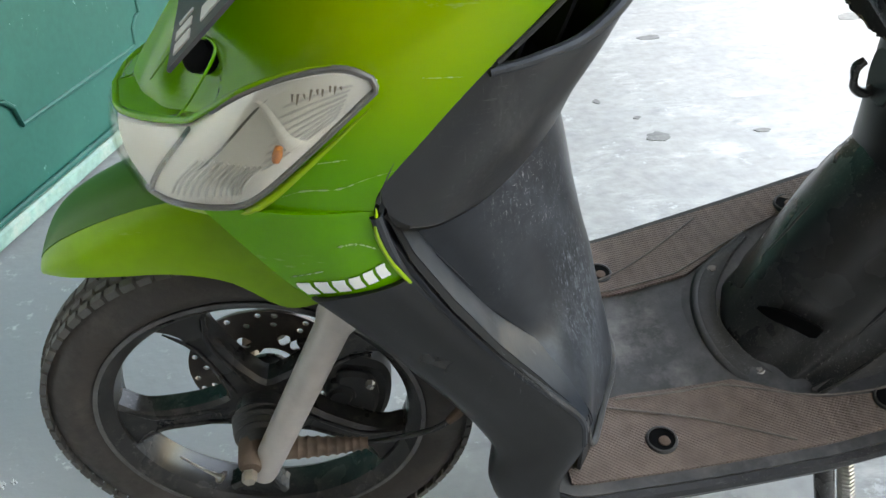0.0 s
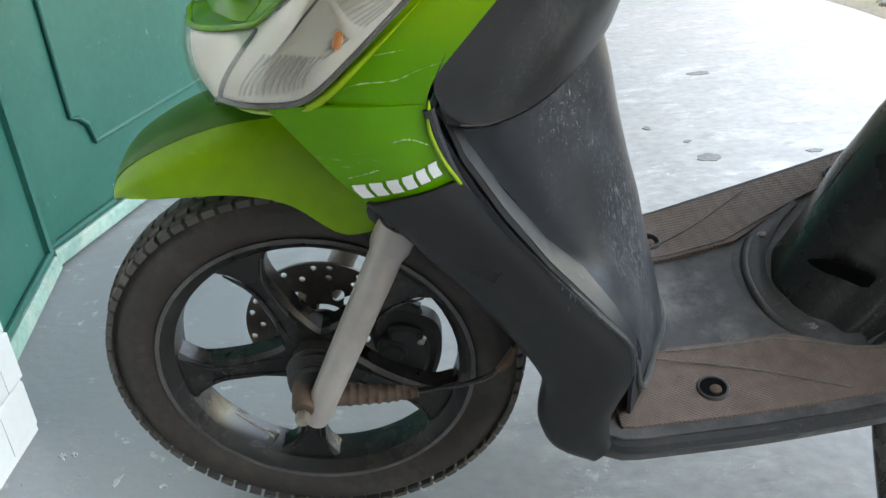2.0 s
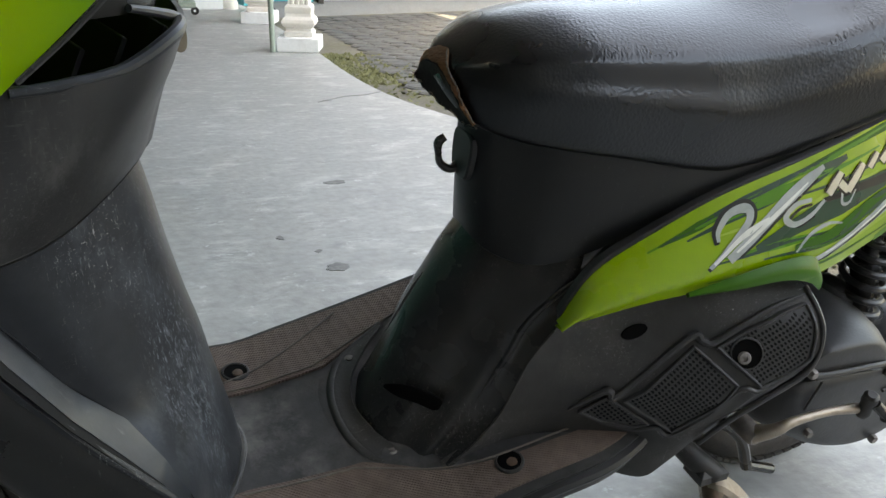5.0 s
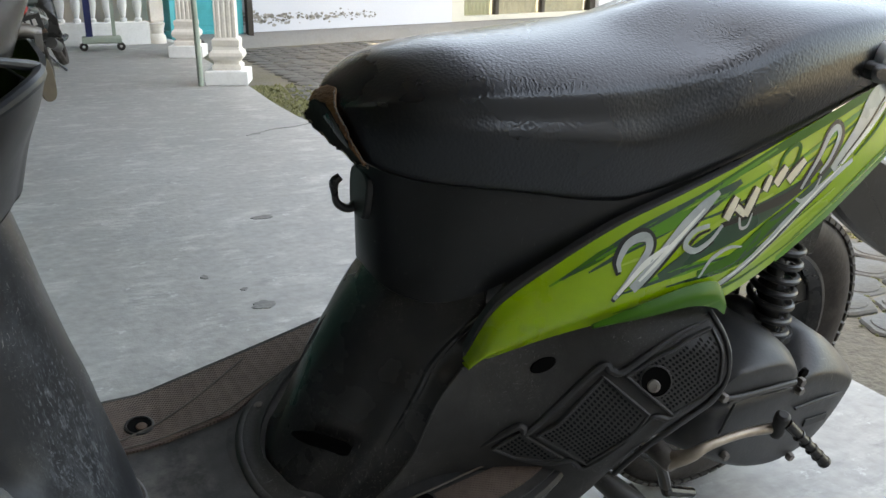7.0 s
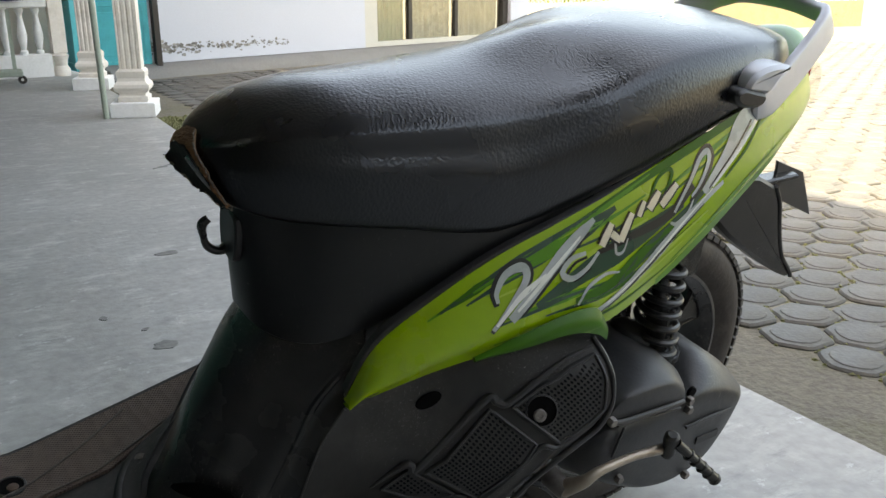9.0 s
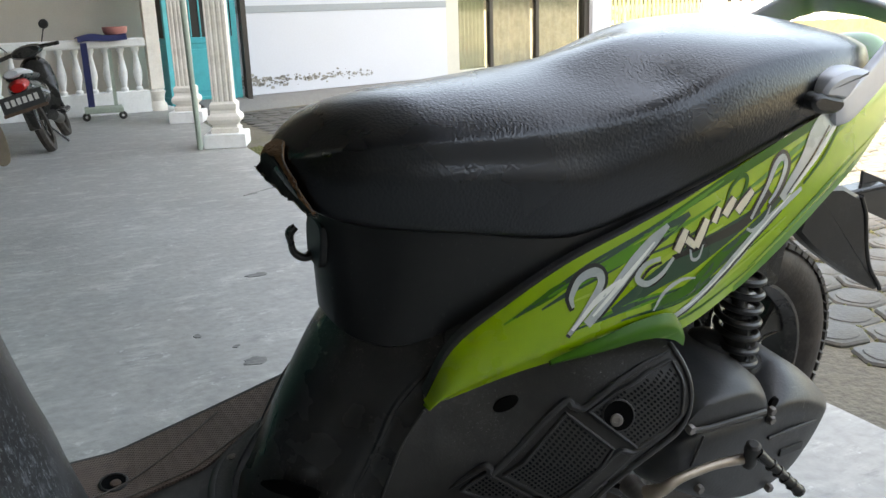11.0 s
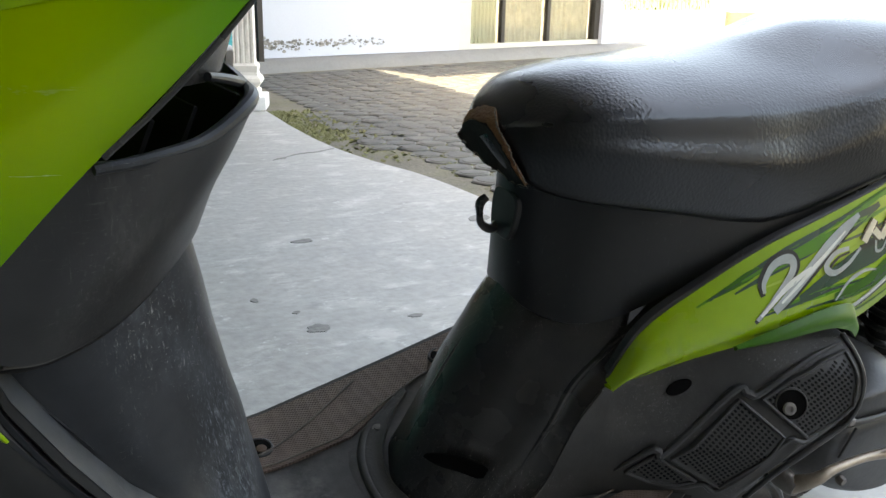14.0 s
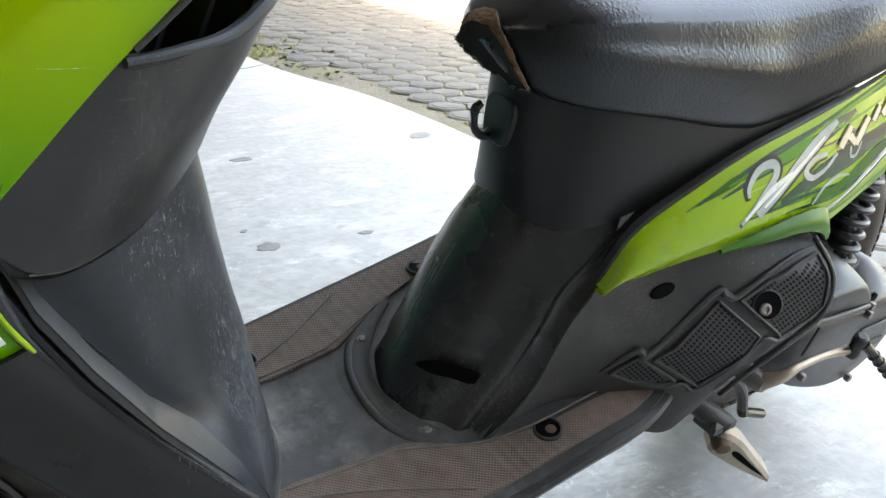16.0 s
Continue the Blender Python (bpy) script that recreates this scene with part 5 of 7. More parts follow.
part("lamp_divider", sheet([[lamp_at(0.622 + 0.21 * (i / 16) ** 1.3 + 0.03 * j / 3 * (0.5 + i / 16), 0.90 - 0.66 * (i / 16) ** 1.5, 0.0020 + 0.0015 * math.sin(j / 3 * math.pi)) for j in range(4)] for i in range(17)], 0.0008), reflector, lamp, "chromed divider inside the lamp")
part("bulb", xf(lathe([(0.0001, 0.008), (0.003, 0.006), (0.0038, 0), (0.003, -0.006), (0.0001, -0.008)], 12), Matrix.Translation(lamp_at(0.765, 0.40, 0.0035)) @ pose(0, 0, 0, 0, 20, 0)), amber, lamp, "amber bulb")
for k in range(9):
    part("lamp_stain", tube([lamp_at(0.74 + 0.018 * k, 0.90 - 0.01 * (k % 3), 0.0085), lamp_at(0.75 + 0.018 * k, 0.84 - 0.03 * (k % 2), 0.0085)], [0.0010, 0.0004], 5), key_leather, lamp)
lens = part("lens", sheet(both(lamp_grid(0.0075, 0.015)), -0.0015), lens_clear, lamp)
lens.visible_shadow = False

# Lime tube paints the highlight of the fold below the lamp.
lip_line = [lamp_at(0.36 + 0.62 * k / 20, 0, 0.001) + Vector((0.004, 0.002, -0.0075)) for k in range(21)]
part("lamp_lip", tube(lip_line, [0.0003 + 0.0034 * math.sin(math.pi * k / 20) ** 0.8 for k in range(21)], 10), lime, scooter, "fold along the lamp, its highlight put into lime colour")
for line, r in (([(0.098, -0.1555, 0.660), (0.117, -0.1538, 0.663), (0.144, -0.1600, 0.666), (0.164, -0.1625, 0.674), (0.185, -0.1645, 0.680)], 0.0016),
                ([(0.135, -0.1655, 0.614), (0.151, -0.1665, 0.616), (0.167, -0.1675, 0.609)], 0.0022), ([(0.095, -0.1515, 0.576), (0.110, -0.1575, 0.582), (0.123, -0.1625, 0.588)], 0.0014),
                ([(0.188, -0.1418, 0.752), (0.209, -0.1496, 0.746), (0.238, -0.1546, 0.746)], 0.0010), ([(0.128, -0.1508, 0.684), (0.154, -0.1568, 0.689)], 0.0009)):
    part("scuff", tube(cr(line, 40), [max(0.00005, r * (0.15 + 0.9 * noise.noise(Vector((k * 0.55, r * 4000, 0)))) * min(1, k / 4, (39 - k) / 4)) for k in range(40)], 6), scuff_pale, scooter, "pale scuff in the paint")
part("scuff", tube([(0.168, -0.1172, 0.777), (0.182, -0.1252, 0.776), (0.198, -0.1322, 0.777), (0.217, -0.1374, 0.782), (0.233, -0.1422, 0.782)], [0.0002, 0.0005, 0.0006, 0.0005, 0.0002], 6, 24), dark_green, scooter, "dark scratch in the paint")

# number plate with plain bars
PLATE = Matrix.Translation((0.040, 0.0, 0.757)) @ pose(0, 0, 0, 0, 48, 0)
plate = part("number_plate", xf(box(-0.0015, 0.0015, -0.128, 0.128, 0, 0.105, 0.001), PLATE), plate_black, scooter, "dark number plate with pale worn characters")
for y0, y1, z0, z1 in ((-0.118, -0.104, 0.008, 0.026), (-0.098, -0.086, 0.008, 0.026), (-0.078, -0.074, 0.010, 0.026), (-0.112, -0.092, 0.038, 0.09), (-0.080, -0.062, 0.038, 0.09), (-0.05, -0.032, 0.038, 0.09), (0.0, 0.02, 0.038, 0.09), (0.04, 0.06, 0.038, 0.09)):
    part("plate_bar", xf(box(-0.0026, -0.0012, y0, y1, z0, z1, 0.0003), PLATE), plate_white, plate)


# ---- printed shapes that lie on a grid ----
def on_cowl(u, v, off=0.0015):
    return on_grid(cowl_grid, u, v, off)


def strip(place, line, width, n=40, thick=0.0006):
    """A thin ribbon on a surface: line gives (u, v), width is across it in metres at three places."""
    c = cr([(*q, 0) for q in line], n)
    g = []
    for i, q in enumerate(c):
        p = place(q.x, q.y)
        a, b = c[max(i - 1, 0)], c[min(i + 1, n - 1)]
        d = (place(b.x, b.y) - place(a.x, a.y))
        e1 = place(q.x + 0.02, q.y) - p
        e2 = place(q.x, q.y + 0.02) - p
        nn = e1.cross(e2).normalized()
        if nn.y > 0:
            nn = -nn
        side = nn.cross(d).normalized() if d.length > 1e-9 else e1.normalized()
        t = i / (n - 1)
        w = (width[0] * (1 - 2 * t) + width[1] * 2 * t) if t < 0.5 else (width[1] * (2 - 2 * t) + width[2] * (2 * t - 1))
        g.append([p - side * w / 2, p, p + side * w / 2])
    return sheet(g, thick)


for line, w, m, off in (([(0.60, 0.20), (0.655, 0.50), (0.735, 0.70), (0.805, 0.89)], (0.018, 0.028, 0.003), black_decal, 1.5), ([(0.635, 0.20), (0.690, 0.50), (0.757, 0.70), (0.808, 0.885)], (0.018, 0.022, 0.003), cream_decal, 2.2),
                        ([(0.585, 0.20), (0.640, 0.50), (0.715, 0.70), (0.76, 0.80)], (0.010, 0.009, 0.001), cream_decal, 2.3), ([(0.645, 0.20), (0.705, 0.52), (0.752, 0.64), (0.745, 0.70), (0.700, 0.62)], (0.003, 0.004, 0.0015), black_decal, 2.8),
                        ([(0.66, 0.42), (0.70, 0.58), (0.725, 0.68), (0.71, 0.70)], (0.002, 0.005, 0.002), deep_green, 3.1), ([(0.56, 0.20), (0.615, 0.50), (0.69, 0.70), (0.73, 0.78)], (0.008, 0.007, 0.001), lime, 1.9)):
    part("decal", strip(lambda u, v: on_cowl(u, v, off * 0.0005), line, w, 40, 0.0002), m, cowl)

# ---- black side of the leg shield ----
SHIELD_LOW = [(0.111, -0.150, 0.551), (0.143, -0.150, 0.508), (0.172, -0.152, 0.468), (0.220, -0.158, 0.401), (0.252, -0.164, 0.349), (0.266, -0.168, 0.310), (0.260, -0.170, 0.266), (0.275, -0.174, 0.227), (0.313, -0.180, 0.208)]
SHIELD_EDGE = [(0.189, -0.165, 0.573), (0.224, -0.170, 0.522), (0.250, -0.174, 0.488), (0.275, -0.178, 0.455), (0.318, -0.183, 0.404), (0.341, -0.187, 0.374), (0.345, -0.190, 0.338), (0.325, -0.190, 0.282), (0.326, -0.190, 0.236)]
side_rows = []
for a, b in zip(SHIELD_LOW, SHIELD_EDGE):
    a, b = Vector(a), Vector(b)
    side_rows.append([a + Vector((0.012, 0.045, 0.006)), a, a.lerp(b, 0.35) + Vector((0, -0.007, 0)), a.lerp(b, 0.75) + Vector((0, -0.006, 0)), b])
leg_side = sheet(patch(side_rows, 44, 20), -0.004)
part("leg_shield_side", leg_side, body_black, scooter, "matte black lower side of the leg shield")
part("leg_shield_side", mirror(leg_side), body_black, scooter)
part("shield_rim", tube([(0.168, -0.166, 0.642), (0.176, -0.166, 0.606)] + SHIELD_EDGE[:7], 0.0048, 10, 60), shield_black, scooter, "rounded black rim of the leg shield")
part("shield_rim", mirror(tube([(0.168, -0.166, 0.642), (0.176, -0.166, 0.606)] + SHIELD_EDGE[:7], 0.0048, 10, 60)), shield_black, scooter)

# inner face of the shield and the steering column cover in one skin
INNER = [  # height; rim x, y; ledge's inner edge x, y; flank x, y; back x
    (0.690, 0.205, -0.160, 0.222, -0.136, 0.280, -0.090, 0.326), (0.640, 0.1735, -0.165, 0.182, -0.128, 0.276, -0.092, 0.342),
    (0.590, 0.190, -0.168, 0.201, -0.122, 0.292, -0.088, 0.355), (0.535, 0.221, -0.175, 0.231, -0.120, 0.310, -0.086, 0.367),
    (0.475, 0.262, -0.181, 0.267, -0.120, 0.334, -0.085, 0.382), (0.430, 0.297, -0.185, 0.306, -0.122, 0.352, -0.084, 0.395),
    (0.395, 0.325, -0.187, 0.334, -0.146, 0.366, -0.084, 0.403), (0.360, 0.349, -0.188, 0.355, -0.170, 0.382, -0.084, 0.412),
    (0.300, 0.352, -0.176, 0.366, -0.150, 0.395, -0.085, 0.427), (0.238, 0.358, -0.160, 0.376, -0.135, 0.408, -0.084, 0.440)]
inner_rows = []
for z, rx, ry, vx, vy, fx, fy, bx in INNER:
    l = [(rx, ry, z), (rx + (vx - rx) * 0.5, ry + (vy - ry) * 0.5, z - 0.001), (vx - 0.0015, vy - 0.0015, z - 0.003), (vx + 0.0015, vy + 0.0015, z - 0.003),
         (vx + (fx - vx) * 0.45, vy + (fy - vy) * (0.30 + 0.16 * min(max((0.44 - z) / 0.06, 0), 1)), z - 0.001), (fx, fy, z), (bx - 0.012, -0.045, z + 0.002), (bx, 0, z + 0.003)]
    inner_rows.append([Vector(p) for p in l] + [Vector((x, -y, zz)) for x, y, zz in l[-2::-1]])
part("leg_shield", sheet(patch(inner_rows, 56, 113), 0.004), shield_black, scooter, "scratched dark grey plastic inner leg shield and column", 25)
ledge, groove, edges = [], [], []
for z, rx, ry, vx, vy, fx, fy, bx in INNER[1:8]:
    a, b = Vector((rx, ry, z)), Vector((vx, vy, z - 0.003))
    edges.append((a, b))
for (a, b), (c, d) in zip(edges, edges[1:]):
    for k in range(6):
        p, q = a.lerp(c, k / 6), b.lerp(d, k / 6)
        up = min(max((p.z - 0.43) / 0.10, 0), 1)
        t0, t1 = 0.20 + 0.06 * up, 0.97 - 0.22 * up
        ledge.append([p.lerp(q, t0 + (t1 - t0) * t) + Vector((0.0030, -0.0010, 0.0016)) for t in (0, 0.35, 0.7, 1)])
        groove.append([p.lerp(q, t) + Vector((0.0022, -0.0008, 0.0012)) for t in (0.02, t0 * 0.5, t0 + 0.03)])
# Overlay that brightens the ledge as if it caught light.
part("shield_ledge", sheet(patch(ledge, 70, 10), 0.0008), ledge_lit, scooter, "scratched ledge along the shield's rim, toned paler for the light on it")
# Dark strip laid on the skin for a groove's shade.
part("shield_groove", sheet(patch(groove, 70, 6), 0.0006), recess_shade, scooter, "dark strip for the groove's shade beside the shield's rim")
foot_line = [(0.356, -0.172, 0.340), (0.366, -0.158, 0.290), (0.380, -0.136, 0.262), (0.404, -0.088, 0.256), (0.426, -0.046, 0.256), (0.438, 0.0, 0.256)]
part("shield_foot", tube(foot_line + [(x, -y, z) for x, y, z in foot_line[-2::-1]], [0.001, 0.003, 0.004, 0.004, 0.004, 0.004, 0.004, 0.004, 0.004, 0.003, 0.001], 8, 60), board_dust, scooter, "dusty rounded fold where the shield meets the floorboard")

# storage pocket on the inner shield
RIM = [(0.246, -0.147, 0.750), (0.292, -0.146, 0.749), (0.331, -0.128, 0.752), (0.369, -0.100, 0.767), (0.379, -0.055, 0.764), (0.382, -0.010, 0.764), (0.365, 0.05, 0.77), (0.30, 0.10, 0.78)]
FOOT = [(0.176, -0.162, 0.640), (0.192, -0.158, 0.622), (0.217, -0.147, 0.614), (0.250, -0.127, 0.613), (0.277, -0.107, 0.617), (0.304, -0.085, 0.628), (0.330, -0.058, 0.640), (0.346, -0.030, 0.646), (0.352, 0.0, 0.650), (0.31, 0.06, 0.67), (0.25, 0.10, 0.69)]
UNDER = [(x - 0.006, y + 0.016, z - 0.003) for x, y, z in FOOT]
UP = [(0.176, -0.160, 0.668), (0.196, -0.160, 0.662), (0.228, -0.157, 0.662), (0.260, -0.143, 0.664), (0.290, -0.125, 0.670), (0.318, -0.103, 0.680), (0.342, -0.075, 0.690), (0.357, -0.045, 0.696), (0.363, -0.01, 0.70), (0.33, 0.06, 0.715), (0.27, 0.1, 0.73)]
MID = [(0.208, -0.152, 0.716), (0.232, -0.152, 0.714), (0.260, -0.151, 0.714), (0.290, -0.142, 0.715), (0.315, -0.127, 0.718), (0.340, -0.108, 0.724), (0.360, -0.080, 0.730), (0.371, -0.048, 0.732), (0.375, -0.01, 0.735), (0.345, 0.055, 0.75), (0.285, 0.1, 0.76)]
BRIM = [(0.246, -0.147, 0.750), (0.268, -0.147, 0.750), (0.292, -0.145, 0.750), (0.314, -0.138, 0.751), (0.334, -0.127, 0.753), (0.356, -0.110, 0.760), (0.371, -0.090, 0.765), (0.379, -0.055, 0.764), (0.382, -0.010, 0.764), (0.365, 0.05, 0.77), (0.30, 0.10, 0.78)]
part("pocket", sheet(patch([UNDER, FOOT, [Vector(a).lerp(Vector(b), 0.12) for a, b in zip(FOOT, UP)], UP, MID, BRIM], 50, 70), 0.005), pocket_black, scooter, "matte black storage pocket with an open top", 50)
part("pocket_edge", tube([Vector(p) + Vector((0.001, -0.002, -0.001)) for p in FOOT[1:9]], 0.0011, 6, 50), board_dust, scooter, "thin pale line along the pocket's lower edge")
part("pocket_rim", tube([(0.256, -0.156, 0.748), *RIM[1:5], (0.362, -0.078, 0.776), (0.338, -0.106, 0.788)], [0.0035, 0.0045, 0.005, 0.0055, 0.005, 0.004, 0.003], 10, 60), shield_black, scooter, "dusty grey rim of the pocket")
# Dark sheet stands in for the shade inside the pocket.
part("pocket_floor", sheet(patch([[(0.20, -0.15, 0.70), (0.30, -0.11, 0.70), (0.355, -0.06, 0.705)], [(0.18, 0.05, 0.70), (0.28, 0.05, 0.70), (0.35, 0.04, 0.705)]], 6, 6), 0.003), hollow_shade, scooter)
# Dividers are near-black to keep the pocket's inside in shade.
for k in range(3):
    part("pocket_divider", xf(box(-0.002, 0.002, -0.05, 0.05, 0, 0.05, 0.001), Matrix.Translation((0.27 + 0.03 * k, -0.04, 0.705 + 0.008 * k)) @ pose(0, 0, 0, 0, 25, 20)), recess_shade, scooter)
# inner cowl above the pocket, with the ignition key and its tag
ICOWL = [[(0.272, -0.128, 0.780), (0.345, -0.104, 0.782), (0.376, -0.056, 0.772), (0.380, 0.0, 0.772), (0.355, 0.06, 0.775), (0.30, 0.12, 0.78)],
         [(0.308, -0.130, 0.810), (0.352, -0.108, 0.806), (0.389, -0.050, 0.810), (0.398, 0.0, 0.812), (0.37, 0.06, 0.81), (0.318, 0.13, 0.81)],
         [(0.340, -0.128, 0.848), (0.374, -0.106, 0.846), (0.404, -0.045, 0.848), (0.413, 0.0, 0.852), (0.39, 0.06, 0.85), (0.345, 0.13, 0.85)],
         [(0.366, -0.124, 0.885), (0.392, -0.090, 0.89), (0.416, -0.040, 0.895), (0.424, 0.0, 0.90), (0.40, 0.06, 0.895), (0.366, 0.12, 0.89)]]
ICOWL = [[(x - 0.016, y, z) for x, y, z in row] for row in ICOWL]
part("inner_cowl", sheet(patch(ICOWL, 24, 30), -0.004), gloss_black, scooter, "glossy black inner cowl above the pocket")
part("cowl_edge", tube([(0.262, -0.1555, 0.755), (0.302, -0.151, 0.790), (0.347, -0.144, 0.836), (0.376, -0.136, 0.872), (0.373, -0.121, 0.896)], 0.0022, 8, 40), gloss_black, scooter)
key = part("ignition_key", join(tube([(0.356, 0.016, 0.772), (0.380, 0.016, 0.773), (0.389, 0.016, 0.770)], [0.007, 0.006, 0.005], 12), box(0.384, 0.390, 0.010, 0.024, 0.756, 0.774, 0.002)), steel, scooter, "metal ignition key with a worn tag")
part("key_tag", xf(prism(smooth_outline([(-0.010, 0.0), (-0.012, -0.03), (-0.009, -0.052), (0.0, -0.058), (0.009, -0.052), (0.012, -0.03), (0.010, 0.0), (0, 0.006)], 28), -0.002, 0.002, 0.001), Matrix.Translation((0.387, 0.012, 0.748)) @ pose(0, 0, 0, 0, -8, 20) @ Matrix.Scale(0.60, 4)), key_leather, key, "worn brown-beige key tag")

# ---- floorboard ----
def board_z(x, y):
    t = y / 0.19
    left = 0.15 * max(0.0, x - 0.64)
    right = 0.27 * max(0.0, x - 0.47) + 0.010
    return 0.238 + 0.010 * (1 - t * t) + left + (right - left) * max(0.0, min(1.0, (t + 0.6) / 1.6))


xs = [0.325 + i * (0.92 - 0.325) / 30 for i in range(31)]


def board_half(x):
    return 0.19 - 0.05 * max(0, (0.36 - x) / 0.04) ** 2 * 0.3 - 0.035 * max(0, (x - 0.80) / 0.12) ** 2


def board_grid(y0, y1, lift, x0, x1, n=30, m=16):
    g = []
    for i in range(n + 1):
        x = x0 + (x1 - x0) * i / n
        row = []
        for j in range(m + 1):
            y = y0(x) + (y1(x) - y0(x)) * j / m
            row.append(Vector((x, y, board_z(x, y) + lift)))
        g.append(row)
    return g


def mat_inner(x):
    return float(np.interp(x, (0.34, 0.43, 0.56, 0.60, 0.65, 0.72, 0.92), (0.092, 0.076, 0.080, 0.099, 0.124, 0.138, 0.142)))


part("floorboard", sheet(board_grid(lambda x: -board_half(x), board_half, 0.0, 0.325, 0.92), 0.042), board_dust, scooter, "dusty black plastic floorboard")
part("board_lip", tube([(x, -board_half(x) - 0.001, board_z(x, -board_half(x)) - 0.012) for x in xs], 0.009, 8), plastic, scooter, "worn outer lip of the floorboard")
for s in (-1, 1):
    inner_edge = (lambda x: -mat_inner(x)) if s < 0 else mat_inner
    a = (lambda x: -board_half(x) + 0.012) if s < 0 else inner_edge
    b = inner_edge if s < 0 else (lambda x: board_half(x) - 0.010)
    mat_part = part("foot_mat", sheet(board_grid(a, b, 0.004, 0.345 if s < 0 else 0.40, 0.905 if s < 0 else 0.85, 34, 16), 0.006), rubber_mat, scooter, "worn brown-grey ribbed foot mat")
    for line in (((0.385, 0.085), (0.50, 0.120), (0.60, 0.168)), ((0.545, 0.085), (0.68, 0.128), (0.82, 0.134)), ((0.42, 0.082), (0.49, 0.084), (0.545, 0.085))):
        pts = [Vector((x, s * y, board_z(x, s * y) + 0.005)) for x, y, _ in cr([(*q, 0) for q in line], 14)]
        part("mat_ridge", tube(pts, 0.0013, 6), ridge_rubber, mat_part)
    for x, y in ((0.456, 0.140 if s < 0 else 0.118), (0.718, 0.145)):
        z = board_z(x, s * y) + 0.004
        tip = pose(0, 0, 0, 0, -8 if x > 0.6 else 0, 0)
        cup = part("screw_cup", xf(lathe([(0.0145, 0.001), (0.0152, 0.0026), (0.0170, 0.0022), (0.0182, 0.0), (0.0182, -0.006), (0.0145, -0.006)], 24, True), Matrix.Translation((x, s * y, z)) @ tip), dusty_black, mat_part)
        part("screw_well", xf(lathe([(0.0001, 0.0012), (0.0148, 0.0012), (0.0148, -0.004), (0.0001, -0.004)], 20), Matrix.Translation((x, s * y, z)) @ tip), hollow_shade, cup)
        part("screw_head", xf(lathe([(0.0001, 0.0032), (0.004, 0.0030), (0.0062, 0.0024), (0.0068, 0.001)], 14), Matrix.Translation((x + 0.002, s * y - 0.003, z)) @ tip), rust, cup)

# ---- leg cover under the seat ----
COVER = [  # height; front x; corner x, y; fold x, y; seam x, y
    (0.246, 0.566, 0.600, 0.072, 0.622, 0.094, 0.636, 0.116), (0.262, 0.574, 0.612, 0.074, 0.636, 0.097, 0.648, 0.119), (0.288, 0.586, 0.628, 0.074, 0.656, 0.097, 0.675, 0.120),
    (0.325, 0.601, 0.646, 0.074, 0.674, 0.098, 0.702, 0.120), (0.365, 0.616, 0.662, 0.074, 0.692, 0.099, 0.716, 0.120), (0.400, 0.630, 0.676, 0.074, 0.708, 0.100, 0.728, 0.121),
    (0.435, 0.648, 0.693, 0.072, 0.727, 0.097, 0.753, 0.120), (0.475, 0.670, 0.710, 0.068, 0.762, 0.103, 0.800, 0.123), (0.515, 0.696, 0.736, 0.066, 0.812, 0.111, 0.862, 0.129),
    (0.555, 0.716, 0.762, 0.066, 0.868, 0.120, 0.925, 0.135)]
cover_rows = []
for z, fx, cx, cy, rx, ry, ex, ey in COVER:
    lift = 0.012 * min(1.0, max(0.0, (z - 0.29) / 0.08)) * min(1.0, max(0.0, (0.50 - z) / 0.08))
    l = [(ex, -ey, z), (rx + (ex - rx) * 0.5, -(ry + ey) / 2 + 0.002, z - 0.002), (rx + 0.003, -ry - lift * 0.35, z), (rx - 0.010, -ry + 0.004, z), (cx, -cy, z - 0.002), (cx - 0.022, -cy + 0.018, z - 0.004), (fx + 0.007, -0.030, z - 0.004), (fx, 0, z - 0.003)]
    cover_rows.append([Vector(p) for p in l] + [Vector((x, -y, zz)) for x, y, zz in l[-2::-1]])
part("leg_cover", sheet(patch(cover_rows, 44, 90), 0.004), gloss_black, scooter, "glossy black cover below the seat", raw=True)
# flat foot of the cover with its raised edge, and the pale ridge of the board round it
FOOT_OUT = [(0.653, -0.128), (0.622, -0.112), (0.594, -0.096), (0.570, -0.078), (0.556, -0.052), (0.550, -0.026), (0.549, 0.004), (0.553, 0.034), (0.563, 0.060), (0.580, 0.084), (0.610, 0.102), (0.650, 0.122)]
FOOT_IN = [(0.652, -0.116), (0.624, -0.098), (0.604, -0.078), (0.588, -0.056), (0.578, -0.036), (0.573, -0.016), (0.571, 0.0), (0.574, 0.022), (0.583, 0.046), (0.600, 0.070), (0.622, 0.092), (0.650, 0.112)]
foot_rows = []
for (ax, ay), (bx, by) in zip(FOOT_OUT, FOOT_IN):
    at = lambda t, h: Vector((ax + (bx - ax) * t, ay + (by - ay) * t, board_z(ax + (bx - ax) * t, ay + (by - ay) * t) + h))
    foot_rows.append([at(1.15, 0.006), at(0.8, 0.0034), at(0.34, 0.0030), at(0.24, 0.0026), at(0.16, 0.0034), at(0.03, 0.0030), at(-0.02, 0.0006)])
part("cover_flange", sheet(patch(foot_rows, 60, 22), -0.003), dusty_black, scooter, "dusty flat lip at the foot of the cover", raw=True)
# Dark line painted in for the shade of the flange's groove.
part("flange_groove", tube([r[3] + Vector((0, 0, 0.0010)) for r in foot_rows[1:]], 0.0014, 6, 60), hollow_shade, scooter, raw=True)
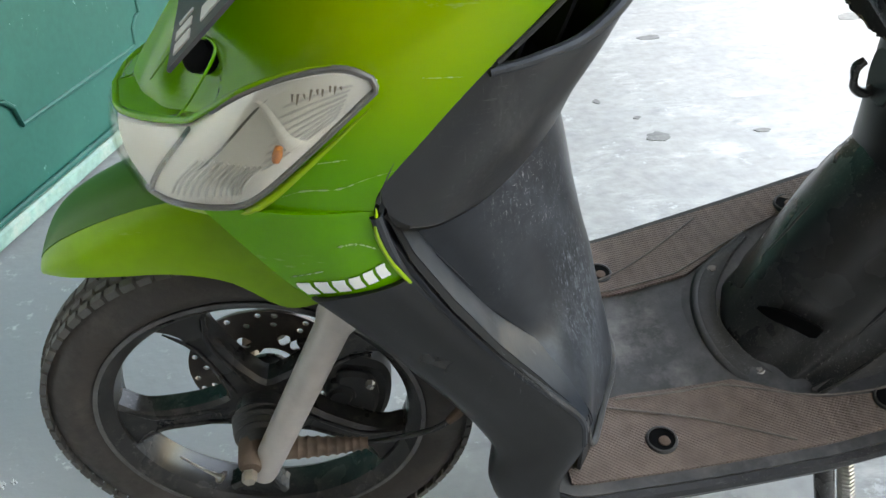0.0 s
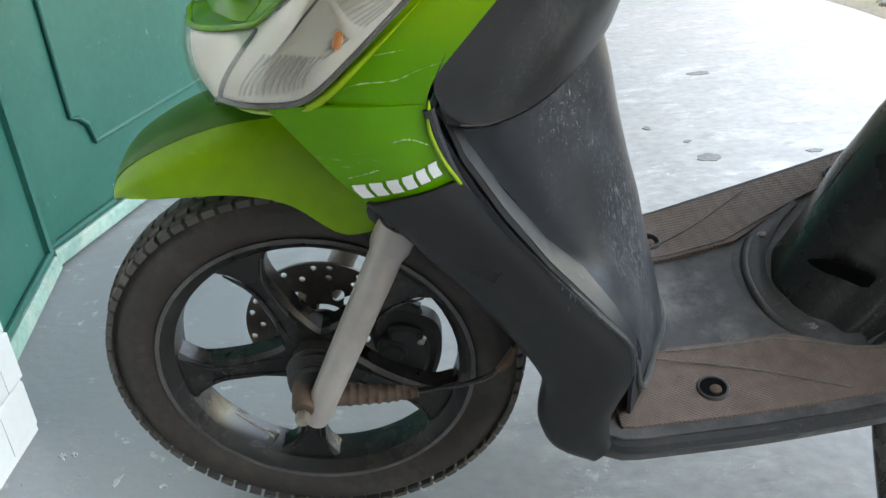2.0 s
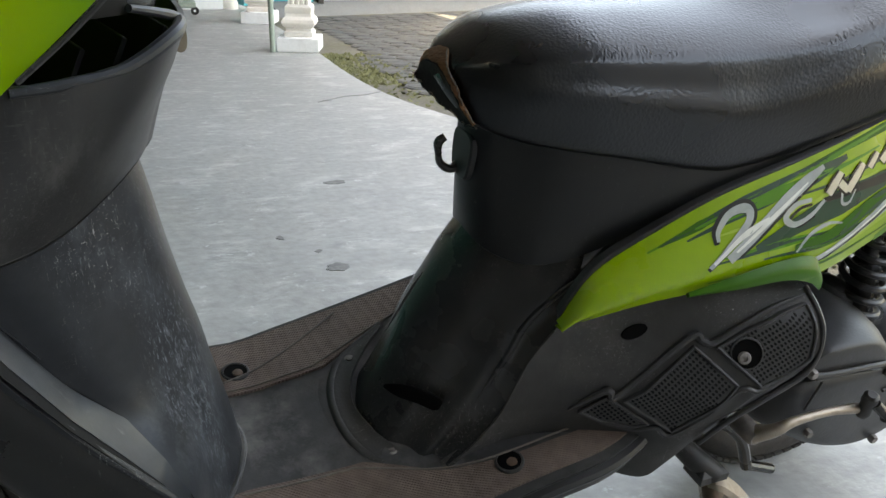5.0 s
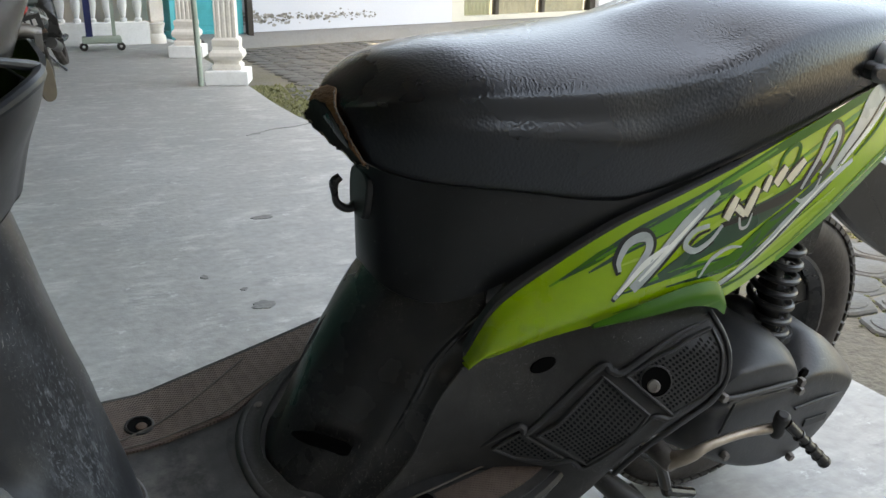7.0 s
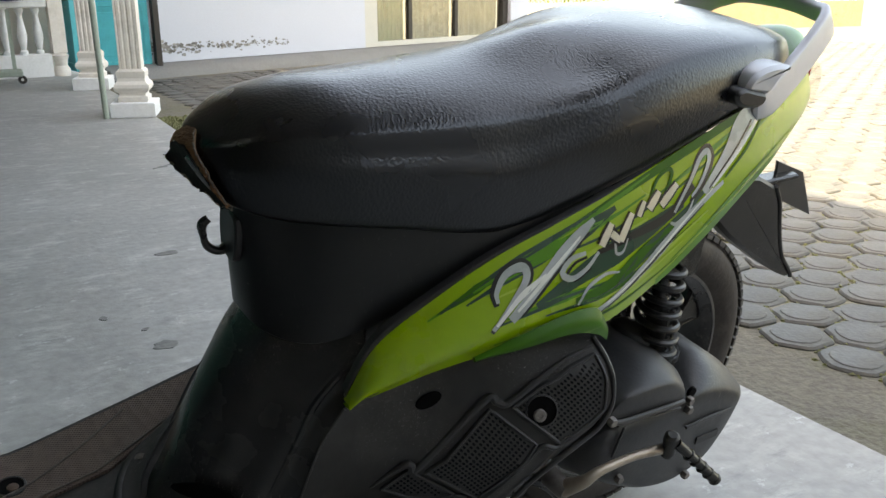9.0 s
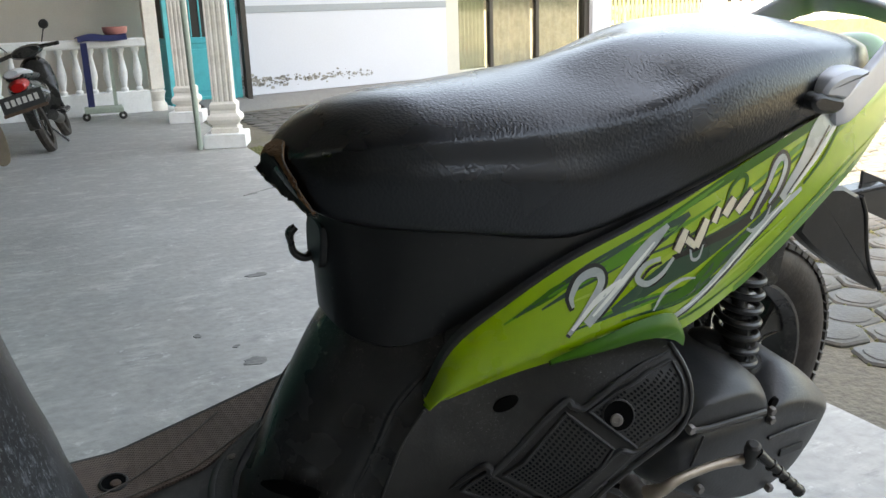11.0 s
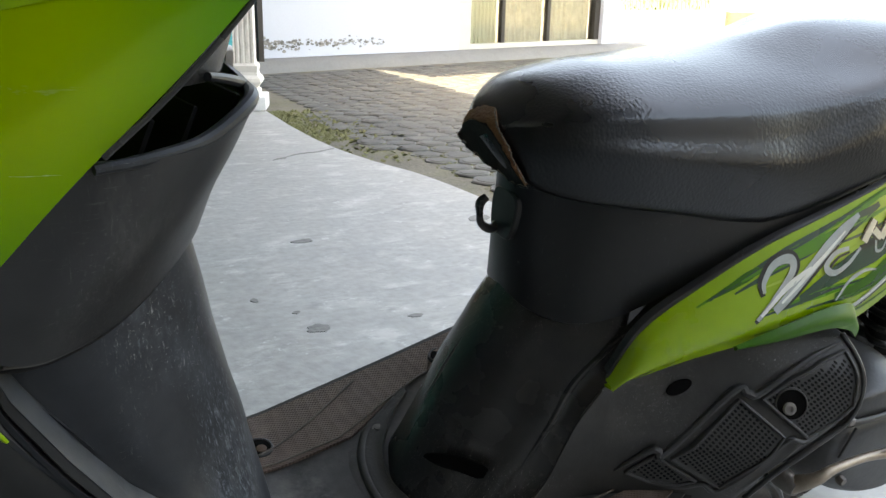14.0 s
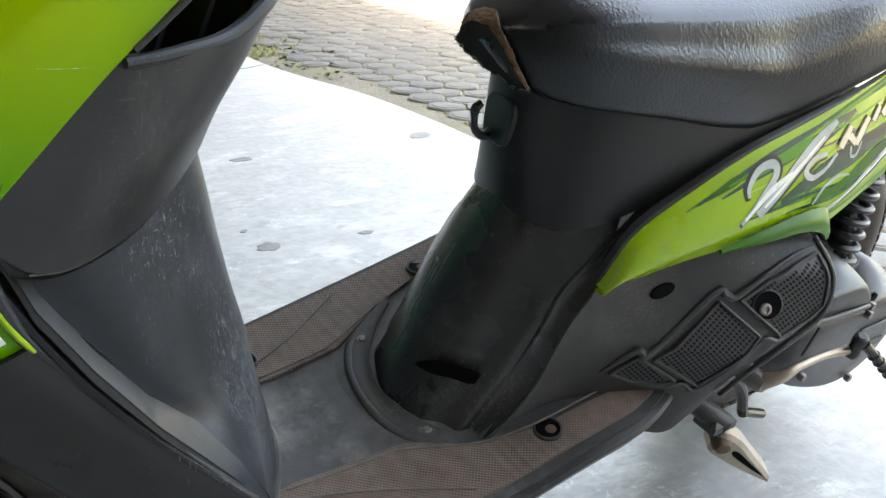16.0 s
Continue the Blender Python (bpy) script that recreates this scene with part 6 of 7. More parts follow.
front_strip = [[Vector((x + ox, y * k, board_z(x + ox, y * k) + h)) for ox, k, h in ((-0.014, 1.05, 0.0008), (-0.008, 1.03, 0.0020), (-0.001, 1.0, 0.0022))] for x, y in FOOT_OUT[3:9]]
part("board_ridge", sheet(patch(front_strip, 40, 6), -0.002), board_dust, scooter, "pale dusty strip of the floorboard in front of the cover", raw=True)
for x, y in ((0.596, -0.073), (0.593, 0.077)):
    part("cover_screw", xf(lathe([(0.0001, 0.0050), (0.0035, 0.0048), (0.004, 0.0030), (0.0065, 0.0030), (0.0082, 0.0010), (0.009, -0.002)], 16), Matrix.Translation((x, y, board_z(x, y) + 0.003)) @ pose(0, 0, 0, -12 if y < 0 else 12, -10, 0)), alloy, scooter, raw=True)
slot_line = cr([(0.604, -0.026, 0.324), (0.612, -0.038, 0.327), (0.630, -0.056, 0.328), (0.652, -0.079, 0.326)], 17)
slot = []
for i, c in enumerate(slot_line):
    t = i / 16
    w = 0.0020 + 0.0075 * min(1, t * 2.0) * min(1, (1 - t) * 9 + 0.55)
    slot.append([c + Vector((-0.0068, -0.0072, 0.0)) + Vector((0.34, -0.10, 1.0)).normalized() * w * k for k in (1, 0, -1)])
# Dark sheet laid on the cover in place of a shaded vent opening.
part("vent_slot", sheet(slot, 0.003), hollow_shade, scooter, "dark slot-shaped sheet for the vent's shade", raw=True)
part("cover_seam", tube([(r[0].x, r[0].y - 0.0012, r[0].z) for r in cover_rows[:-3]], 0.0020, 6, 60), dusty_black, scooter, "dusty seam between the covers", raw=True)
part("cover_fold", tube([(r[2].x, r[2].y + 0.001, r[2].z) for r in cover_rows[3:9]], [0.0008, 0.003, 0.0042, 0.0045, 0.004, 0.003], 8, 50), gloss_black, scooter, "soft fold along the side of the cover", raw=True)
part("cover_crease", tube([(0.603, -0.004, 0.378), (0.616, -0.008, 0.411), (0.629, -0.010, 0.441), (0.640, -0.010, 0.460)], [0.0003, 0.0016, 0.0016, 0.0003], 8, 30), gloss_black, scooter, "moulded crease in the cover", raw=True)

# ---- black bodywork below the seat: its lower edge hangs over the cover in a bow ----
BASE_LOW = [(0.684, 0.0, 0.512), (0.687, -0.020, 0.507), (0.695, -0.040, 0.501), (0.711, -0.063, 0.498), (0.732, -0.085, 0.501), (0.763, -0.101, 0.512), (0.806, -0.115, 0.536), (0.868, -0.130, 0.576), (0.945, -0.141, 0.612), (1.03, -0.146, 0.645)]
BASE_TOP = [(0.670, 0.0, 0.668), (0.673, -0.020, 0.667), (0.685, -0.038, 0.664), (0.712, -0.058, 0.660), (0.740, -0.080, 0.656), (0.780, -0.099, 0.652), (0.835, -0.115, 0.648), (0.900, -0.129, 0.648), (0.970, -0.138, 0.656), (1.04, -0.143, 0.672)]
base_rows = []
for t, out in ((-0.02, -0.008), (0.0, 0.0), (0.04, 0.001), (0.3, 0.002), (0.65, 0.002), (1.0, 0.0)):
    row = []
    for k, (a, b) in enumerate(zip(BASE_LOW, BASE_TOP)):
        p = Vector(a).lerp(Vector(b), t)
        q = min(k / 4, 1)
        row.append(p + Vector((-out * (1 - q), -out * q, 0)))
    base_rows.append(row[::-1] + [Vector((p.x, -p.y, p.z)) for p in row[1:]])
part("seat_base", sheet(patch(base_rows, 40, 90), 0.004), body_black, scooter, "matte black plastic body under the seat", 50, raw=True)
hook = part("bag_hook", tube([(0.688, 0.008, 0.584), (0.673, 0.008, 0.576), (0.659, 0.008, 0.584), (0.655, 0.008, 0.597), (0.654, 0.008, 0.609), (0.661, 0.008, 0.615)], [0.007, 0.0055, 0.0045, 0.004, 0.0055, 0.0045], 10, 30), gloss_black, scooter, "black plastic bag hook")
part("hook_plate", xf(prism(smooth_outline([(-0.022, 0.030), (0.018, 0.030), (0.018, -0.014), (-0.004, -0.022), (-0.020, -0.014)], 24), -0.006, 0.004, 0.002, "yz"), Matrix.Translation((0.684, 0, 0.592))), pocket_black, hook)

# ---- seat ----
SEAT = [  # x; top z; seam z; half width; seam half width
    (0.633, 0.704, 0.693, 0.016, 0.014), (0.645, 0.715, 0.674, 0.040, 0.034), (0.662, 0.726, 0.658, 0.062, 0.054), (0.70, 0.746, 0.647, 0.088, 0.080), (0.76, 0.759, 0.638, 0.106, 0.100),
    (0.83, 0.761, 0.627, 0.118, 0.114), (0.91, 0.764, 0.612, 0.130, 0.127), (0.965, 0.770, 0.606, 0.136, 0.133), (1.02, 0.784, 0.622, 0.142, 0.138), (1.08, 0.797, 0.643, 0.147, 0.143),
    (1.17, 0.802, 0.670, 0.148, 0.143), (1.27, 0.804, 0.700, 0.143, 0.136), (1.36, 0.801, 0.714, 0.129, 0.119), (1.42, 0.793, 0.722, 0.107, 0.094), (1.465, 0.779, 0.728, 0.074, 0.060), (1.492, 0.755, 0.735, 0.030, 0.022)]
rings = []
for x, zt, zs, w, wb in SEAT:
    h = zt - zs
    flat = 0.92 if x < 1.1 else 0.97
    e = math.exp(-((x - 1.07) / 0.07) ** 2)  # the step up to the pillion part, swept back at the sides
    g = min(max((0.90 - x) / 0.2, 0), 1)  # rounder crown towards the nose
    f = min(max((x - 0.655) / 0.11, 0), 1) * min(max((1.20 - x) / 0.17, 0), 1)  # waist below the crown, shaped to fit the sheen in the camera's view
    half = [(wb * 0.9, zs - 0.004), (0.3 * wb + 0.68 * w, zs), (w * 0.998, zs + 0.18 * h), (w * 1.008, zs + 0.36 * h), (w * (0.985 + 0.012 * f), zs + (0.56 - 0.08 * f) * h), (w * (0.940 - 0.012 * f), zs + (0.72 - 0.11 * f - 0.03 * g) * h), (w * (0.895 - 0.002 * f), zs + (0.82 - 0.11 * f - 0.04 * e - 0.04 * g) * h), (w * 0.830, zs + (0.90 - 0.09 * f - 0.08 * e - 0.035 * g) * h), (w * 0.60, zs + (0.980 - 0.06 * f - 0.13 * e - 0.04 * g) * h), (w * 0.28, zs + (0.998 - 0.014 * f - 0.05 * e - 0.01 * g) * h), (0, zt)]
    loop = [Vector((x, -a, b)) for a, b in half] + [Vector((x, a, b)) for a, b in half[-2::-1]]
    rings.append(cr(loop, 56))
cols = [cr([r[j] for r in rings], 70) for j in range(56)]
seat = part("seat", loft([[cols[j][i] for j in range(56)] for i in range(70)]), vinyl, scooter, "black grained vinyl seat, torn open at the nose", 60)


# the torn nose: foam above, a dark sheet for the hollow's shade, ragged vinyl lip below
TEAR_TOP = [(0.632, 0.024, 0.703), (0.637, 0.012, 0.712), (0.641, -0.008, 0.717), (0.6335, -0.029, 0.7055), (0.637, -0.0425, 0.694), (0.6425, -0.053, 0.678), (0.652, -0.063, 0.661)]
TEAR_MID = [(0.628, 0.024, 0.691), (0.625, 0.008, 0.702), (0.628, -0.014, 0.705), (0.631, -0.029, 0.6985), (0.6355, -0.0405, 0.6885), (0.6415, -0.0515, 0.6745), (0.6515, -0.0620, 0.6600)]
TEAR_LIP = [(0.622, 0.024, 0.682), (0.627, 0.018, 0.676), (0.634, 0.004, 0.668), (0.640, -0.012, 0.662), (0.6458, -0.025, 0.659), (0.650, -0.043, 0.654), (0.655, -0.060, 0.656)]


def rough_rows(a, b, share, out, wild):
    """Rows between two torn edges, lifted off and shaken a little."""
    rows = []
    for k, (p, q) in enumerate(zip(cr(a, 30), cr(b, 30))):
        row = []
        for t in share:
            e = noise.noise(Vector((k * 0.55, t * 4, 0))) * wild
            row.append(p.lerp(q, t) + Vector((-0.0022 - out * math.sin(math.pi * t) + e, -0.0010 + 0.5 * e, 0.8 * e)))
        rows.append(row)
    return rows


part("torn_foam", sheet(rough_rows(TEAR_TOP, TEAR_MID, [q / 7 for q in range(8)], 0.0010, 0.0022), 0.0015), foam_mat, seat, "brown crumbling foam in the torn nose", 60, raw=True)
part("tear_hollow", sheet(rough_rows(TEAR_MID, TEAR_LIP, [q / 5 for q in range(6)], -0.0030, 0.0006), 0.002), tear_shade, seat, "dark sheet for the shade under the torn vinyl", 60, raw=True)
for edge, r, m in ((TEAR_LIP, 0.0019, vinyl), (TEAR_LIP, 0.0009, frayed), (TEAR_TOP[2:], 0.0010, frayed)):
    fray = [p + Vector((-0.0040 if m is frayed else -0.0025, -0.0015, 0.0012 if m is frayed else -0.0006)) + 0.0026 * Vector((noise.noise(Vector((k * 0.7, r * 900, 0))), noise.noise(Vector((k * 0.7, 4, 0))), noise.noise(Vector((k * 0.7, 8, 0))))) for k, p in enumerate(cr(edge, 34))]
    part("torn_edge", tube(fray, [r * (0.5 + 0.9 * abs(noise.noise(Vector((k * 0.6, 1, 2))))) for k in range(34)], 6), m, seat, "pale frayed cloth along the tear" if m is frayed else "ragged lip of torn vinyl", raw=True)

# ---- green tail panels ----
TAIL_TOP = [(0.764, -0.121, 0.436), (0.795, -0.128, 0.500), (0.860, -0.137, 0.548), (0.930, -0.144, 0.587), (1.010, -0.150, 0.617), (1.090, -0.153, 0.646), (1.165, -0.151, 0.671), (1.250, -0.147, 0.698), (1.335, -0.135, 0.720), (1.43, -0.105, 0.735), (1.520, -0.065, 0.742), (1.572, -0.030, 0.728)]
TAIL_LOW = [(0.766, -0.121, 0.426), (0.790, -0.134, 0.438), (0.860, -0.152, 0.462), (0.930, -0.164, 0.474), (1.000, -0.171, 0.478), (1.085, -0.171, 0.472), (1.171, -0.164, 0.499), (1.257, -0.157, 0.549), (1.350, -0.142, 0.602), (1.443, -0.115, 0.636), (1.538, -0.072, 0.663), (1.580, -0.035, 0.662)]
tail_rows = []
for a, b in zip(TAIL_TOP, TAIL_LOW):
    a, b = Vector(a), Vector(b)
    tail_rows.append([a, a.lerp(b, 0.3) + Vector((0, -0.010, 0)), a.lerp(b, 0.7) + Vector((0, -0.013, 0)), b])
tail_grid = patch(tail_rows, 66, 20)
tail_panel = part("tail_panel", sheet(tail_grid, -0.004), lime, scooter, "bright lime green tail panel with swirling silver and green graphics")
part("tail_panel", mirror(sheet(tail_grid[10:], -0.004)), lime, scooter)


def on_tail(u, v, off=0.0012):
    return on_grid(tail_grid, u, v, off)


DECALS = [  # line in (u, v); widths; material; height above the panel
    ([(0.557, 0.98), (0.646, 0.98), (0.783, 0.98), (0.894, 0.98)], (0.012, 0.034, 0.04), green, 0.8),
    ([(0.391, 0.09), (0.483, 0.05), (0.640, 0.02), (0.694, 0.02)], (0.004, 0.012, 0.01), deep_green, 0.9),
    ([(0.331, 0.59), (0.397, 0.48), (0.453, 0.43), (0.515, 0.42), (0.577, 0.41)], (0.012, 0.034, 0.012), dark_green, 1.0),
    ([(0.460, 0.66), (0.503, 0.56), (0.556, 0.51), (0.615, 0.44)], (0.006, 0.02, 0.006), dark_green, 1.0),
    ([(0.363, 0.32), (0.410, 0.18), (0.452, 0.13)], (0.004, 0.016, 0.006), dark_green, 1.0),
    ([(0.395, 0.65), (0.457, 0.60), (0.517, 0.52), (0.563, 0.51)], (0.01, 0.018, 0.005), deep_green, 1.1),
    ([(0.259, 0.66), (0.296, 0.46), (0.315, 0.35), (0.312, 0.24), (0.297, 0.19), (0.279, 0.21), (0.264, 0.32), (0.267, 0.45)], (0.006, 0.017, 0.006), black_decal, 1.3),
    ([(0.261, 0.64), (0.296, 0.45), (0.312, 0.35), (0.311, 0.25), (0.298, 0.21), (0.281, 0.23), (0.268, 0.34), (0.269, 0.43)], (0.006, 0.011, 0.004), silver_decal, 1.7),
    ([(0.266, 0.61), (0.300, 0.47), (0.326, 0.41), (0.343, 0.38)], (0.004, 0.008, 0.003), white_decal, 1.9),
    ([(0.289, 0.61), (0.343, 0.40), (0.389, 0.21), (0.417, 0.13)], (0.012, 0.019, 0.006), silver_decal, 1.5),
    ([(0.299, 0.56), (0.350, 0.38), (0.395, 0.21)], (0.003, 0.006, 0.002), white_decal, 1.9),
    ([(0.307, 0.61), (0.359, 0.40), (0.409, 0.21)], (0.003, 0.004, 0.002), black_decal, 1.8),
    ([(0.404, 0.35), (0.381, 0.35), (0.368, 0.42), (0.384, 0.48), (0.407, 0.45), (0.425, 0.38)], (0.005, 0.008, 0.004), silver_decal, 1.8),
    ([(0.406, 0.38), (0.387, 0.39), (0.375, 0.45), (0.391, 0.50), (0.414, 0.46)], (0.003, 0.004, 0.002), black_decal, 1.6),
    ([(0.423, 0.38), (0.482, 0.39), (0.554, 0.42), (0.594, 0.34)], (0.006, 0.012, 0.01), black_decal, 1.6),
    ([(0.514, 0.24), (0.527, 0.12), (0.547, 0.08), (0.556, 0.13), (0.545, 0.24), (0.525, 0.30)], (0.003, 0.006, 0.003), deep_green, 1.7),
    ([(0.554, 0.43), (0.587, 0.29), (0.604, 0.15), (0.619, 0.12), (0.625, 0.24), (0.611, 0.38), (0.591, 0.44)], (0.006, 0.013, 0.006), black_decal, 1.5),
    ([(0.562, 0.43), (0.588, 0.29), (0.605, 0.16), (0.618, 0.14), (0.621, 0.23), (0.607, 0.36), (0.592, 0.41)], (0.004, 0.008, 0.004), silver_decal, 1.9),
    ([(0.615, 0.45), (0.662, 0.29), (0.694, 0.10), (0.717, 0.09)], (0.012, 0.03, 0.022), silver_decal, 1.5),
    ([(0.631, 0.46), (0.679, 0.34), (0.724, 0.17)], (0.003, 0.007, 0.006), white_decal, 1.9),
    ([(0.624, 0.45), (0.672, 0.31), (0.710, 0.14)], (0.002, 0.003, 0.003), black_decal, 2.0),
    ([(0.655, 0.47), (0.697, 0.38), (0.734, 0.20)], (0.003, 0.005, 0.004), deep_green, 1.9),
    ([(0.435, 0.81), (0.492, 0.69), (0.543, 0.60), (0.594, 0.52), (0.652, 0.49)], (0.012, 0.016, 0.006), silver_decal, 1.6),
    ([(0.447, 0.82), (0.508, 0.69), (0.558, 0.60), (0.617, 0.53)], (0.003, 0.005, 0.002), black_decal, 1.8),
    ([(0.453, 0.75), (0.521, 0.64), (0.579, 0.54), (0.631, 0.47)], (0.002, 0.004, 0.002), white_decal, 1.9),
    ([(0.465, 0.56), (0.440, 0.53), (0.413, 0.57), (0.399, 0.68)], (0.002, 0.006, 0.003), silver_decal, 1.8),
    ([(0.555, 0.47), (0.567, 0.51), (0.586, 0.50), (0.596, 0.44)], (0.003, 0.006, 0.002), silver_decal, 1.8),
    ([(0.452, 0.37), (0.456, 0.44), (0.468, 0.45), (0.475, 0.39)], (0.003, 0.004, 0.002), silver_decal, 1.8),
]
random.seed(31)
for q in range(26):  # long printed streaks that run with the panel
    u0, v0 = random.uniform(0.16, 0.72), random.uniform(0.12, 0.92)
    n = random.uniform(0.10, 0.26)
    rise = random.uniform(-0.10, 0.05) - 0.5 * n * (1 if u0 > 0.4 else 0.4)
    line = [(u0 + n * t, min(0.97, max(0.03, v0 + rise * t + 0.05 * math.sin(3 * t) * (0.5 - t)))) for t in (0, 0.33, 0.66, 1)]
    DECALS.insert(0, (line, (0.002, random.uniform(0.004, 0.013), 0.002), (green, dark_green, green, deep_green, pale_lime)[q % 5], 0.75 + 0.01 * q))
for line, w, m, off in DECALS:
    part("decal", strip(lambda u, v: on_tail(u, v, off * 0.0005), line, w, 40, 0.0002), m, tail_panel)
# model mark: plain slanted cream bars with dark edges
for u0, v0, u1, v1, w in ((0.429, 0.35, 0.445, 0.23, 0.012), (0.445, 0.30, 0.461, 0.38, 0.010), (0.461, 0.38, 0.481, 0.24, 0.012), (0.493, 0.29, 0.504, 0.21, 0.009), (0.513, 0.29, 0.532, 0.21, 0.012), (0.536, 0.32, 0.564, 0.24, 0.012)):
    line = [(u0, v0), ((u0 + u1) / 2, (v0 + v1) / 2), (u1, v1)]
    part("emblem_shadow", strip(lambda u, v: on_tail(u, v, 0.0011), line, (0.85 * w + 0.005, 0.85 * w + 0.006, 0.7 * w + 0.004), 8), black_decal, tail_panel)
    part("emblem", strip(lambda u, v: on_tail(u, v, 0.0014), line, (w * 0.85, w * 0.85, w * 0.6), 8), cream_decal, tail_panel)

# dark green kick over the side panel
KICK_TOP = [(0.90, -0.168, 0.480), (0.96, -0.178, 0.500), (1.02, -0.183, 0.514), (1.06, -0.184, 0.512), (1.082, -0.182, 0.490)]
KICK_LOW = [(0.90, -0.168, 0.473), (0.96, -0.184, 0.484), (1.02, -0.191, 0.490), (1.06, -0.192, 0.480), (1.086, -0.188, 0.462)]
kick_panel = sheet(patch([[Vector(a), Vector(a).lerp(Vector(b), 0.5) + Vector((0, -0.004, 0)), Vector(b)] for a, b in zip(KICK_TOP, KICK_LOW)], 24, 8), -0.005)
part("panel_kick", kick_panel, deep_green, scooter, "green lip above the side panel")
part("dark_strip", sheet(patch([[Vector(a) + Vector((0, 0.006, 0.014 - 0.0024 * k)), Vector(a) + Vector((0, -0.002 + 0.0004 * k, 0.008 - 0.0016 * k)), Vector(a) + Vector((0.004, 0.0, -0.002))] for k, a in enumerate(TAIL_TOP[:7])], 50, 6), -0.004), plastic, scooter, "black strip along the tail panel")

# ---- black side panel with footrest grilles ----
def ease(t):
    t = min(max(t, 0.0), 1.0)
    return t * t * (3 - 2 * t)


def side_y(x, z):
    """The panel swells towards its lower rear and tucks in again below the green lip."""
    return -(0.112 + 0.125 * ease((x - max(z - 0.37, 0) - 0.70) / 0.31)) + 0.024 * ease((z - 0.455) / 0.04) * ease((x - 0.9) / 0.1)


PANEL_TOP = [(0.640, 0.262), (0.673, 0.288), (0.703, 0.331), (0.728, 0.398), (0.751, 0.437), (0.783, 0.450), (0.844, 0.476), (0.895, 0.490), (0.945, 0.498), (0.990, 0.500), (1.020, 0.497), (1.034, 0.490), (1.038, 0.474), (1.037, 0.456)]
PANEL_LOW = [(0.650, 0.250), (0.700, 0.246), (0.735, 0.254), (0.765, 0.262), (0.800, 0.250), (0.832, 0.240), (0.878, 0.235), (0.900, 0.266), (0.920, 0.305), (0.943, 0.342), (0.972, 0.372), (1.000, 0.389), (1.022, 0.404), (1.035, 0.428)]
panel_rows = []
for (a, b), (c, d) in zip(PANEL_TOP, PANEL_LOW):
    row = []
    for k in range(7):
        t = k / 6
        x, z = a + (c - a) * t, b + (d - b) * t
        row.append(Vector((x, side_y(x, z) - 0.004 * math.sin(math.pi * t) + 0.030 * max(0.0, t - 0.8) ** 1.2, z)))
    panel_rows.append(row)
side_panel = part("side_panel", sheet(patch(panel_rows, 80, 30), -0.005), dusty_black, scooter, "dusty black side panel with three footrest grilles", raw=True)


def on_side(x, z, off=0.0):
    return Vector((x, side_y(x, z) - off, z))


def within(p, poly):
    inside = False
    for (ax, az), (bx, bz) in zip(poly, poly[1:] + poly[:1]):
        if (az > p[1]) != (bz > p[1]) and p[0] < (bx - ax) * (p[1] - az) / (bz - az) + ax:
            inside = not inside
    return inside


def grille(poly, pitch):
    """A flush field of small round holes inside a raised frame."""
    mid = (sum(q[0] for q in poly) / len(poly), sum(q[1] for q in poly) / len(poly))
    rim = [q.xy for q in cr([(*q, 0) for q in poly + poly[:1]], 48)]
    edge = []
    for (ax, az), (bx, bz) in zip(poly, poly[1:] + poly[:1]):
        edge += [(ax + (bx - ax) * k / 8, az + (bz - az) * k / 8) for k in range(8)]
    rings = [[(mid[0] + (x - mid[0]) * s, mid[1] + (z - mid[1]) * s) for x, z in edge] for s in (1.0, 0.75, 0.5, 0.25, 0.02)]
    g = part("grille", loft([[on_side(x, z, 0.0015) for x, z in edge]] + [[on_side(x, z, 0.0062) for x, z in r] for r in rings]), mesh_grey, side_panel, "grey perforated footrest grille")
    d = Vector((poly[1][0] - poly[0][0], poly[1][1] - poly[0][1])).normalized()
    n = Vector((-d.y, d.x))
    holes = []
    for i in range(-60, 61):
        for k in range(-60, 61):
            c = Vector(mid) + d * (pitch * i) + n * (pitch * k)
            if within((c.x, c.y), poly) and all(within((c.x + ox, c.y + oz), poly) for ox, oz in ((0.004, 0), (-0.004, 0), (0, 0.004), (0, -0.004))):
                r = pitch * 0.32
                holes.append(loft([[on_side(c.x + r * math.cos(a), c.y + r * math.sin(a), h) for a in [q * math.tau / 6 for q in range(6)]] for h in (0.0058, 0.0068)]))
    # Dark discs painted on for the shade of the grille's holes.
    part("perforation", join(*holes), recess_shade, g)
    part("grille_frame", tube([on_side(x, z, 0.0070) for x, z in edge + edge[:1]], 0.0020, 8), mesh_grey, g)


grille([(0.793, 0.328), (0.817, 0.355), (0.836, 0.343), (0.863, 0.326), (0.847, 0.318), (0.817, 0.318)], 0.0047)
grille([(0.834, 0.353), (0.904, 0.424), (0.944, 0.391), (0.887, 0.321)], 0.0047)
grille([(0.927, 0.427), (0.958, 0.449), (0.993, 0.467), (1.026, 0.478), (1.027, 0.466), (1.026, 0.450), (1.022, 0.426), (1.002, 0.410), (0.969, 0.392)], 0.0047)
# Ridges take a paler grey to carry the light on their tops.
part("panel_ridge", tube([on_side(x, z, 0.0055) for x, z in ((0.782, 0.329), (0.812, 0.361), (0.820, 0.362), (0.828, 0.360), (0.900, 0.431), (0.913, 0.431), (0.924, 0.431), (0.957, 0.455), (0.994, 0.473), (1.030, 0.485))], [0.001, 0.0042, 0.0048, 0.0042, 0.0048, 0.0050, 0.0048, 0.0036, 0.003, 0.001], 8, 70), mesh_grey, side_panel, "moulded ridge over the grilles")
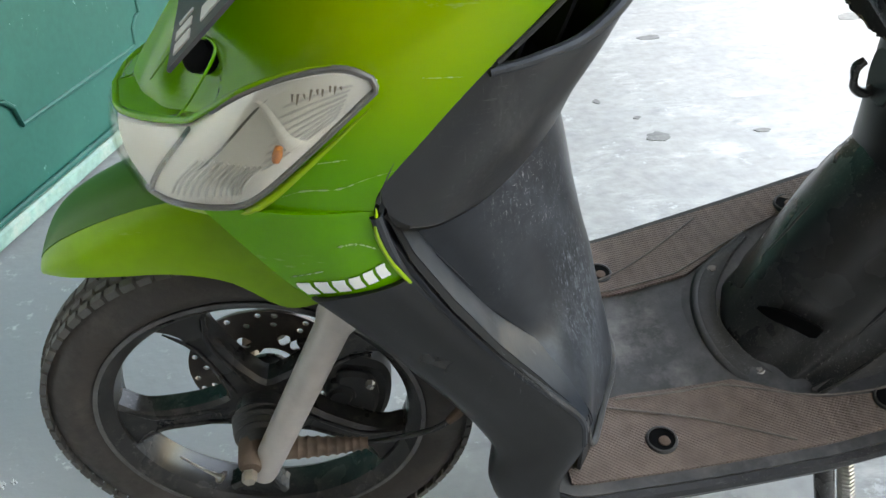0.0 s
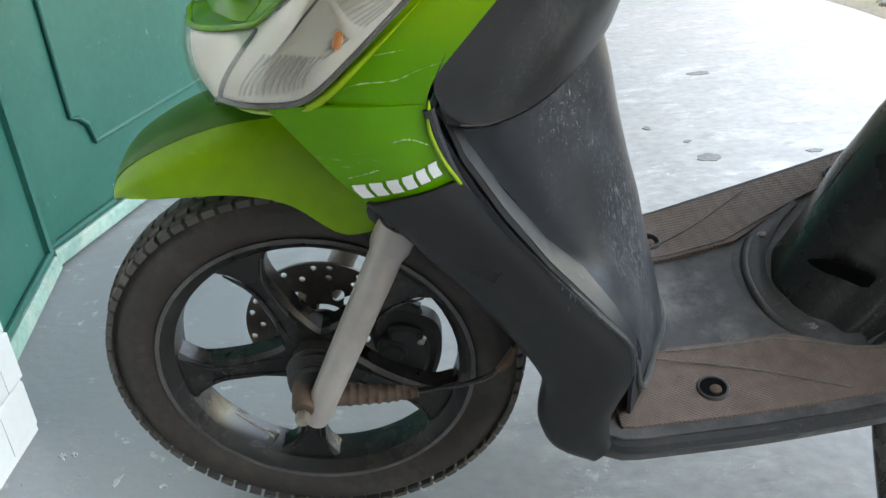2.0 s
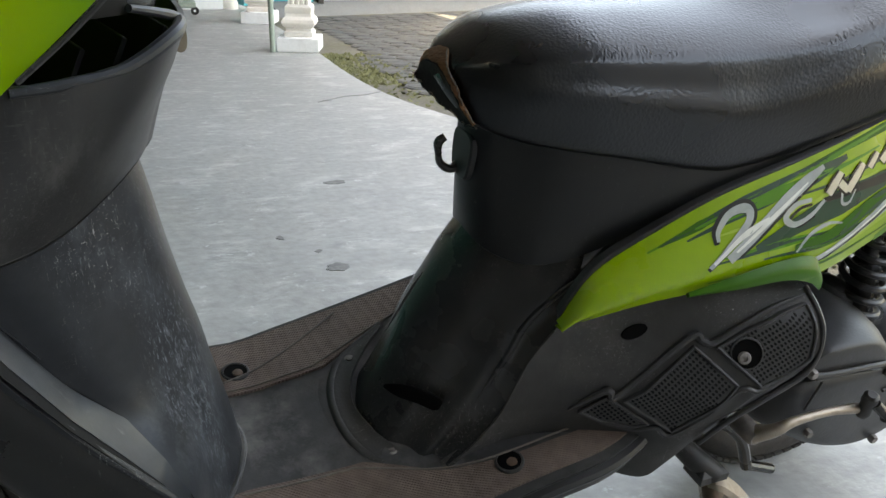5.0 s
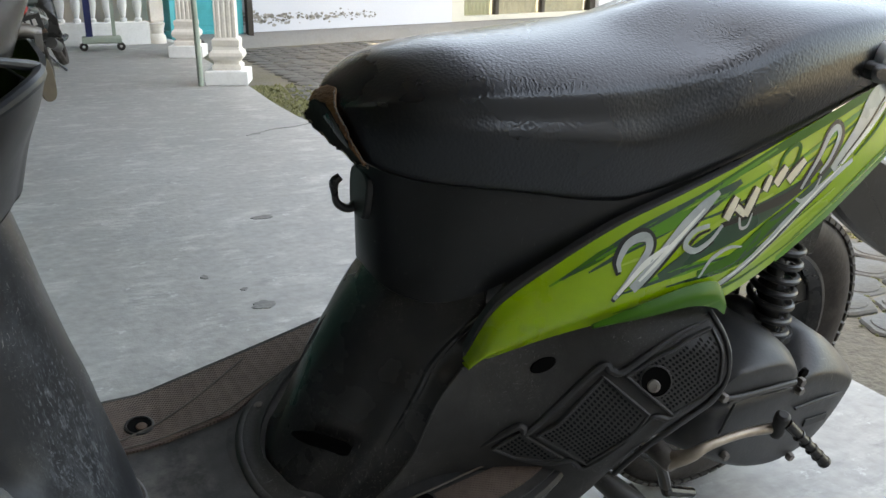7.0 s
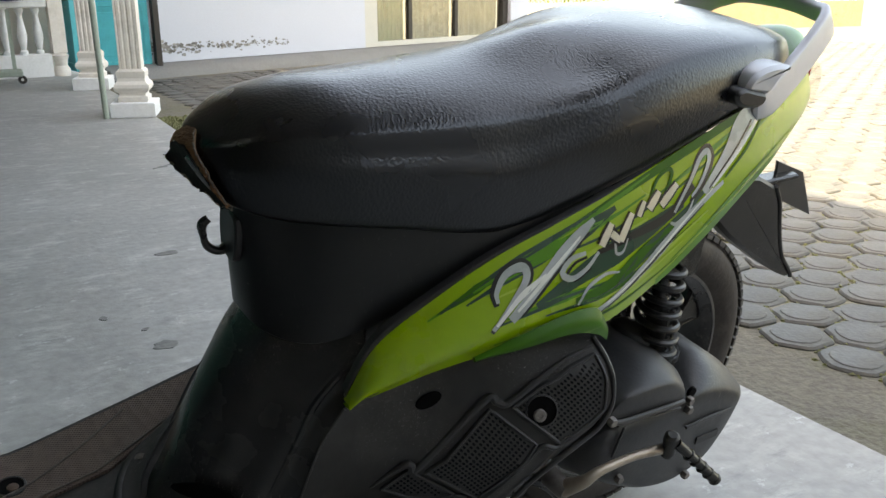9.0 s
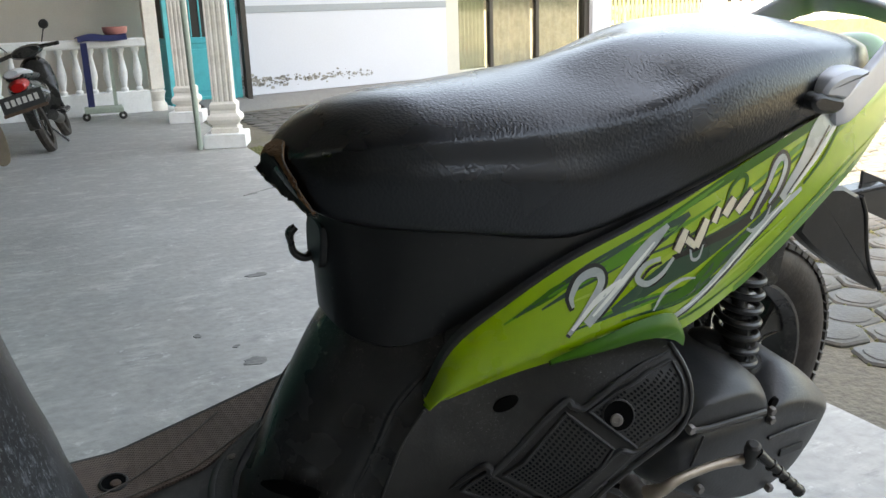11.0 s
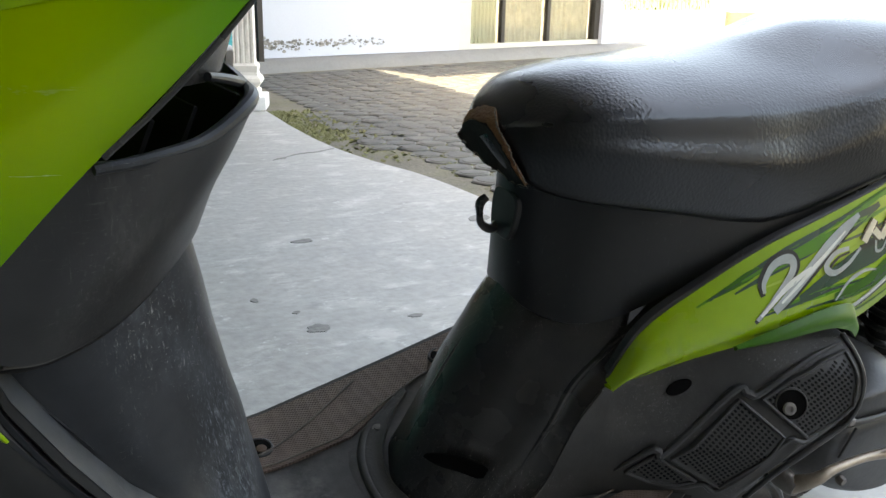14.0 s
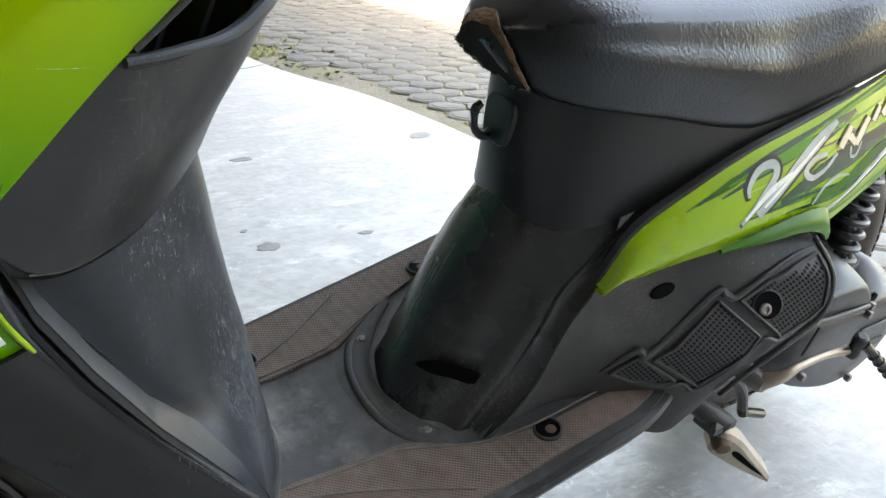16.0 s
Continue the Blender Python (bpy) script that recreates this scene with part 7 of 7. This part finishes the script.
part("panel_ridge", tube([on_side(x, z, 0.0045) for x, z in ((0.818, 0.314), (0.850, 0.313), (0.872, 0.322), (0.888, 0.314), (0.918, 0.350), (0.948, 0.386), (0.966, 0.386), (0.985, 0.394))], [0.001, 0.003, 0.0036, 0.0036, 0.003, 0.0036, 0.0036, 0.001], 8, 60), mesh_grey, side_panel)
# The rim's highlight is put into its paler grey.
part("panel_rim", tube([on_side(x, z, 0.0020) for x, z in PANEL_TOP[11:]] + [on_side(x, z, 0.0020) for x, z in PANEL_LOW[:7:-1]], 0.0034, 8, 70), mesh_grey, side_panel, "rounded rim of the panel, paler grey for its highlight")


def panel_seat(x, z, off):
    """A frame on the panel whose -y looks straight out of the skin."""
    p, e = on_side(x, z, off), 0.004
    ex = (on_side(x + e, z) - on_side(x - e, z)).normalized()
    ez = (on_side(x, z + e) - on_side(x, z - e)).normalized()
    ey = ez.cross(ex).normalized()
    ez = ex.cross(ey)
    return Matrix(((ex.x, ey.x, ez.x, p.x), (ex.y, ey.y, ez.y, p.y), (ex.z, ey.z, ez.z, p.z), (0, 0, 0, 1)))


# Flat dark disc carries the hole's shade; the panel is not cut.
part("panel_hole", xf(disc_y(0, 0, 0, [(0.0001, 0.0012), (0.0085, 0.0012), (0.0092, 0.0)], 24), panel_seat(0.847, 0.429, 0.004) @ pose(0, 0, 0, 0, -28, 0) @ Matrix.Diagonal((1.7, 1, 0.85, 1))), hollow_shade, side_panel, "dark oval disc for the hole's shade")
seat_at = panel_seat(0.955, 0.425, 0.0062)
cup = part("screw_cup", xf(disc_y(0, 0, 0, [(0.0165, 0.0006), (0.0172, 0.0022), (0.0186, 0.0016), (0.0190, 0.0), (0.0190, -0.006), (0.0165, -0.006)], 28, True), seat_at), mesh_grey, side_panel)
# Dark disc paints the shade of the screw recess.
part("screw_well", xf(disc_y(0, 0, 0, [(0.0001, 0.0012), (0.0168, 0.0012), (0.0168, -0.004)], 24), seat_at), hollow_shade, cup)
part("screw_head", xf(disc_y(-0.002, 0, -0.005, [(0.0001, 0.0020), (0.003, 0.0022), (0.0034, 0.0040), (0.0062, 0.0038), (0.0075, 0.002), (0.0075, -0.003)], 16), seat_at), alloy, cup)

# ---- engine side: air box, transmission case, kick lever ----
def shell(back, front, depths, n=40):
    """A moulded case: one outline at the back swells forward into a smaller rounded face."""
    a, b = smooth_outline(back, n), smooth_outline(front, n)
    cx, cz = sum(q[0] for q in b) / n, sum(q[1] for q in b) / n
    rings = []
    for y, t, s in depths:
        rings.append([Vector((cx + (p[0] + (q[0] - p[0]) * t - cx) * s, y, cz + (p[1] + (q[1] - p[1]) * t - cz) * s)) for p, q in zip(a, b)])
    return loft(rings)


BOX_BACK = [(1.070, 0.366), (1.085, 0.398), (1.126, 0.411), (1.160, 0.417), (1.206, 0.400), (1.250, 0.366), (1.232, 0.350), (1.150, 0.354)]
BOX_FACE = [(1.066, 0.372), (1.075, 0.394), (1.104, 0.404), (1.148, 0.404), (1.180, 0.397), (1.208, 0.372), (1.200, 0.361), (1.136, 0.366)]
air_box = part("air_box", shell(BOX_BACK, BOX_FACE, ((-0.06, 0, 1), (-0.145, 0, 1), (-0.172, 0.28, 1), (-0.192, 0.62, 1), (-0.205, 0.9, 1), (-0.211, 1, 0.95), (-0.213, 1, 0.80), (-0.214, 1, 0.3))), case_black, scooter, "dusty black plastic air box", 50, raw=True)
CASE_BACK = [(1.070, 0.350), (1.215, 0.352), (1.262, 0.372), (1.294, 0.378), (1.342, 0.353), (1.410, 0.294), (1.412, 0.258), (1.392, 0.216), (1.350, 0.178), (1.282, 0.160), (1.200, 0.178), (1.130, 0.215), (1.062, 0.262), (1.050, 0.310)]
CASE_FACE = [(1.082, 0.346), (1.205, 0.346), (1.244, 0.354), (1.276, 0.352), (1.316, 0.340), (1.350, 0.318), (1.347, 0.290), (1.332, 0.256), (1.304, 0.222), (1.248, 0.204), (1.186, 0.214), (1.136, 0.240), (1.094, 0.272), (1.076, 0.310)]
case = part("transmission_case", shell(CASE_BACK, CASE_FACE, ((-0.06, 0, 1), (-0.150, 0, 1), (-0.176, 0.35, 1), (-0.193, 0.75, 1), (-0.201, 0.96, 0.99), (-0.205, 1, 0.94), (-0.206, 1, 0.7), (-0.206, 1, 0.2)), 56), case_black, scooter, "dusty black transmission case", 50, raw=True)
for seam, r in ([[(1.066, -0.215, 0.373), (1.10, -0.217, 0.370), (1.16, -0.216, 0.366), (1.204, -0.213, 0.361)], 0.0036], [[(1.086, -0.212, 0.361), (1.14, -0.213, 0.357), (1.205, -0.211, 0.349)], 0.0016], [[(1.234, -0.208, 0.304), (1.276, -0.209, 0.307), (1.326, -0.205, 0.303), (1.352, -0.194, 0.300)], 0.0024], [[(1.094, -0.208, 0.306), (1.098, -0.209, 0.330), (1.102, -0.210, 0.352)], 0.0018]):
    part("case_seam", tube(seam, r, 8, 30), mesh_grey, case, "pale seam of the case", raw=True)
# Dark disc drawn for the shade in the case's hole.
part("case_hole", disc_y(1.232, -0.2005, 0.360, [(0.0001, 0.004), (0.007, 0.004), (0.008, 0.0)], 18), hollow_shade, case, raw=True)
for x, y, z in ((1.068, -0.213, 0.377), (1.224, -0.205, 0.352), (1.226, -0.206, 0.338), (1.262, -0.206, 0.212), (1.118, -0.206, 0.262)):
    part("case_bolt", bolt(x, y, z, 0.0065, 0.008), alloy, case, raw=True)
part("case_emblem", box(1.268, 1.312, -0.2085, -0.205, 0.262, 0.274, 0.0005), plastic, case, raw=True)
lever = part("kick_lever", tube([(1.020, -0.205, 0.284), (1.034, -0.222, 0.302), (1.058, -0.226, 0.314), (1.110, -0.228, 0.317), (1.158, -0.232, 0.314)], [0.012, 0.0085, 0.0062, 0.0056, 0.007], 12, 30), peg_alloy, scooter, "worn brown-grey kick-start lever", raw=True)
part("lever_hub", disc_y(1.020, -0.19, 0.284, [(0.0001, 0.022), (0.010, 0.024), (0.013, 0.018), (0.014, -0.01)], 20), alloy, lever, raw=True)
part("lever_joint", xf(lathe([(0.0001, 0.022), (0.006, 0.022), (0.0095, 0.019), (0.010, 0.010), (0.0085, 0.0), (0.010, -0.010), (0.008, -0.018), (0.0001, -0.018)], 18), Matrix.Translation((1.163, -0.238, 0.322)) @ pose(0, 0, 0, 8, -10, 0)), dusty_black, lever, "dusty black joint of the lever", raw=True)
pedal = [Vector((1.166, -0.246, 0.330)), Vector((1.180, -0.257, 0.316)), Vector((1.198, -0.270, 0.298)), Vector((1.216, -0.283, 0.279))]
part("lever_pedal", tube(pedal, [0.0072, 0.0064, 0.0068, 0.0078], 12, 20), gloss_black, lever, "black ribbed kick pedal", raw=True)
for k in range(5):
    p = pedal[0].lerp(pedal[3], 0.30 + 0.165 * k)
    part("pedal_rib", xf(lathe([(0.0001, 0.0014), (0.0084, 0.0014), (0.0088, 0), (0.0084, -0.0014), (0.0001, -0.0014)], 14), Matrix.Translation(p) @ (pedal[3] - pedal[0]).to_track_quat("Z", "Y").to_matrix().to_4x4()), gloss_black, lever, raw=True)
part("brake_arm", join(tube([(0.99, -0.150, 0.255), (1.035, -0.160, 0.240), (1.075, -0.165, 0.205), (1.10, -0.17, 0.150)], 0.008, 10, 20), tube([(1.10, -0.168, 0.152), (1.15, -0.172, 0.132)], 0.0075, 10)), gloss_black, scooter)
part("peg_bracket", join(tube([(0.975, -0.150, 0.215), (0.995, -0.175, 0.198), (1.015, -0.192, 0.184)], [0.014, 0.016, 0.015], 12, 14), box(0.985, 1.03, -0.200, -0.165, 0.172, 0.196, 0.006)), dusty_black, scooter, "rusty footpeg bracket")
part("stand_lug", join(disc_y(1.00, -0.155, 0.250, [(0.0001, 0.02), (0.012, 0.02), (0.014, 0), (0.014, -0.02)], 12), box(0.965, 1.02, -0.165, -0.13, 0.228, 0.275, 0.005)), dusty_black, scooter)

# folding footpeg of bare alloy
PEG = Matrix.Translation((0.998, -0.192, 0.192)) @ pose(0, 0, 0, 18, 38, -17) @ Matrix.Scale(1.12, 4)
footpeg = part("footpeg", xf(prism(smooth_outline([(-0.012, 0.012), (0.02, 0.018), (0.06, 0.013), (0.10, 0.008), (0.128, 0.002), (0.126, -0.006), (0.09, -0.014), (0.04, -0.020), (0.0, -0.018)], 40), -0.016, 0.012, 0.005), PEG), peg_alloy, scooter, "worn bare alloy folding footpeg", raw=True)
# Dark inlay paints the shade of the peg's slot.
part("peg_slot", xf(prism(smooth_outline([(0.03, 0.006), (0.07, 0.004), (0.105, 0.001), (0.07, -0.002), (0.03, -0.002)], 24), -0.0175, -0.012, 0.0008), PEG), hollow_shade, footpeg)
part("peg_pivot", xf(disc_y(0.0, -0.012, 0.0, [(0.0001, 0.012), (0.009, 0.011), (0.012, 0.004), (0.012, -0.02)], 16), PEG), rust, footpeg)
# side stand with its spring
stand = part("side_stand", tube([(0.665, -0.125, 0.200), (0.672, -0.165, 0.10), (0.682, -0.200, 0.022), (0.70, -0.212, 0.016)], [0.013, 0.012, 0.012, 0.014], 12, 30), gloss_black, scooter, "black side stand with a coil spring")
coil = [Vector((0.688, -0.128, 0.205)).lerp(Vector((0.700, -0.172, 0.085)), k / 150) + 0.009 * Vector((math.cos(k * 0.9), math.sin(k * 0.9), 0)) for k in range(151)]
part("stand_spring", tube(coil, 0.0018, 5), steel, stand)

# ---- rear: wheel, shock, mudguard, plate, tail lamp, grab rail ----
rear_wheel = build_wheel("rear_wheel", REAR, Matrix(), 0.260, 0.045, 40, "black five-spoke cast rear wheel", True)
part("hub_drum", disc_y(REAR.x, 0, REAR.z, [(0.02, 0.07), (0.06, 0.06), (0.07, 0.03), (0.07, -0.03), (0.02, -0.05)], 36, True), dusty_black, scooter, raw=True)
a, b = Vector((1.246, -0.118, 0.520)), Vector((1.268, -0.122, 0.330))
shock = part("shock_absorber", tube([a, a.lerp(b, 0.45), a.lerp(b, 0.46), b], [0.012, 0.012, 0.020, 0.020], 16), gloss_black, scooter, "black coil-over rear shock absorber")
spring = [a.lerp(b, 0.06 + 0.80 * k / 180) + 0.0285 * Vector((math.cos(k * math.tau * 7 / 180), math.sin(k * math.tau * 7 / 180), 0)) for k in range(181)]
part("spring", tube(spring, 0.0050, 8), pocket_black, shock, "black coil spring")
part("spring_seat", tube([b + Vector((0, 0, 0.02)), b + Vector((0, 0, 0.03))], 0.036, 20), gloss_black, shock)
part("cylinder_shroud", xf(lathe([(0.0001, 0.0), (0.030, 0.004), (0.034, 0.02), (0.030, 0.040), (0.016, 0.050), (0.0001, 0.052)], 24), Matrix.Translation((1.190, -0.105, 0.372)) @ pose(0, 0, 0, 0, 22, 0)), case_black, scooter, "grey dusty engine cowl", raw=True)
FLAP = [(1.470, 0.560), (1.540, 0.552), (1.590, 0.528), (1.612, 0.498), (1.628, 0.462), (1.648, 0.420), (1.672, 0.383), (1.706, 0.350), (1.717, 0.336), (1.706, 0.336), (1.676, 0.349), (1.612, 0.383), (1.547, 0.422), (1.500, 0.452), (1.456, 0.486)]
part("rear_mudguard", prism(FLAP, -0.016, 0.016, 0.006), pocket_black, scooter, "black plastic rear mudguard flap", raw=True)
part("mudguard_fold", tube([(x + 0.001, -0.014, z) for x, z in FLAP[2:9]], 0.0040, 8, 24), plastic, scooter, raw=True)
# Flat quad outlined to fit the camera's view, not turned to the rear.
plate_r = part("rear_plate", prism([(1.656, 0.538), (1.740, 0.506), (1.801, 0.412), (1.670, 0.470)], 0.018, 0.024, 0.001), plate_black, scooter, "dark rear number plate, outlined to fit the camera's view")
part("plate_bracket", box(1.60, 1.70, 0.0, 0.03, 0.505, 0.515, 0.003), gloss_black, plate_r)
tail_lamp = part("tail_lamp", sheet(patch([[(1.552, -0.075, 0.735), (1.592, 0, 0.745), (1.552, 0.075, 0.735)], [(1.582, -0.062, 0.705), (1.615, 0, 0.71), (1.582, 0.062, 0.705)], [(1.572, -0.065, 0.672), (1.60, 0, 0.672), (1.572, 0.065, 0.672)]], 12, 20), 0.01), lens_clear, scooter, "clear tail lamp lens")
part("lamp_insert", sheet(patch([[(1.545, -0.065, 0.728), (1.575, 0, 0.735), (1.545, 0.065, 0.728)], [(1.562, -0.055, 0.68), (1.588, 0, 0.68), (1.562, 0.055, 0.68)]], 6, 12), 0.004), red_plastic, tail_lamp)
part("tail_top", sheet(patch([[(1.36, -0.125, 0.725), (1.36, 0, 0.735), (1.36, 0.125, 0.725)], [(1.46, -0.095, 0.745), (1.47, 0, 0.765), (1.46, 0.095, 0.745)], [(1.535, -0.07, 0.755), (1.555, 0, 0.775), (1.535, 0.07, 0.755)], [(1.572, -0.05, 0.738), (1.60, 0, 0.748), (1.572, 0.05, 0.738)]], 16, 20), 0.004), green, scooter, "green cap behind the seat")


RAIL = [(1.322, -0.140, 0.711), (1.352, -0.139, 0.723), (1.425, -0.122, 0.761), (1.482, -0.105, 0.794), (1.512, -0.088, 0.807), (1.524, -0.058, 0.811), (1.530, 0.0, 0.814)]
RAIL += [(x, -y, z) for x, y, z in RAIL[-2::-1]]
c = cr(RAIL, 80)
rr = []
for i, p in enumerate(c):
    d = (c[min(i + 1, 79)] - c[max(i - 1, 0)]).normalized()
    up = Vector((-0.62, 0, 0.78))
    s = d.cross(up).normalized()
    up = s.cross(d)
    e = min(i, 79 - i)
    w = 0.0065 if e else 0.003
    h = 0.004 if not e else min(0.012 + 0.0014 * e, 0.0215) - 0.006 * min(max((e - 26) / 6, 0), 1)
    rr.append([p + s * (w * math.copysign(abs(math.cos(t)) ** 0.35, math.cos(t))) + up * (h * math.copysign(abs(math.sin(t)) ** 0.35, math.sin(t))) for t in [(q + 0.5) * math.tau / 16 for q in range(16)]])
rail = part("grab_rail", loft(rr), grab_paint, scooter, "pale grey flat metal grab rail", 40)
for s in (-1, 1):
    flip = (lambda g: g) if s < 0 else mirror
    part("rail_bracket", flip(prism(smooth_outline([(1.231, 0.758), (1.241, 0.776), (1.272, 0.785), (1.305, 0.782), (1.289, 0.768), (1.275, 0.751), (1.254, 0.753)], 28), -0.164, -0.130, 0.005)), grab_paint, rail, "grey rounded bracket of the rail", raw=True)
    part("bracket_pad", flip(prism(smooth_outline([(1.212, 0.754), (1.224, 0.761), (1.249, 0.756), (1.269, 0.751), (1.265, 0.737), (1.237, 0.737), (1.219, 0.743)], 24), -0.166, -0.130, 0.004)), pocket_black, rail, "black rubber pad under the rail", raw=True)

# inner frame tube and dark boxes added to block light between the panels
part("frame_tube", join(tube([(0.42, 0, 0.20), (0.60, 0, 0.20), (0.80, 0, 0.30), (1.0, 0, 0.50), (1.4, 0, 0.62)], 0.03, 12, 40), box(0.75, 1.10, -0.09, 0.09, 0.20, 0.40, 0.03), box(0.80, 1.35, -0.10, 0.10, 0.42, 0.58, 0.03), box(0.800, 0.96, -0.080, 0.080, 0.42, 0.53, 0.02)), gloss_black, scooter)
part("fork_yoke", join(tube([(0.13, -0.09, 0.49), (0.15, 0, 0.52), (0.13, 0.09, 0.49)], 0.028, 12, 20), tube([(0.14, 0, 0.50), (0.24, 0, 0.76)], 0.03, 14)), gloss_black, scooter)
part("shield_front", sheet(patch([[(0.13, -0.145, 0.55), (0.16, 0, 0.58), (0.13, 0.145, 0.55)], [(0.21, -0.15, 0.43), (0.26, 0, 0.45), (0.21, 0.15, 0.43)], [(0.28, -0.16, 0.31), (0.33, 0, 0.32), (0.28, 0.16, 0.31)], [(0.30, -0.165, 0.22), (0.35, 0, 0.22), (0.30, 0.165, 0.22)]], 16, 16), 0.004), gloss_black, scooter, "black splash guard behind the front wheel")


# ---- hexagonal pavers of the yard ----
HEX = 0.096
hexagon = [(HEX * math.cos(k * math.pi / 3), HEX * math.sin(k * math.pi / 3)) for k in range(6)]
random.seed(3)
paver_meshes = []
for kind in range(6):
    worn = []
    for k in range(6):
        a, b = hexagon[k], hexagon[(k + 1) % 6]
        for t in (0.12, 0.5, 0.88):
            r = 1 + random.uniform(-0.045, 0.022)
            worn.append(((a[0] + (b[0] - a[0]) * t) * r, (a[1] + (b[1] - a[1]) * t) * r))
    crown = smooth_outline([(0.74 * x, 0.74 * y) for x, y in worn[::3]], 18)
    paver_meshes.append(mesh_of("paver", join(prism(worn, -0.05, 0.0, 0.006, "xy"), prism(crown, -0.004, 0.0028, 0.004, "xy")), paver_mat))


def slab_x(y):
    for (a, b), (c, d) in zip(SLAB_EDGE, SLAB_EDGE[1:]):
        if b >= y >= d:
            return c + (a - c) * (y - d) / (b - d)
    return 1.62


random.seed(11)
spots = []
dx, dy = HEX * 1.5 + 0.005, HEX * math.sqrt(3) + 0.006
for i in range(70):
    for j in range(-16, 60):
        x, y = 1.75 + i * dx, j * dy + (dy / 2 if i % 2 else 0)
        inside = y < 8.05 + 0.25 * (x - 2.0) and x > slab_x(y) + (0.26 if y < 2.6 else 0.14 + 0.16 * min(1, y - 2.6)) and y > -2.2
        if inside:
            spots.append((x, y, random.uniform(-0.005, 0.004), random.gauss(0, 1.0), random.gauss(0, 1.0), random.uniform(-4, 4)))
near = [s for s in spots if s[0] < 3.1 and 0.6 < s[1] < 4.4][:300]
chosen = set(near)
pavement = thing("pavement", "grey hexagonal concrete pavers, worn and mossy at the joints", "pavement", None, "", "structure")
for k, (x, y, z, a, b, c) in enumerate(near):
    o = new("paver", paver_meshes[(k * 5 + k // 7) % 6]); o.parent = pavement
    o.matrix_basis = pose(x, y, z - 0.035, a, b, c)
pv, pf = [], []
bases = [([v.co.copy() for v in me.vertices], [tuple(p.vertices) for p in me.polygons]) for me in paver_meshes]
for count, s in enumerate(spots):
    if s not in chosen:
        base_v, base_f = bases[(count * 5 + count // 7) % 6]
        m = pose(s[0], s[1], s[2] - 0.035, s[3], s[4], s[5])
        k = len(pv)
        pv += [m @ v for v in base_v]; pf += [tuple(i + k for i in f) for f in base_f]
far_me = bpy.data.meshes.new("paver_field")
far_me.from_pydata([tuple(v) for v in pv], [], pf)
far_me.materials.append(paver_mat)
rest = tagged(new("paver_field", far_me), "grey hexagonal concrete pavers further off", kind="stuff")
rest.parent = pavement
# moss along the edge of the porch slab
random.seed(7)
mv, mf = [], []
for k in range(260):
    y = random.uniform(3.9, 5.7)
    x = slab_x(y) + abs(random.gauss(0, 0.22))
    s = random.uniform(0.005, 0.014)
    i = len(mv)
    q = Euler((random.uniform(-0.6, 0.6), random.uniform(-0.6, 0.6), random.uniform(0, 6))).to_matrix()
    mv += [Vector((x, y, -0.032)) + q @ Vector(p) * s for p in ((-1, -1, 0), (1, -1, 0), (1, 1, 0.1), (-1, 1, 0.1), (0, 0, 0.35))]
    mf += [(i, i + 1, i + 4), (i + 1, i + 2, i + 4), (i + 2, i + 3, i + 4), (i + 3, i, i + 4)]
for k in range(480):  # a thicker patch by the columns
    c = Vector((1.46 + abs(random.gauss(0, 0.16)), random.uniform(4.6, 5.75), -0.045))
    r = random.uniform(0.008, 0.028)
    i = len(mv)
    mv += [c + Vector((r * math.cos(a) * random.uniform(0.7, 1.2), r * math.sin(a), 0)) for a in [q * math.tau / 6 for q in range(6)]] + [c + Vector((0, 0, r * 0.7 + 0.006))]
    mf += [(i + q, i + (q + 1) % 6, i + 6) for q in range(6)]
solid("moss", (mv, mf), moss_mat, "yellow-green moss along the edge of the slab", "moss", kind="stuff")

# moss and grit in the joints of the nearest pavers
random.seed(17)
jv, jf = [], []
for k in range(2200):
    x0, y0, z0, a0, b0, c0 = near[random.randrange(len(near))]
    a = random.uniform(0, math.tau)
    r = HEX * random.uniform(0.90, 1.06)
    s = random.uniform(0.003, 0.009)
    i = len(jv)
    q = Euler((random.uniform(-0.6, 0.6), random.uniform(-0.6, 0.6), random.uniform(0, 6))).to_matrix()
    jv += [Vector((x0 + r * math.cos(a), y0 + r * math.sin(a), -0.043)) + q @ Vector(p) * s for p in ((-1, -1, 0), (1, -1, 0), (1, 1, 0.3), (-1, 1, 0.3), (0, 0, 1))]
    jf += [(i, i + 1, i + 4), (i + 1, i + 2, i + 4), (i + 2, i + 3, i + 4), (i + 3, i, i + 4)]
solid("joint_moss", (jv, jf), moss_mat, "yellow-green moss in the joints of the pavers", "moss", kind="stuff")
